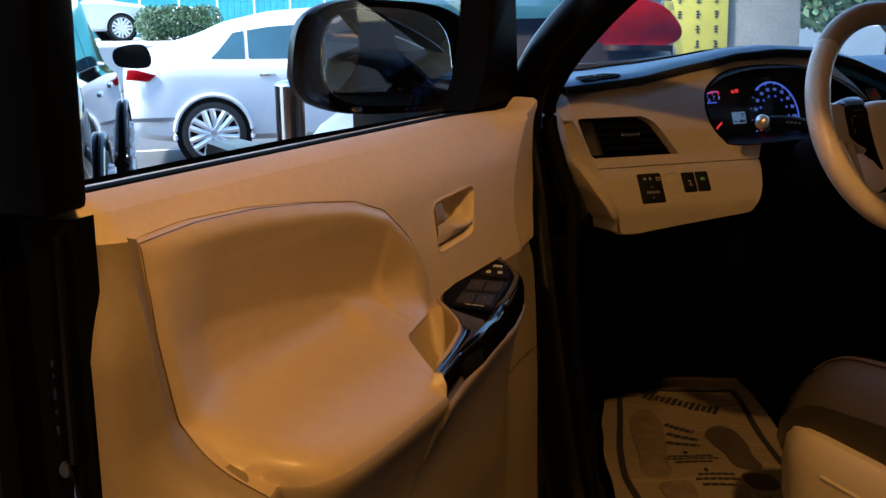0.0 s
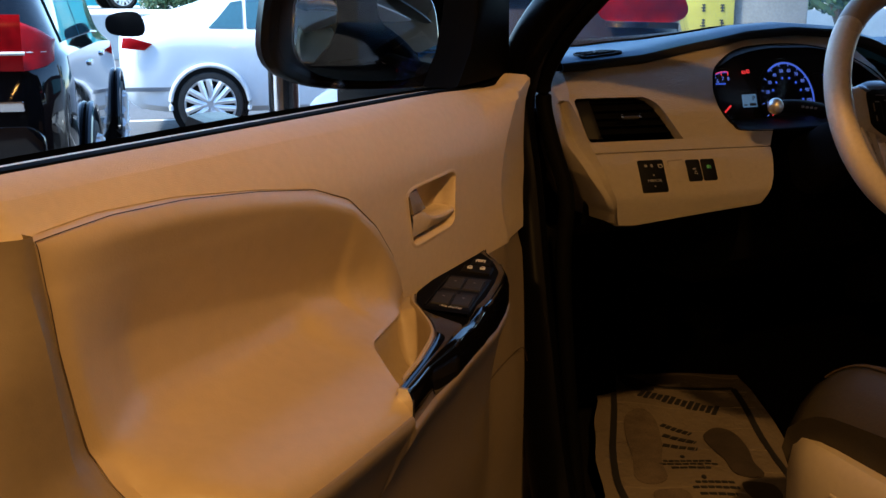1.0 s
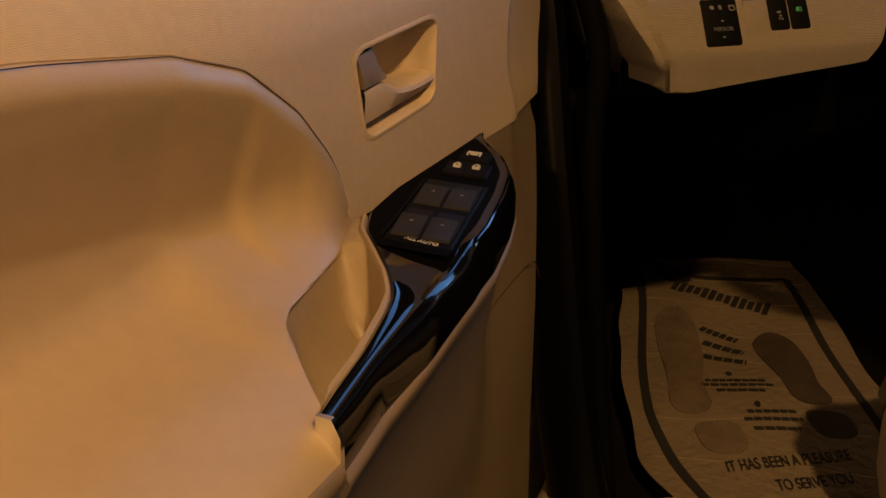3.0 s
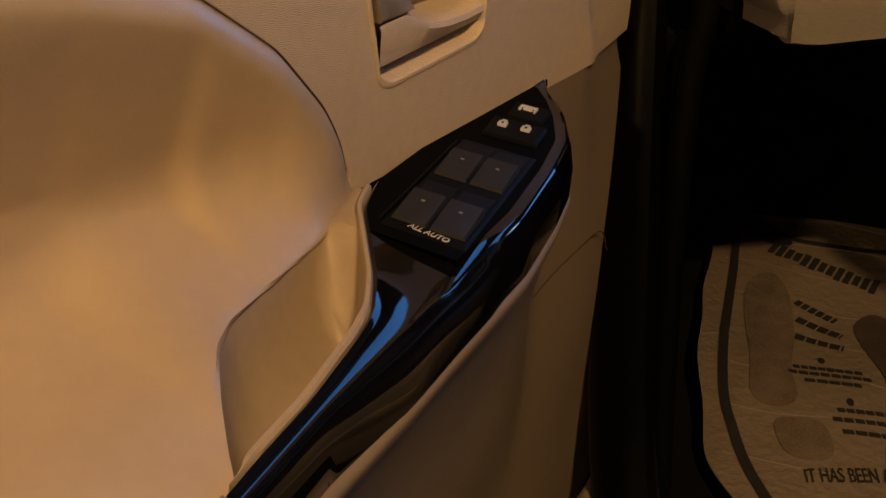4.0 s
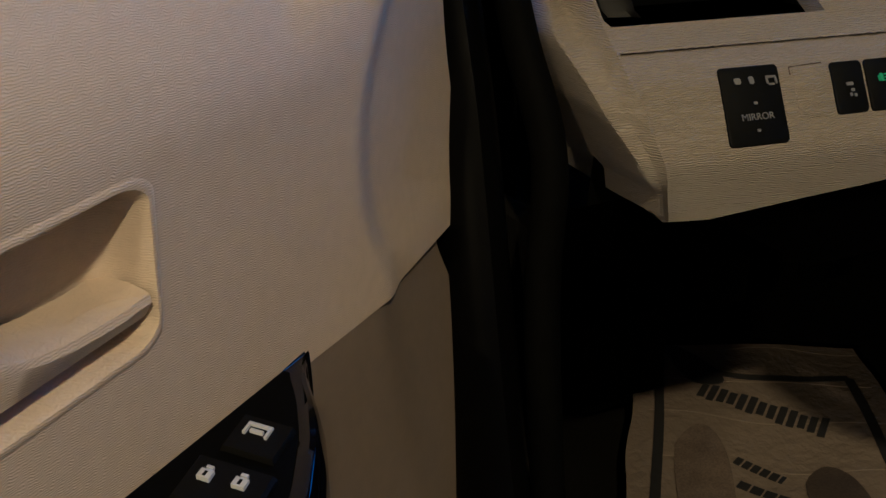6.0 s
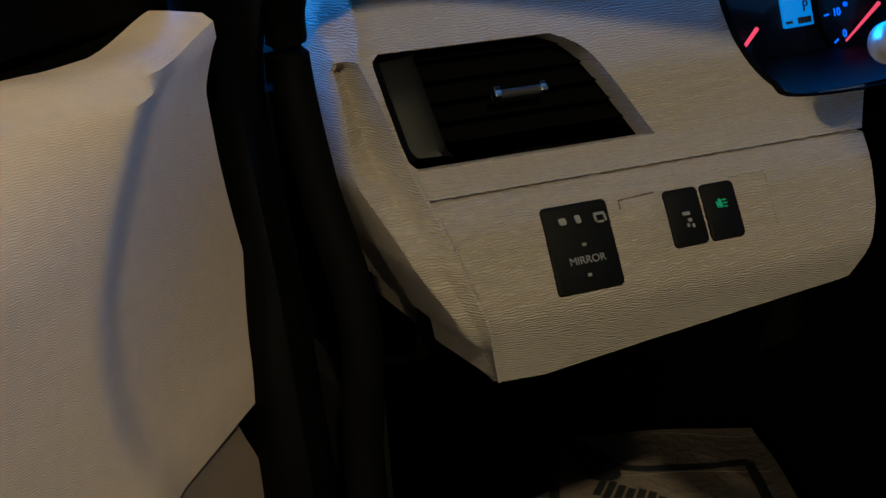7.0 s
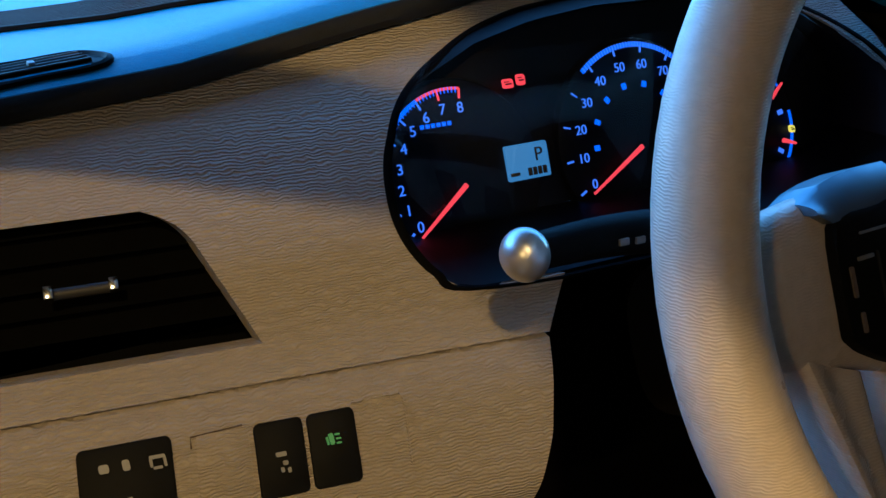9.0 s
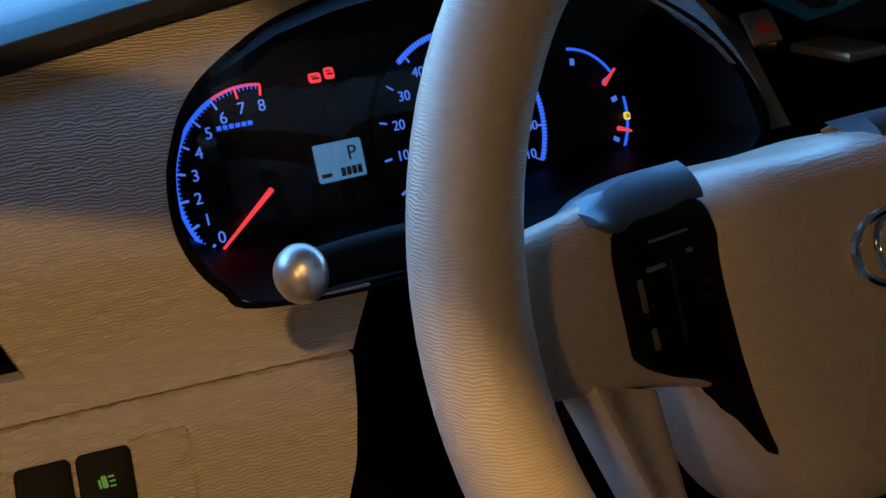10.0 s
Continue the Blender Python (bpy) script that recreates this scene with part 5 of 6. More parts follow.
lcd = cluster_plate("display", 1.3300, 1.3590, 1.2560, 1.2760, M["lcd"], cluster, "pale blue gear and distance display")
lettering("gear_letter", "P", frame_matrix(cp(1.3515, 1.2695, 0.006), (1, 0, 0), (0, 0.29, 0.96)), 0.0115, M["ink"], lcd)
for k in range(4):
    cluster_plate("distance_bar", 1.3435 + 0.0034 * k, 1.3460 + 0.0034 * k, 1.2580, 1.2624, M["ink"], lcd, "", 0.0055, 0.0003)
cluster_plate("odometer_bar", 1.3315, 1.3375, 1.2590, 1.2608, M["ink"], lcd, "", 0.0055, 0.0003)
for x, z, w, h, m in ((1.3400, 1.3110, 0.0070, 0.0050, "red_light"), (1.3490, 1.3122, 0.0056, 0.0060, "red_light"), (1.5500, 1.2555, 0.0042, 0.0046, "amber_light"), (1.5510, 1.2290, 0.0062, 0.0032, "red_light"), (1.5490, 1.2220, 0.0062, 0.0030, "red_light")):
    tell = cluster_plate("tell_tale", x - w / 2, x + w / 2, z - h / 2, z + h / 2, M[m], cluster, "glowing warning symbol", r=0.0012)
    cluster_plate("symbol_gap", x - w * 0.3, x + w * 0.3, z - 0.0004, z + 0.0004, M["dial"], tell, "", 0.0052, 0.0002)
    cluster_plate("symbol_gap", x - w * 0.42, x + w * 0.10, z + h * 0.22, z + h * 0.30, M["dial"], tell, "", 0.0052, 0.0002)

# lens over the dials
bm = bmesh.new()
grid(bm, [[(x, CY - 0.028 + 0.10 * (z - 1.23) + 0.03 * ((x - 1.42) / 0.19) ** 2, z) for x in np.linspace(1.245, 1.60, 14)] for z in np.linspace(1.238, 1.335, 8)])
lens = part("cluster_lens", bm, M["lens"], cluster, "clear cluster lens")
lens.visible_shadow = False

# ---- steering wheel ----
wheel = thing("steering_wheel", "beige leather steering wheel with black switches", "steering wheel")
WC, WT = Vector((1.426, 1.208, 1.282)), radians(20)
WV, WN = Vector((0, math.sin(WT), math.cos(WT))), Vector((0, -math.cos(WT), math.sin(WT)))


def wq(a, b, c=0.0):
    """Wheel plane: a right, b up, c towards the driver."""
    return WC + Vector((float(a), 0, 0)) + WV * float(b) + WN * float(c)


bm = bmesh.new()
tube(bm, [wq(0.171 * math.cos(t), 0.171 * math.sin(t)) for t in np.linspace(0, 2 * math.pi, 96, endpoint=False)], 0.0185, 20, closed=True, up=WN, squash=1.0)
part("rim", bm, M["rim"], wheel, "beige leather rim")
bm = bmesh.new()
tube(bm, [wq(0.171 * math.cos(t), 0.171 * math.sin(t)) for t in np.linspace(radians(40), radians(136), 50)], 0.0189, 20, up=WN)
part("rim_top", bm, mat("brown_leather", (0.30, 0.235, 0.17), 0.33, vary=0.08, vscale=14, bump=0.3, bscale=420), wheel, "browner leather upper rim")
# airbag pad
bm = bmesh.new()
def pad_loop(k, c, n=56):
    out = []
    for t in np.linspace(0, 2 * math.pi, n, endpoint=False):
        x, y = math.cos(t), math.sin(t)
        wx = 0.082 * (1.0 if y > 0 else 1 - 0.22 * (-y))
        a = wx * k * math.copysign(abs(x) ** 0.6, x)
        b = (0.049 - 0.008 * (abs(x) < 0.5) * (0.5 - abs(x)) if y > 0 else 0.112) * k * math.copysign(abs(y) ** 0.62, y)
        out.append(wq(0.020 + a, -0.008 + b, c))
    return out
vs = grid(bm, [pad_loop(1.0, -0.075), pad_loop(1.0, -0.052), pad_loop(0.985, -0.038), pad_loop(0.955, -0.027), pad_loop(0.90, -0.0185), pad_loop(0.82, -0.0135), pad_loop(0.65, -0.0095), pad_loop(0.3, -0.008)], closed_u=True)
ngon_cap(bm, vs[-1])
ngon_cap(bm, vs[0][::-1])
pad = part("airbag_pad", bm, M["rim"], wheel, "beige airbag cover")
bm = bmesh.new()
tube(bm, [wq(0.030 + 0.022 * math.cos(t), -0.010 + 0.015 * math.sin(t), -0.006) for t in np.linspace(0, 2 * math.pi, 36, endpoint=False)], 0.0022, 8, closed=True, up=WN)
part("badge_ring", bm, M["chrome"], pad, "plain chrome ring badge")
bm = bmesh.new()
tube(bm, [wq(0.030 + 0.009 * math.cos(t), -0.010 + 0.012 * math.sin(t), -0.006) for t in np.linspace(0, 2 * math.pi, 30, endpoint=False)], 0.0016, 8, closed=True, up=WN)
part("badge_ring", bm, M["chrome"], pad, "plain chrome ring badge")
for sgn in (-1, 1):
    bm = bmesh.new()
    rows = []
    for t in np.linspace(0, 1, 16):
        a = sgn * (0.158 - 0.105 * t)
        hi = 0.030 + 0.012 * t
        lo = -0.022 - 0.012 * t - 0.012 * t * t
        c = -0.004 - 0.020 * t
        rows.append([wq(a, b, d) for b, d in spline([(hi - 0.002, c - 0.026), (hi + 0.001, c - 0.010), (hi - 0.006, c - 0.0005), ((hi + lo) / 2, c + 0.002), (lo + 0.007, c - 0.0005), (lo, c - 0.009), (lo + 0.002, c - 0.026)], 26)])
    grid(bm, rows, closed_u=True)
    spoke = part("spoke", bm, M["rim"], wheel)
    lay = lambda a, b, c: wq(a, b, -0.0075 - 0.0095 * (0.10 - abs(a)) / 0.05 + c)
    out = [(0.101, 0.024), (0.075, 0.0285), (0.054, 0.028), (0.046, 0.0), (0.043, -0.035), (0.040, -0.076), (0.052, -0.057), (0.060, -0.042), (0.083, -0.032), (0.099, -0.023), (0.104, -0.013)]
    bm = bmesh.new()
    ol = [(sgn * q[0], q[1]) for q in spline(out, 50, True)]
    plate(bm, ol if sgn > 0 else ol[::-1], lay, 0.02, 0.0015)
    sw = part("thumb_switch_pad", bm, M["black"], spoke, "black thumb switch cluster")
    bm = bmesh.new()
    rows = []
    for a in np.linspace(0.110, 0.052, 16):
        b0, b1 = float(np.interp(a, [0.052, 0.080, 0.102, 0.110], [0.0290, 0.0282, 0.0255, 0.0300])), float(np.interp(a, [0.052, 0.070, 0.086, 0.098, 0.110], [0.0440, 0.0440, 0.0425, 0.0400, 0.0350]))
        rows.append([lay(sgn * a, b0, -0.006)] + [lay(sgn * a, b0 + (b1 - b0) * k, -0.0006 - 0.010 * k ** 2.2) for k in np.linspace(0, 1, 9)] + [lay(sgn * a, b1 - 0.001, -0.030)])
    vs = grid(bm, rows)
    ngon_cap(bm, vs[0])
    ngon_cap(bm, vs[-1])
    part("silver_cap", bm, M["blue_silver"], spoke, "satin silver spoke cap")
    for a0, b0, w, h, m in ((0.088, 0.010, 0.010, 0.0016, "grey_mark"), (0.068, 0.012, 0.003, 0.0016, "grey_mark"), (0.078, 0.0195, 0.022, 0.0010, "grey_mark"), (0.098, 0.002, 0.0022, 0.012, "dirt"), (0.096, -0.014, 0.0022, 0.008, "dirt"), (0.063, -0.001, 0.010, 0.0012, "switch"), (0.063, -0.006, 0.010, 0.0012, "switch"), (0.080, -0.004, 0.0010, 0.030, "switch")):
        bm = bmesh.new()
        plate(bm, [(sgn * a0 + x, b0 + y) for x, y in rrect(w, h, min(w, h) * 0.3, 2)], lambda a, b, c: lay(a, b, c) + WN * 0.0012, 0.001)
        part("switch_mark", bm, M[m], sw)
    # lower spoke
    bm = bmesh.new()
    rows = []
    for t in np.linspace(0, 1, 14):
        e = 1 - t
        p0, p1 = np.array([0.126 - 0.03 * t, -0.022 - 0.105 * t]), np.array([0.088 + 0.0 * t, -0.036 - 0.110 * t])
        c0 = -0.010 + 0.008 * t
        rows.append([wq(sgn * (p0[0] + (p1[0] - p0[0]) * k), p0[1] + (p1[1] - p0[1]) * k, c0 + d) for k, d in spline([(0.02, -0.024), (0.0, -0.010), (0.12, -0.0025), (0.5, -0.004 - 0.004 * e), (0.90, -0.009), (1.0, -0.03)], 22)])
    grid(bm, rows, closed_u=True)
    part("lower_spoke", bm, M["rim"], wheel)
bm = bmesh.new()
box(bm, (-0.028, -0.110, -0.06), (0.028, -0.085, -0.025), 0.006)
for v in bm.verts:
    v.co = wq(*v.co)
part("spoke_insert", bm, M["black"], wheel)

# column shroud and stalk
column = thing("steering_column", "black steering column shroud with signal stalk", "steering column")
bm = bmesh.new()
rows = []
for t in np.linspace(0, 1, 8):
    c = wq(0, -0.020 - 0.02 * t, -0.085 - 0.14 * t)
    rows.append([c + Vector((0.060 * math.copysign(abs(math.cos(a)) ** 0.6, math.cos(a)), 0, 0)) + WV * (0.048 * math.copysign(abs(math.sin(a)) ** 0.6, math.sin(a))) for a in np.linspace(0, 2 * math.pi, 28, endpoint=False)])
vs = grid(bm, rows, closed_u=True)
ngon_cap(bm, vs[0])
part("shroud", bm, M["black"], column, "black column shroud")
bm = bmesh.new()
tip = Vector((1.2465, 1.322, 1.2765))
root = Vector((1.355, 1.335, 1.262))
tube(bm, [tip.lerp(root, t) + Vector((0, 0, 0.004 * math.sin(t * 3))) for t in np.linspace(0.03, 1, 14)], lambda t: 0.0085 + 0.003 * t, 14)
stalk = part("signal_stalk", bm, M["black"], column, "black light stalk")
bm = bmesh.new()
bmesh.ops.create_uvsphere(bm, u_segments=24, v_segments=14, radius=0.0122, matrix=Matrix.Translation(tip))
for v in bm.verts:
    d = (v.co - tip)
    v.co = tip + Vector((d.x * 0.9, d.y, d.z))
part("stalk_cap", bm, M["silver"], stalk, "satin silver ball end")
for k in range(4):
    bm = bmesh.new()
    q = tip.lerp(root, 0.45 + 0.09 * k) + Vector((0.0, -0.0105, 0.004))
    box(bm, q - Vector((0.0026, 0.0008, 0.0016)), q + Vector((0.0026, 0.0008, 0.0016)), 0.0004)
    part("stalk_symbol", bm, M["grey_mark"], stalk)
bm = bmesh.new()
box(bm, (-0.015, -0.013, 0), (0.015, 0.013, 0.004), 0.002)
hzm = frame_matrix((1.694, 1.505, 1.289), (1, 0.05, 0), (0, 0.6, 0.8))
bmesh.ops.transform(bm, matrix=hzm, verts=bm.verts)
# Darkened beige gives the button its shade.
hz = part("hazard_button", bm, M["lower"], strip, "beige hazard button")
bm = bmesh.new()
for tri in ((0, 0.008), (-0.008, -0.006), (0.008, -0.006)):
    bm.verts.new(hzm @ Vector((tri[0], tri[1], 0.0048)))
bm.faces.new(bm.verts)
rim_out(bm, (0, 0.001, -0.001))
part("warning_triangle", bm, M["hazard"], hz, "red warning triangle")

# ---- driver's seat ----
seat = thing("driver_seat", "dark olive leather car seat with beige plastic side", "car seat")
bm = bmesh.new()
rows = []
for y in np.linspace(0.55, 1.205, 26):
    t = (y - 0.55) / 0.655
    edge = max(0.0, (t - 0.86) / 0.14)
    h = 0.945 - 0.035 * t - 0.04 * edge ** 2.2
    base = 0.800 + 0.02 * t
    row = []
    for s in np.linspace(0, 1, 24):
        x = 1.213 + 0.46 * s
        side = max(0.0, 1 - s / 0.13, 1 - (1 - s) / 0.13)
        bol = 0.022 * math.exp(-((min(s, 1 - s) - 0.13) / 0.09) ** 2)
        row.append((x - 0.012 * math.sin(min(1, side) * 1.5) * (s < 0.5) + 0.012 * math.sin(min(1, side) * 1.5) * (s > 0.5), y, h + bol - 0.045 * side ** 2.4))
    row = [(1.225, y, base - 0.04)] + row + [(1.665, y, base - 0.04)]
    rows.append(row)
last = rows[-1]
rows.append([(x * 0.985 + 1.44 * 0.015, y + 0.012, z - 0.035) for x, y, z in last])
rows.append([(x * 0.95 + 1.44 * 0.05, y - 0.01, min(z, 0.845)) for x, y, z in last])
vs = grid(bm, rows)
ngon_cap(bm, vs[-1])
part("cushion", bm, M["seat"], seat, "dark olive leather cushion")
def cushion_z(x, y):
    t, q = (y - 0.55) / 0.655, (x - 1.205) / 0.47
    side = max(0.0, 1 - q / 0.13)
    return 0.945 - 0.035 * t - 0.04 * max(0.0, (t - 0.86) / 0.14) ** 2.2 + 0.022 * math.exp(-((q - 0.13) / 0.09) ** 2) - 0.045 * side ** 2.4


for dx in (0.0, 0.0055):
    bm = bmesh.new()
    tube(bm, [(1.262 + dx, y, cushion_z(1.262 + dx, y) + 0.0005) for y in np.linspace(0.58, 1.20, 40)], 0.0016, 6)
    part("seam", bm, M["thread"], seat, "dark double stitched seam")
bm = bmesh.new()
rows = []
for y in np.linspace(0.5, 1.215, 24):
    t = (y - 0.5) / 0.715
    front = max(0.0, (t - 0.88) / 0.12)
    topz = 0.770 + 0.056 * t - 0.025 * front ** 2
    rows.append([(1.225 + 0.03 * front, y, topz + 0.004), (1.197 + 0.03 * front ** 2, y, topz + 0.006), (1.186 + 0.035 * front ** 2, y, topz - 0.006), (1.182 + 0.035 * front ** 2, y, topz - 0.05), (1.180 + 0.04 * front ** 2, y, topz - 0.10), (1.188 + 0.04 * front ** 2, y - 0.02 * front, topz - 0.19), (1.20 + 0.04 * front ** 2, y - 0.04 * front, topz - 0.24)])
rows.append([(x + 0.04, y - 0.002, z - 0.006) for x, y, z in rows[-1]])
rows.append([(x + 0.03, y - 0.12, z - 0.03) for x, y, z in rows[-1]])
grid(bm, rows)
part("side_trim", bm, M["seat_side"], seat, "beige plastic seat side trim")
bm = bmesh.new()
tube(bm, [(1.1835, y, 0.770 + 0.056 * (y - 0.5) / 0.715 - 0.045) for y in np.linspace(0.6, 1.10, 16)], 0.0035, 8)
part("trim_rib", bm, M["seat_side"], seat)
bm = bmesh.new()
box(bm, (1.172, 0.80, 0.685), (1.188, 1.10, 0.715), 0.007)
part("seat_lever", bm, M["seat_side"], seat, "beige seat adjuster lever")
bm = bmesh.new()
rows = []
for z in np.linspace(0.90, 1.55, 14):
    y = 0.62 - 0.30 * (z - 0.9)
    rows.append([(1.205, y - 0.12, z), (1.20, y - 0.02, z), (1.25, y + 0.03, z), (1.44, y, z), (1.63, y + 0.03, z), (1.68, y - 0.02, z), (1.675, y - 0.12, z)])
vs = grid(bm, rows, closed_u=True)
ngon_cap(bm, vs[-1])
ngon_cap(bm, vs[0])
part("backrest", bm, M["seat"], seat)
bm = bmesh.new()
box(bm, (1.22, 0.55, 0.56), (1.66, 1.12, 0.80), 0.02)
part("seat_base", bm, M["liner"], seat)

# ---- paper floor mat ----
paper = thing("paper_floor_mat", "crumpled kraft paper floor mat with printed border", "floor mat")
paper.location = (0.020, 0, 0)
MA, MB = Vector((0.54, 0.842, 0)), Vector((0.842, -0.54, 0))
MO = Vector((0.995, 1.375, 0.598))


def mq(a, b, c=0.0):
    """Mat plane: a across from its door-side edge, b along towards the pedals."""
    a, b = float(a), float(b)
    p = MO + MB * a + MA * b
    wavy = 0.005 * math.sin(9 * a + 5 * b) + 0.004 * math.sin(17 * b + 3) + 0.003 * math.sin(23 * a - 11 * b)
    p.z += wavy + 0.10 * max(0.0, b - 0.82) + c
    return p


MAT_L = curve1([-0.10, 0.067, 0.113, 0.19, 0.258, 0.414, 0.60, 0.89, 0.95], [0.10, 0.029, 0.013, 0.005, -0.002, -0.004, 0.006, 0.020, 0.022], 0.03)
MAT_R = curve1([-0.10, 0.20, 0.43, 0.61, 0.89, 0.95], [0.42, 0.39, 0.369, 0.352, 0.325, 0.32], 0.03)
bm = bmesh.new()
rows = []
for b in np.linspace(-0.08, 0.835, 70):
    l, r = MAT_L(b) + 0.0025 * math.sin(31 * b + 1), MAT_R(b) + 0.002 * math.sin(27 * b)
    rows.append([mq(l + (r - l) * s, b) for s in np.linspace(0, 1, 34)])
grid(bm, rows)
sheet = part("paper_sheet", rim_out(bm, (0, 0, -0.0015)), M["paper"], paper)


def mat_shape(name, outline, material, label="", c=0.0022, n=4):
    """A printed, trodden or shadow patch that follows the creases of the paper."""
    bm = bmesh.new()
    ctr = np.mean(outline, axis=0)
    rings = [[mq(*(ctr + (np.array(q) - ctr) * k), c) for q in outline] for k in np.linspace(1, 0.08, n)]
    vs = grid(bm, rings, closed_u=True)
    ngon_cap(bm, vs[-1])
    return part(name, rim_out(bm, (0, 0, -0.0012)), material, paper, label)


def mat_line(a0, b0, a1, b1, wid, name="border_line", n=24):
    bm = bmesh.new()
    d = np.array([a1 - a0, b1 - b0])
    nrm = np.array([-d[1], d[0]]) / np.linalg.norm(d) * wid / 2
    rows = [[mq(a0 + d[0] * t - nrm[0], b0 + d[1] * t - nrm[1], 0.0022), mq(a0 + d[0] * t + nrm[0], b0 + d[1] * t + nrm[1], 0.0022)] for t in np.linspace(0, 1, n)]
    grid(bm, rows)
    return part(name, rim_out(bm, (0, 0, -0.0012)), M["ink"], paper)


def mat_path(pts, wid, name="border_line", n=30):
    """A printed line through a few places on the paper."""
    q = spline(pts, n)
    bm = bmesh.new()
    rows = []
    for k, p in enumerate(q):
        d = q[min(k + 1, n - 1)] - q[max(k - 1, 0)]
        side = np.array([-d[1], d[0]]) / np.linalg.norm(d) * wid / 2
        rows.append([mq(*(p - side), 0.0022), mq(*(p + side), 0.0022)])
    grid(bm, rows)
    return part(name, rim_out(bm, (0, 0, -0.0012)), M["ink"], paper)


mat_path([(0.112, -0.05), (0.061, 0.088), (0.041, 0.17), (0.029, 0.243), (0.028, 0.355), (0.034, 0.46), (0.043, 0.603), (0.050, 0.815)], 0.0125, n=50)
mat_path([(0.365, -0.05), (0.350, 0.18), (0.337, 0.312), (0.328, 0.408), (0.317, 0.536), (0.305, 0.738)], 0.0125, n=40)
mat_path([(0.085, 0.80), (0.115, 0.752), (0.154, 0.731), (0.22, 0.733), (0.305, 0.742)], 0.014, n=20)
for k in range(13):
    a, b = 0.100 + 0.0122 * k, 0.684 - 0.0058 * k
    mat_line(a, b, a + 0.009, b - 0.003, 0.036 + 0.007 * math.sin(k * 1.7), "heading_bar", 3)
for j, (b0, a0, a1, lean) in enumerate(((0.530, 0.133, 0.187, -0.6), (0.482, 0.132, 0.191, -0.5), (0.430, 0.127, 0.190, -0.25), (0.335, 0.118, 0.205, 0.1), (0.318, 0.110, 0.215, 0.1), (0.301, 0.130, 0.200, 0.1), (0.240, 0.165, 0.235, 0.2), (0.219, 0.158, 0.240, 0.2), (0.198, 0.168, 0.232, 0.2))):
    x = a0
    k = 0
    while x < a1:
        w = 0.007 + 0.006 * abs(math.sin(3.1 * k + j))
        x1 = min(x + w, a1)
        mat_line(x, b0 + lean * (x - a0), x1, b0 + lean * (x1 - a0), 0.015 if j < 3 else 0.007, "text_bar", 3)
        x += w + 0.0025
        k += 1
for a, b in ((0.156, 0.365), (0.182, 0.263)):
    mat_shape("printed_dot", [(a + 0.0045 * math.cos(t), b + 0.008 * math.sin(t)) for t in np.linspace(0, 2 * math.pi, 12, endpoint=False)], M["ink"], n=2)
for text, a, b in (("IT HAS BEEN A PLEASURE", 0.203, 0.130), ("TO SERVE YOU", 0.228, 0.088)):
    o = lettering("lettering", text, Matrix.Identity(4), 0.030, M["ink"], paper)
    for v in o.data.vertices:
        v.co = mq(a + v.co.x * 0.50 - v.co.y * 0.1, b + v.co.x * 0.19 + v.co.y * 1.15, 0.0024 + v.co.z)
    o.data.update()
sole = [(0.0, 0.40), (0.022, 0.385), (0.034, 0.33), (0.034, 0.23), (0.024, 0.13), (0.027, 0.055), (0.0, 0.03), (-0.027, 0.055), (-0.026, 0.15), (-0.031, 0.25), (-0.028, 0.35)]
heel = [(0.0, 0.04), (0.027, 0.030), (0.030, -0.025), (0.014, -0.050), (-0.014, -0.050), (-0.028, -0.025), (-0.027, 0.030)]
for shape, a, b, m, ang_, k in ((sole, 0.090, 0.198, "dirt", 0, 0.99), (heel, 0.121, 0.176, "dirt", 8, 0.85), (sole, 0.272, 0.262, "dark_dirt", 8, 0.67), (heel, 0.278, 0.238, "dark_dirt", 8, 0.72)):
    cs, sn = math.cos(radians(ang_)), math.sin(radians(ang_))
    mat_shape("shoe_print", [(a + 1.04 * q[0] * cs - k * q[1] * sn, b + q[0] * sn + k * q[1] * cs) for q in spline(shape, 34, True)], M[m], "dark shoe sole print")
# Shadow of the pedals, drawn on the paper as a dark patch.
mat_shape("pedal_shadow_patch", spline([(0.060, 0.825), (0.066, 0.78), (0.088, 0.715), (0.115, 0.700), (0.135, 0.715), (0.120, 0.765), (0.085, 0.822)], 30, True), M["ink"], "black pedal shadow drawn on the paper", c=0.0030)
# crease grid of the paper
for k in range(9):
    bm = bmesh.new()
    b0 = 0.02 + 0.1 * k
    tube(bm, [mq(a, b0 + 0.006 * math.sin(30 * a + k), 0.0004) for a in np.linspace(0.03, 0.33, 26)], 0.0008, 4)
    part("paper_crease", bm, M["paper"], paper)

# pedals in the dark footwell
for name, x, wd, label in (("brake_pedal", 1.52, 0.09, "black brake pedal"), ("accelerator_pedal", 1.70, 0.05, "black accelerator pedal")):
    ped = thing(name, label + " above the floor mat", "pedal", "pedals")
    bm = bmesh.new()
    box(bm, (x - wd / 2, 1.93, 0.70), (x + wd / 2, 1.96, 0.77), 0.006)
    part("pedal_pad", bm, M["rubber"], ped)
    bm = bmesh.new()
    tube(bm, [(x, 1.955, 0.74), (x, 2.08, 0.95), (x, 2.2, 1.02)], 0.012, 8)
    part("pedal_arm", bm, M["black"], ped)
foot = thing("dead_pedal", "dark foot rest beside the paper mat", "foot rest")
bm = bmesh.new()
box(bm, (1.30, 1.93, 0.58), (1.44, 2.05, 0.72), 0.02)
part("rest_pad", bm, M["rubber"], foot)
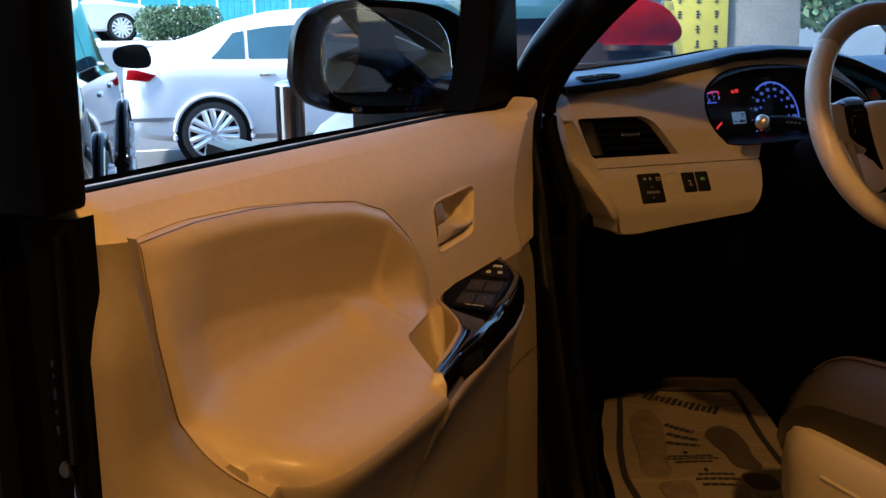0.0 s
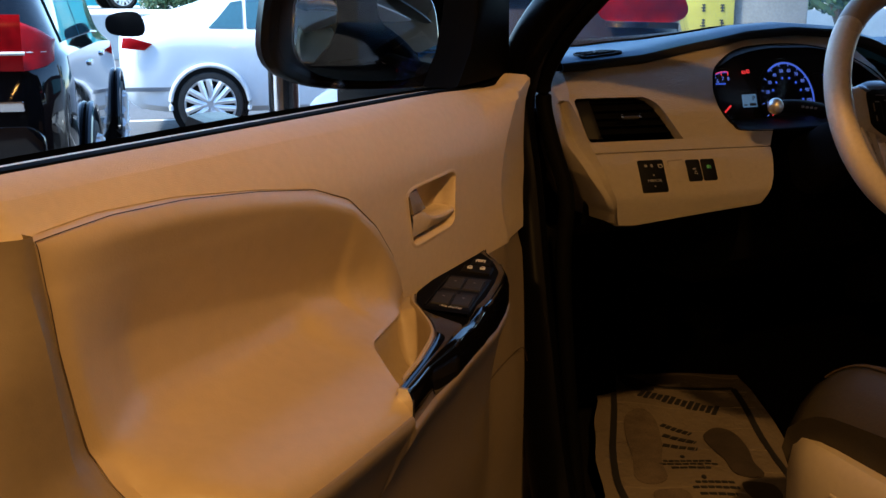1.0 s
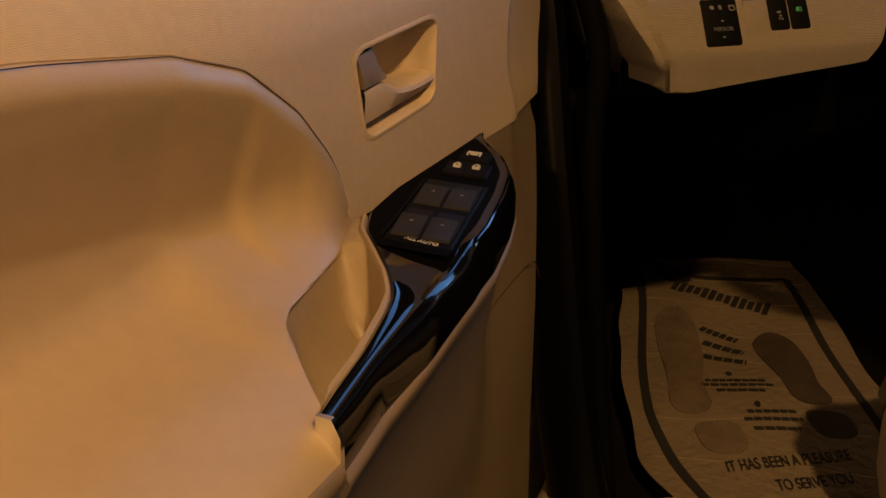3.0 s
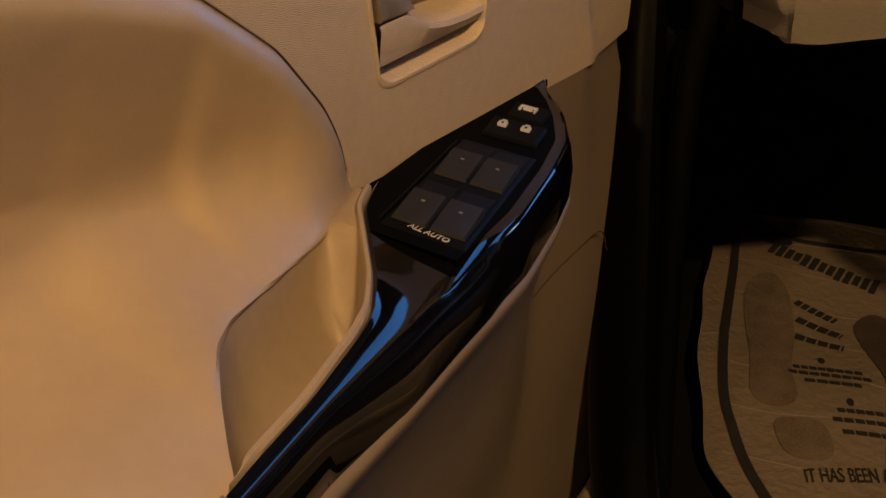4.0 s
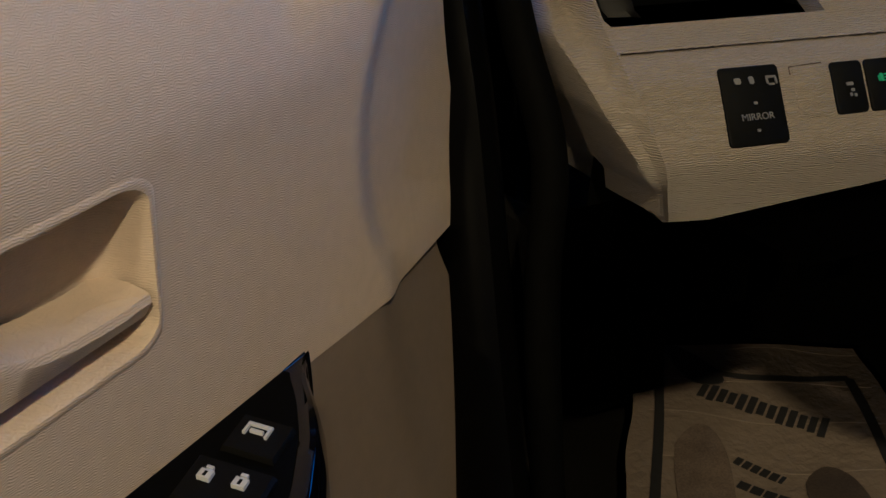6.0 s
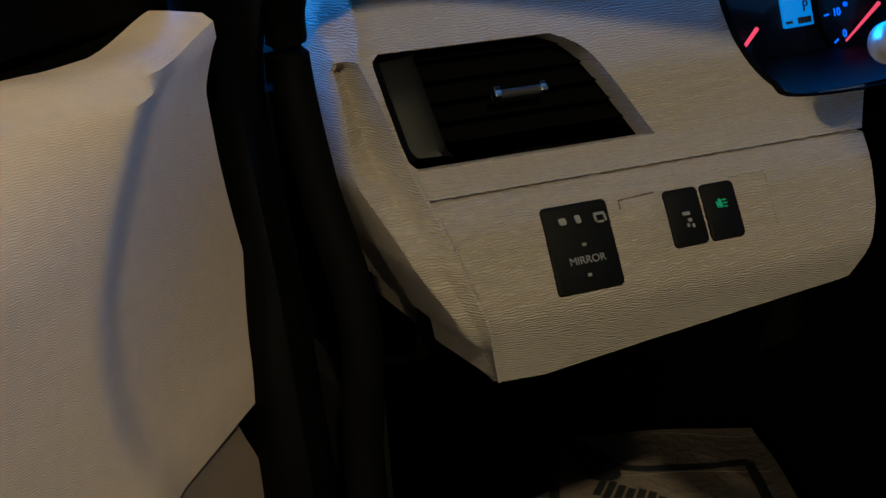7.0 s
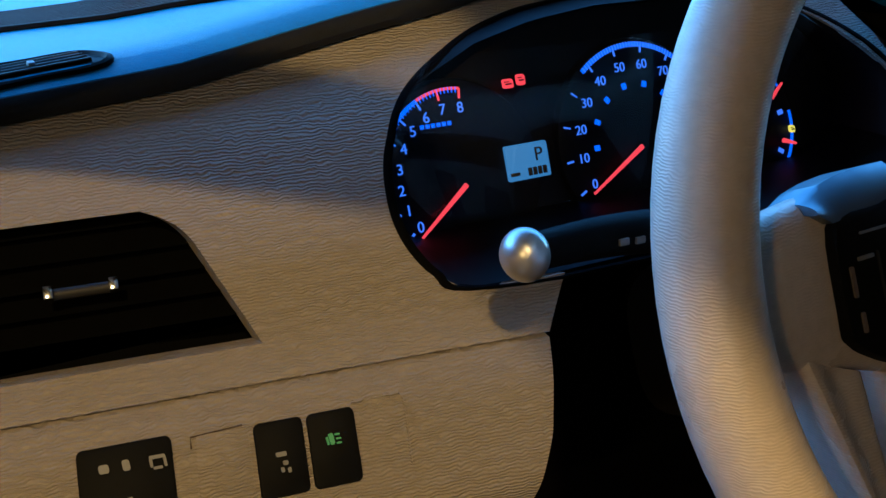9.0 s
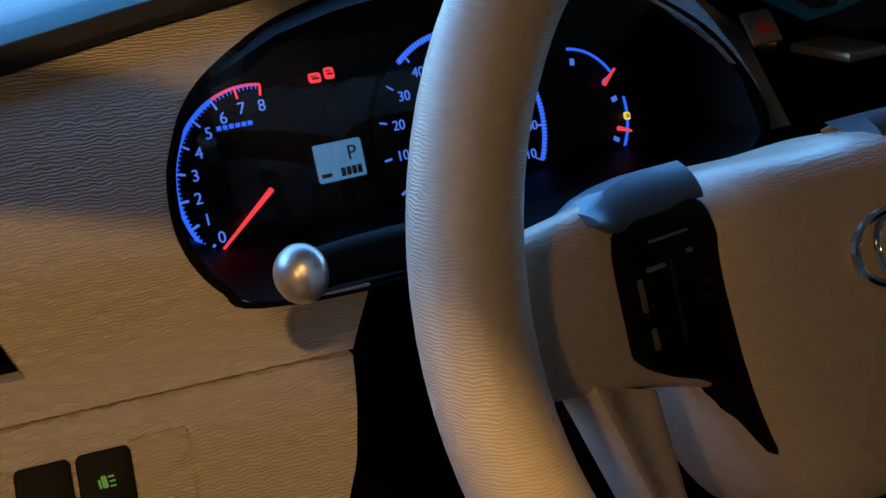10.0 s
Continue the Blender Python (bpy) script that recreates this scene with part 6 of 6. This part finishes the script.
for x in (1.325, 1.358, 1.391):
    bm = bmesh.new()
    box(bm, (x, 1.925, 0.60), (x + 0.018, 1.932, 0.70), 0.002)
    part("rubber_rib", bm, M["rubber"], foot)

# ---- cars and planting outside ----
def road_wheel(parent, m, r, width, material_rim, spokes=7):
    """A wheel at pose m, axle along its local y."""
    bm = bmesh.new()
    prof = [(0.76 * r, -0.5), (0.86 * r, -0.52), (0.95 * r, -0.5), (r, -0.38), (r, 0.38), (0.95 * r, 0.5), (0.86 * r, 0.52), (0.76 * r, 0.5)]
    rows = [[m @ Vector((q[0] * math.cos(t), q[1] * width, q[0] * math.sin(t))) for q in prof] for t in np.linspace(0, 2 * math.pi, 40)]
    grid(bm, rows)
    bmesh.ops.remove_doubles(bm, verts=bm.verts, dist=1e-5)
    tyre = part("tyre", bm, M["tyre"], parent, "black tyre")
    bm = bmesh.new()
    prof = [(0.785 * r, -0.52), (0.75 * r, -0.51), (0.70 * r, -0.36), (0.70 * r, 0.3)]
    rows = [[m @ Vector((q[0] * math.cos(t), q[1] * width, q[0] * math.sin(t))) for q in prof] for t in np.linspace(0, 2 * math.pi, 40)]
    grid(bm, rows)
    for k in range(spokes):
        a = 2 * math.pi * k / spokes
        for d in (-0.13, 0.13):
            e = Vector((math.cos(a), 0, math.sin(a)))
            n = Vector((-math.sin(a), 0, math.cos(a)))
            tube(bm, [m @ (e * (r * 0.10) + n * (d * r * 0.55) + Vector((0, -0.44 * width, 0))), m @ (e * (r * 0.40) + n * (d * r * 0.8) + Vector((0, -0.47 * width, 0))), m @ (e * (r * 0.745) + n * (d * r) + Vector((0, -0.48 * width, 0)))], 0.032 * r / 0.32, 6)
    bmesh.ops.create_cone(bm, cap_ends=True, segments=20, radius1=0.2 * r, radius2=0.16 * r, depth=0.1 * width, matrix=m @ Matrix.Translation((0, -0.47 * width, 0)) @ Matrix.Rotation(radians(90), 4, "X"))
    part("rim", bm, material_rim, parent, "bright alloy rim")
    bm = bmesh.new()
    bmesh.ops.create_cone(bm, cap_ends=True, segments=28, radius1=0.70 * r, radius2=0.70 * r, depth=0.05 * width, matrix=m @ Matrix.Translation((0, -0.10 * width, 0)) @ Matrix.Rotation(radians(90), 4, "X"))
    part("brake_disc", bm, M["black"], parent)


SECTIONS = {}


def make_car(name, label, m, L, W, stations, paint, wheels, r, glass_x, roof_rails=False):
    """A car at pose m: x ahead from the tail, y across (left is +). stations: x/L, sill z, belt z, roof z, width share, roof width share."""
    car = thing(name, label, "car")
    xs = np.array([s[0] for s in stations])
    f = [curve1(xs, [s[k] for s in stations], 0.02) for k in range(1, 6)]
    bm = bmesh.new()
    rows = []

    def section(t):
        lo, belt, roof, ws, rs = [g(t) for g in f]
        w, rw = W / 2 * ws, W / 2 * rs
        half = [(w * 0.86, lo), (w * 0.96, lo + 0.06), (w, lo + 0.22), (w * 1.0, belt - 0.18), (w * 0.975, belt - 0.03), (w * 0.94, belt)]
        up = [(w * 0.94 + (rw - w * 0.94) * k, belt + (roof - belt) * k) for k in (0.3, 0.6, 0.85)] + [(rw * 0.90, roof - 0.012), (rw * 0.6, roof + 0.012), (0, roof + 0.02)]
        return half + up
    ts = np.concatenate([[0.0], np.linspace(0.006, 0.994, 60), [1.0]])
    for t in ts:
        s = section(t)
        rows.append([m @ Vector((t * L, y, z)) for y, z in s] + [m @ Vector((t * L, -y, z)) for y, z in s[-2::-1]])
    for end, sgn in ((0, -1), (-1, 1)):
        c = sum(rows[end], Vector()) / len(rows[end])
        ring = [c + (q - c) * 0.97 + m.to_3x3() @ Vector((sgn * 0.006, 0, 0)) for q in rows[end]]
        rows = [ring] + rows if end == 0 else rows + [ring]
    vs = grid(bm, rows)
    ngon_cap(bm, vs[0])
    ngon_cap(bm, vs[-1])
    SECTIONS[name] = section
    part("body", bm, paint, car)
    for wx in wheels:
        for sy in (1, -1):
            pm = m @ Matrix.Translation((wx * L, sy * (W / 2 - 0.10), r)) @ Matrix.Rotation(radians(180 if sy > 0 else 0), 4, "Z")
            bm = bmesh.new()
            bmesh.ops.create_cone(bm, cap_ends=True, segments=40, radius1=r * 1.17, radius2=r * 1.17, depth=0.24, matrix=pm @ Matrix.Rotation(radians(90), 4, "X"))
            part("wheel_arch", bm, M["black"], car)
            bm = bmesh.new()
            tube(bm, [pm @ Vector((r * 1.19 * math.cos(t), -0.122, r * 1.19 * math.sin(t))) for t in np.linspace(radians(-8), radians(188), 30)], 0.022, 8)
            part("arch_lip", bm, paint, car)
            wm = pm @ Matrix.Translation((0, -0.03, 0))
            road_wheel(car, wm, r, 0.22, M["alloy"])
    for sy in (1, -1):
        for g0, g1 in glass_x:
            bm = bmesh.new()
            rows = []
            for t in np.linspace(g0, g1, 16):
                s = section(t)
                b, tp = s[5], s[8]
                top = 0.84 * (min(1.0, 0.12 + (t - g0) / 0.055) if name == "white_sedan" and g0 < 0.2 else 1.0)
                rows.append([m @ Vector((t * L, sy * (b[0] + (tp[0] - b[0]) * k + 0.008), b[1] + (tp[1] - b[1]) * k)) for k in (0.06, 0.06 + 0.33 * (top - 0.06), 0.06 + 0.67 * (top - 0.06), top)])
            grid(bm, rows)
            part("side_window", rim_out(bm, m.to_3x3() @ Vector((0, -sy * 0.006, 0))), M["tint"], car, "dark side window")
    return car


def car_pose(x, y, ax, ay):
    d = Vector((ax, ay, 0)).normalized()
    mm = Matrix((d, Vector((-d.y, d.x, 0)), Vector((0, 0, 1)))).transposed().to_4x4()
    mm.translation = (x, y, 0)
    return mm


def car_patch(car, name, m, outline, place, material, label="", thick=0.02):
    bm = bmesh.new()
    plate(bm, outline, lambda a, b, c: m @ Vector(place(a, b, c)), thick, 0.004)
    return part(name, bm, material, car, label)


SEDAN = [(0.0, 0.42, 0.92, 1.02, 0.80, 0.62), (0.03, 0.28, 1.03, 1.13, 0.95, 0.66), (0.10, 0.24, 1.06, 1.21, 1.0, 0.68), (0.16, 0.24, 1.06, 1.29, 1.0, 0.68), (0.22, 0.24, 1.05, 1.41, 1.0, 0.70), (0.32, 0.24, 1.04, 1.51, 1.0, 0.72), (0.44, 0.24, 1.03, 1.55, 1.0, 0.74),
         (0.56, 0.24, 1.01, 1.46, 1.0, 0.72), (0.70, 0.24, 0.97, 1.09, 1.0, 0.70), (0.76, 0.24, 0.93, 1.00, 1.0, 0.70), (0.92, 0.24, 0.80, 0.86, 0.96, 0.66), (0.98, 0.28, 0.66, 0.72, 0.86, 0.6), (1.0, 0.40, 0.58, 0.61, 0.72, 0.5)]
WAGON = [(0.0, 0.45, 0.95, 1.05, 0.86, 0.62), (0.02, 0.32, 1.02, 1.30, 0.96, 0.66), (0.06, 0.28, 1.04, 1.60, 1.0, 0.70), (0.14, 0.26, 1.04, 1.70, 1.0, 0.74), (0.50, 0.26, 1.02, 1.72, 1.0, 0.76), (0.62, 0.26, 1.00, 1.64, 1.0, 0.74),
         (0.74, 0.26, 0.98, 1.14, 1.0, 0.70), (0.78, 0.26, 0.96, 1.04, 1.0, 0.70), (0.94, 0.28, 0.86, 0.92, 0.96, 0.66), (0.99, 0.32, 0.72, 0.78, 0.86, 0.6), (1.0, 0.42, 0.62, 0.66, 0.76, 0.5)]

A = Vector((0.964, -0.265, 0))
hub = Vector((3.03, 11.05, 0))
nrm = Vector((-A.y, A.x, 0))
tail = hub - A * 0.86 + nrm * 0.80
ms = car_pose(tail.x, tail.y, A.x, A.y)
sedan = make_car("white_sedan", "white four-door sedan parked broadside outdoors", ms, 4.6, 1.78, SEDAN, M["white_paint"], (0.187, 0.80), 0.325, ((0.190, 0.262), (0.270, 0.43), (0.44, 0.62)))
car_patch(sedan, "tail_lamp", ms, [(0.0, 0.88), (0.22, 0.86), (0.30, 0.92), (0.10, 0.98), (0.02, 0.98)], lambda a, b, c: (a + 0.03, -0.885 - c + 0.05 * (0.25 - a), b), M["tail"], "red tail lamp")
car_patch(sedan, "bumper_strip", ms, [(0.02, 0.46), (0.50, 0.46), (0.50, 0.50), (0.02, 0.50)], lambda a, b, c: (a, -0.893 - c, b), M["silver_paint"])
for x in (1.98, 1.42):
    car_patch(sedan, "door_handle", ms, rrect(0.16, 0.03, 0.012), lambda a, b, c: (x + a, -0.895 - c, 0.90 + b), M["chrome"], "bright door handle")
for x in (1.62, 2.28):
    car_patch(sedan, "door_gap", ms, rrect(0.008, 0.60, 0.003), lambda a, b, c: (x + a, -0.8935 - c, 0.64 + b), M["black"])

def wrap_lamp(car, name, m, L, path, z_lo, z_hi, material, label):
    """A lamp glass that wraps from the tail onto the flank; path holds y on the tail (up to 0) and then x along the flank."""
    section = SECTIONS[car.name]
    bm = bmesh.new()
    rows = []
    for k, (x, y) in enumerate(path):
        q = k / (len(path) - 1)
        lo = z_lo + (z_hi - z_lo) * 0.5 * (abs(2 * q - 1) ** 3.5)
        hi = z_hi - (z_hi - z_lo) * 0.45 * (abs(2 * q - 1) ** 3.5)
        row = []
        for t in np.linspace(0, 1, 9):
            z = lo + (hi - lo) * t
            half = section(max(0.0, x) / L)[:-1]
            w = float(np.interp(z, [p[1] for p in half], [p[0] for p in half]))
            puff = 0.020 * math.sin(math.pi * t) ** 0.5 + 0.004
            row.append(m @ Vector((x - puff * 0.6 if y is not None else x, -(w + puff) if y is None else y, z)))
        rows.append(row)
    grid(bm, rows)
    return part(name, rim_out(bm, m.to_3x3() @ Vector((0.03, 0.02, 0))), material, car, label)


TALL = [(x, lo + 0.06, belt + 0.12, roof + 0.08, ws, rs) for x, lo, belt, roof, ws, rs in WAGON]
mb = car_pose(-0.04, 5.63, 0.24, 0.97)
suv = make_car("black_wagon", "glossy black estate car reflecting its neighbours", mb, 4.6, 1.84, TALL, M["black_paint"], (0.20, 0.79), 0.38, ((0.10, 0.30), (0.31, 0.60)))
lamp_path = [(-0.03, y) for y in np.linspace(-0.42, -0.74, 9)] + [(x, None) for x in (0.0, 0.03, 0.07, 0.12, 0.18, 0.24)]
wrap_lamp(suv, "tail_lamp", mb, 4.6, lamp_path, 1.08, 1.33, M["tail"], "red tail lamp")
wrap_lamp(suv, "lamp_stripe", mb, 4.6, [(x - 0.012, y - 0.012 if y is not None else None) for x, y in lamp_path[3:13]], 1.15, 1.168, M["clear"], "bright lamp stripe")
car_patch(suv, "bumper_strip", mb, rrect(0.62, 0.045, 0.01), lambda a, b, c: (-0.02 - c, a - 0.42, 0.92 + b), M["chrome"], "bright bumper strip")
car_patch(suv, "rear_window", mb, rrect(1.05, 0.30, 0.06), lambda a, b, c: (0.02 + 0.25 * (b + 0.15) - c, a, 1.36 + b), M["tint"], "dark rear window", 0.02)
car_patch(suv, "bumper", mb, rrect(1.62, 0.42, 0.08), lambda a, b, c: (-0.05 - c, a, 0.62 + b), M["black_paint"], "black rear bumper", 0.12)
car_patch(suv, "wing_mirror", mb, [tuple(q) for q in spline([(-0.11, -0.07), (0.11, -0.06), (0.12, 0.06), (-0.08, 0.08)], 20, True)], lambda a, b, c: (2.78 - c, -1.06 + a, 1.20 + b), M["black"], "black wing mirror", 0.12)
for x0 in (1.42, 2.42):
    car_patch(suv, "door_handle", mb, rrect(0.18, 0.03, 0.012), lambda a, b, c: (x0 + a, -0.925 - c, 1.03 + b), M["chrome"], "bright door handle")

bollard = thing("steel_bollard", "polished steel bollard at the edge of the garage", "bollard")
bm = bmesh.new()
tube(bm, [(1.85, 5.3, z) for z in (0.0, 0.3, 0.6, 0.9, 1.12)], 0.075, 24)
part("post", bm, M["chrome"], bollard)
bm = bmesh.new()
bmesh.ops.create_uvsphere(bm, u_segments=24, v_segments=10, radius=0.075, matrix=Matrix.Translation((1.85, 5.3, 1.12)) @ Matrix.Scale(0.4, 4, (0, 0, 1)))
part("cap", bm, M["chrome"], bollard)
bm = bmesh.new()
tube(bm, [(1.85, 5.3, z) for z in (0.0, 0.02)], 0.11, 24)
part("foot_ring", bm, M["silver"], bollard)

HATCH = [(x, lo, belt + 0.03, roof + 0.06, ws, rs) for x, lo, belt, roof, ws, rs in SEDAN]
mg = car_pose(5.30, 7.74, -0.75, -0.66)
silver = make_car("silver_hatchback", "silver hatchback with clear headlamps facing the garage", mg, 3.7, 1.60, HATCH, M["silver_paint"], (0.19, 0.79), 0.30, ((0.235, 0.40), (0.41, 0.62)))
hl = [(x, None) for x in np.linspace(3.30, 3.68, 12)]
wrap_lamp(silver, "headlamp", mg, 3.7, hl, 0.58, 0.80, M["clear"], "clear headlamp")
wrap_lamp(silver, "indicator", mg, 3.7, [(x + 0.008, None) for x in np.linspace(3.42, 3.52, 6)], 0.62, 0.74, M["orange"], "orange indicator")

mr = car_pose(2.86, 4.80, 0.645, 0.764)
maroon = make_car("dark_red_minivan", "dark minivan with large red tail lamps", mr, 4.6, 1.76, WAGON, M["maroon_paint"], (0.20, 0.80), 0.33, ((0.10, 0.30), (0.31, 0.60)))
car_patch(maroon, "tail_lamp", mr, [tuple(q) for q in spline([(-0.22, -0.09), (0.0, -0.11), (0.18, -0.10), (0.22, -0.03), (0.12, 0.08), (-0.05, 0.12), (-0.26, 0.10)], 30, True)], lambda a, b, c: (0.0 + 0.30 * (a + 0.2) - c, -0.62 - 0.9 * a - 0.02 * c, 1.40 + b), M["tail"], "red tail lamp", 0.08)
car_patch(maroon, "lamp_trim", mr, [(-0.20, -0.13), (0.18, -0.14), (0.18, -0.11), (-0.20, -0.10)], lambda a, b, c: (-0.01 + 0.30 * (a + 0.2) - c, -0.62 - 0.9 * a, 1.40 + b), M["chrome"], "bright lamp trim", 0.05)
car_patch(maroon, "rear_window", mr, rrect(1.2, 0.30, 0.06), lambda a, b, c: (0.10 + 0.1 * b - c, a, 1.52 + b * 0.6), M["tint"], "dark rear window", 0.03)

bm = bmesh.new()
box(bm, (-25, 24.0, 0.0), (45, 60.0, 0.95), 0.04)
tagged(link("terrace", from_bm("terrace", bm), M["pale_concrete"], smooth=False), "raised pale concrete terrace behind the car park", "terrace", kind="structure")
mw = car_pose(2.1, 31.0, 1.0, 0.0)
mw.translation.z = 0.95
far = make_car("white_van", "white van parked far behind a hedge", mw, 4.8, 1.9, WAGON, M["white_paint"], (0.20, 0.80), 0.34, ((0.10, 0.30), (0.31, 0.60)))

# grey pillar with a yellow notice board
col = thing("concrete_pillar", "grey concrete pillar beside the car park", "pillar")
pd, pn = Vector((0.64, 0.768, 0)), Vector((0.768, -0.64, 0))
bm = bmesh.new()
pc = pd * 12.6 + pn * 0.72
box(bm, (-0.37, -0.35, 0), (0.37, 0.35, 4.0), 0.03, Matrix.Translation(pc) @ Matrix.Rotation(math.atan2(pn.y, pn.x), 4, "Z"))
part("shaft", bm, M["concrete"], col)
bc = pd * 12.225 + pn * 0.045
bmx = frame_matrix(bc + Vector((0, 0, 1.75)), pn, (0, 0, 1))
bm = bmesh.new()
box(bm, (-0.31, -0.75, -0.02), (0.31, 0.75, 0.02), 0.006, bmx)
board = part("notice_board", bm, M["sign"], col, "yellow notice board with dark writing")
rng = random.Random(4)
for cx in (-0.19, 0.0, 0.19):
    for k in range(9):
        bm = bmesh.new()
        y = 0.60 - 0.155 * k
        w, h = (0.05, 0.045) if cx else (0.06, 0.05)
        for dy in (-0.03, 0.0, 0.03):
            box(bm, (cx - w / 2 * rng.uniform(0.5, 1), y + dy - 0.006, 0.02), (cx + w / 2 * rng.uniform(0.5, 1), y + dy + 0.006, 0.026), 0.0, bmx)
        box(bm, (cx - 0.006, y - h * 0.8, 0.02), (cx + 0.006, y + h * 0.8, 0.0255), 0.0, bmx)
        part("character_bar", bm, M["ink"], board)


# hedge and trees: many small leaf faces on twigs
def foliage(name, parent, centres, leaf, count, seed, material="leaf"):
    rg = np.random.RandomState(seed)
    vs_, fs = [], []
    for (cx, cy, cz, rx, ry, rz) in centres:
        for _ in range(count):
            d = rg.normal(size=3)
            d /= np.linalg.norm(d)
            k = rg.uniform(0.45, 1.05) ** 0.6
            p = np.array([cx, cy, cz]) + d * k * (rx, ry, rz)
            a = rg.normal(size=3)
            a /= np.linalg.norm(a)
            b = np.cross(a, rg.normal(size=3))
            b /= np.linalg.norm(b)
            s = leaf * rg.uniform(0.6, 1.3)
            i = len(vs_)
            vs_ += [tuple(p - a * s), tuple(p + b * s * 0.5), tuple(p + a * s), tuple(p - b * s * 0.5)]
            fs.append((i, i + 1, i + 2, i + 3))
    me = bpy.data.meshes.new(name)
    me.from_pydata(vs_, [], fs)
    return link(name, me, M[material], parent, smooth=False)


hedge = thing("hedge", "clipped green hedge on the far side of the car park", "hedge")
hc = []
rg = np.random.RandomState(7)
for k in range(6):
    hc.append((6.45 + 0.30 * k, 29.0, 1.36 + 0.06 * rg.rand(), 0.40, 0.5, 0.42 + 0.05 * rg.rand()))
foliage("leaves", hedge, hc, 0.055, 900, 3)
foliage("blossoms", hedge, hc, 0.035, 60, 5, "blossom")
bm = bmesh.new()
for k in range(6):
    tube(bm, [(6.45 + 0.30 * k, 29.0, 0.94), (6.47 + 0.30 * k, 29.0, 1.5)], 0.04, 6)
part("stems", bm, M["bark"], hedge)


def tree(x, y, h, seed):
    rg2 = np.random.RandomState(seed)
    tr = thing("tree", "leafy green tree at the edge of the car park", "tree", "trees")
    bm = bmesh.new()
    tube(bm, [(x, y, 0), (x + 0.05, y, h * 0.3), (x - 0.05, y + 0.05, h * 0.6), (x, y, h * 0.85)], lambda t: 0.16 * (1 - 0.75 * t), 8)
    cs = []
    for k in range(11):
        a, zz = rg2.uniform(0, 6.28), rg2.uniform(0.28, 0.95) * h
        rr = rg2.uniform(0.4, 1.3)
        e = (x + rr * math.cos(a), y + rr * math.sin(a), zz + 0.3)
        tube(bm, [(x, y, zz - 0.4), e], lambda t: 0.05 * (1 - 0.7 * t), 5)
        cs.append((*e, 0.75, 0.75, 0.55))
    part("trunk", bm, M["bark"], tr)
    foliage("crown", tr, cs, 0.10, 380, seed)


tree(13.2, 12.6, 4.6, 11)
tree(15.6, 13.6, 5.0, 12)
tree(17.5, 10.5, 4.2, 13)

# low turquoise site fence and pale building at the far edge
fence = thing("site_fence", "turquoise panel fence at the far edge", "fence")
for k in range(26):
    bm = bmesh.new()
    x = -6 + 1.25 * k
    box(bm, (x, 36.0, 0.94), (x + 1.2, 36.06, 3.2), 0.02)
    for j in range(5):
        box(bm, (x + 0.1 + 0.22 * j, 35.97, 1.05), (x + 0.2 + 0.22 * j, 36.0, 3.1), 0.0)
    part("panel", bm, M["teal"], fence)
# pale lane lines on the paving
for k, (x0, y0, x1, y1) in enumerate(((-1.0, 9.75, 7.5, 8.6), (-2.0, 13.4, 9.0, 11.6))):
    bm = bmesh.new()
    d = Vector((x1 - x0, y1 - y0, 0)).normalized() * 0.06
    n = Vector((-d.y, d.x, 0))
    grid(bm, [[Vector((x0, y0, 0.004)) - n, Vector((x0, y0, 0.004)) + n], [Vector((x1, y1, 0.004)) - n, Vector((x1, y1, 0.004)) + n]])
    tagged(part("lane_line", bm, M["line"], None), "pale painted lane line on the paving", "road marking", kind="structure")
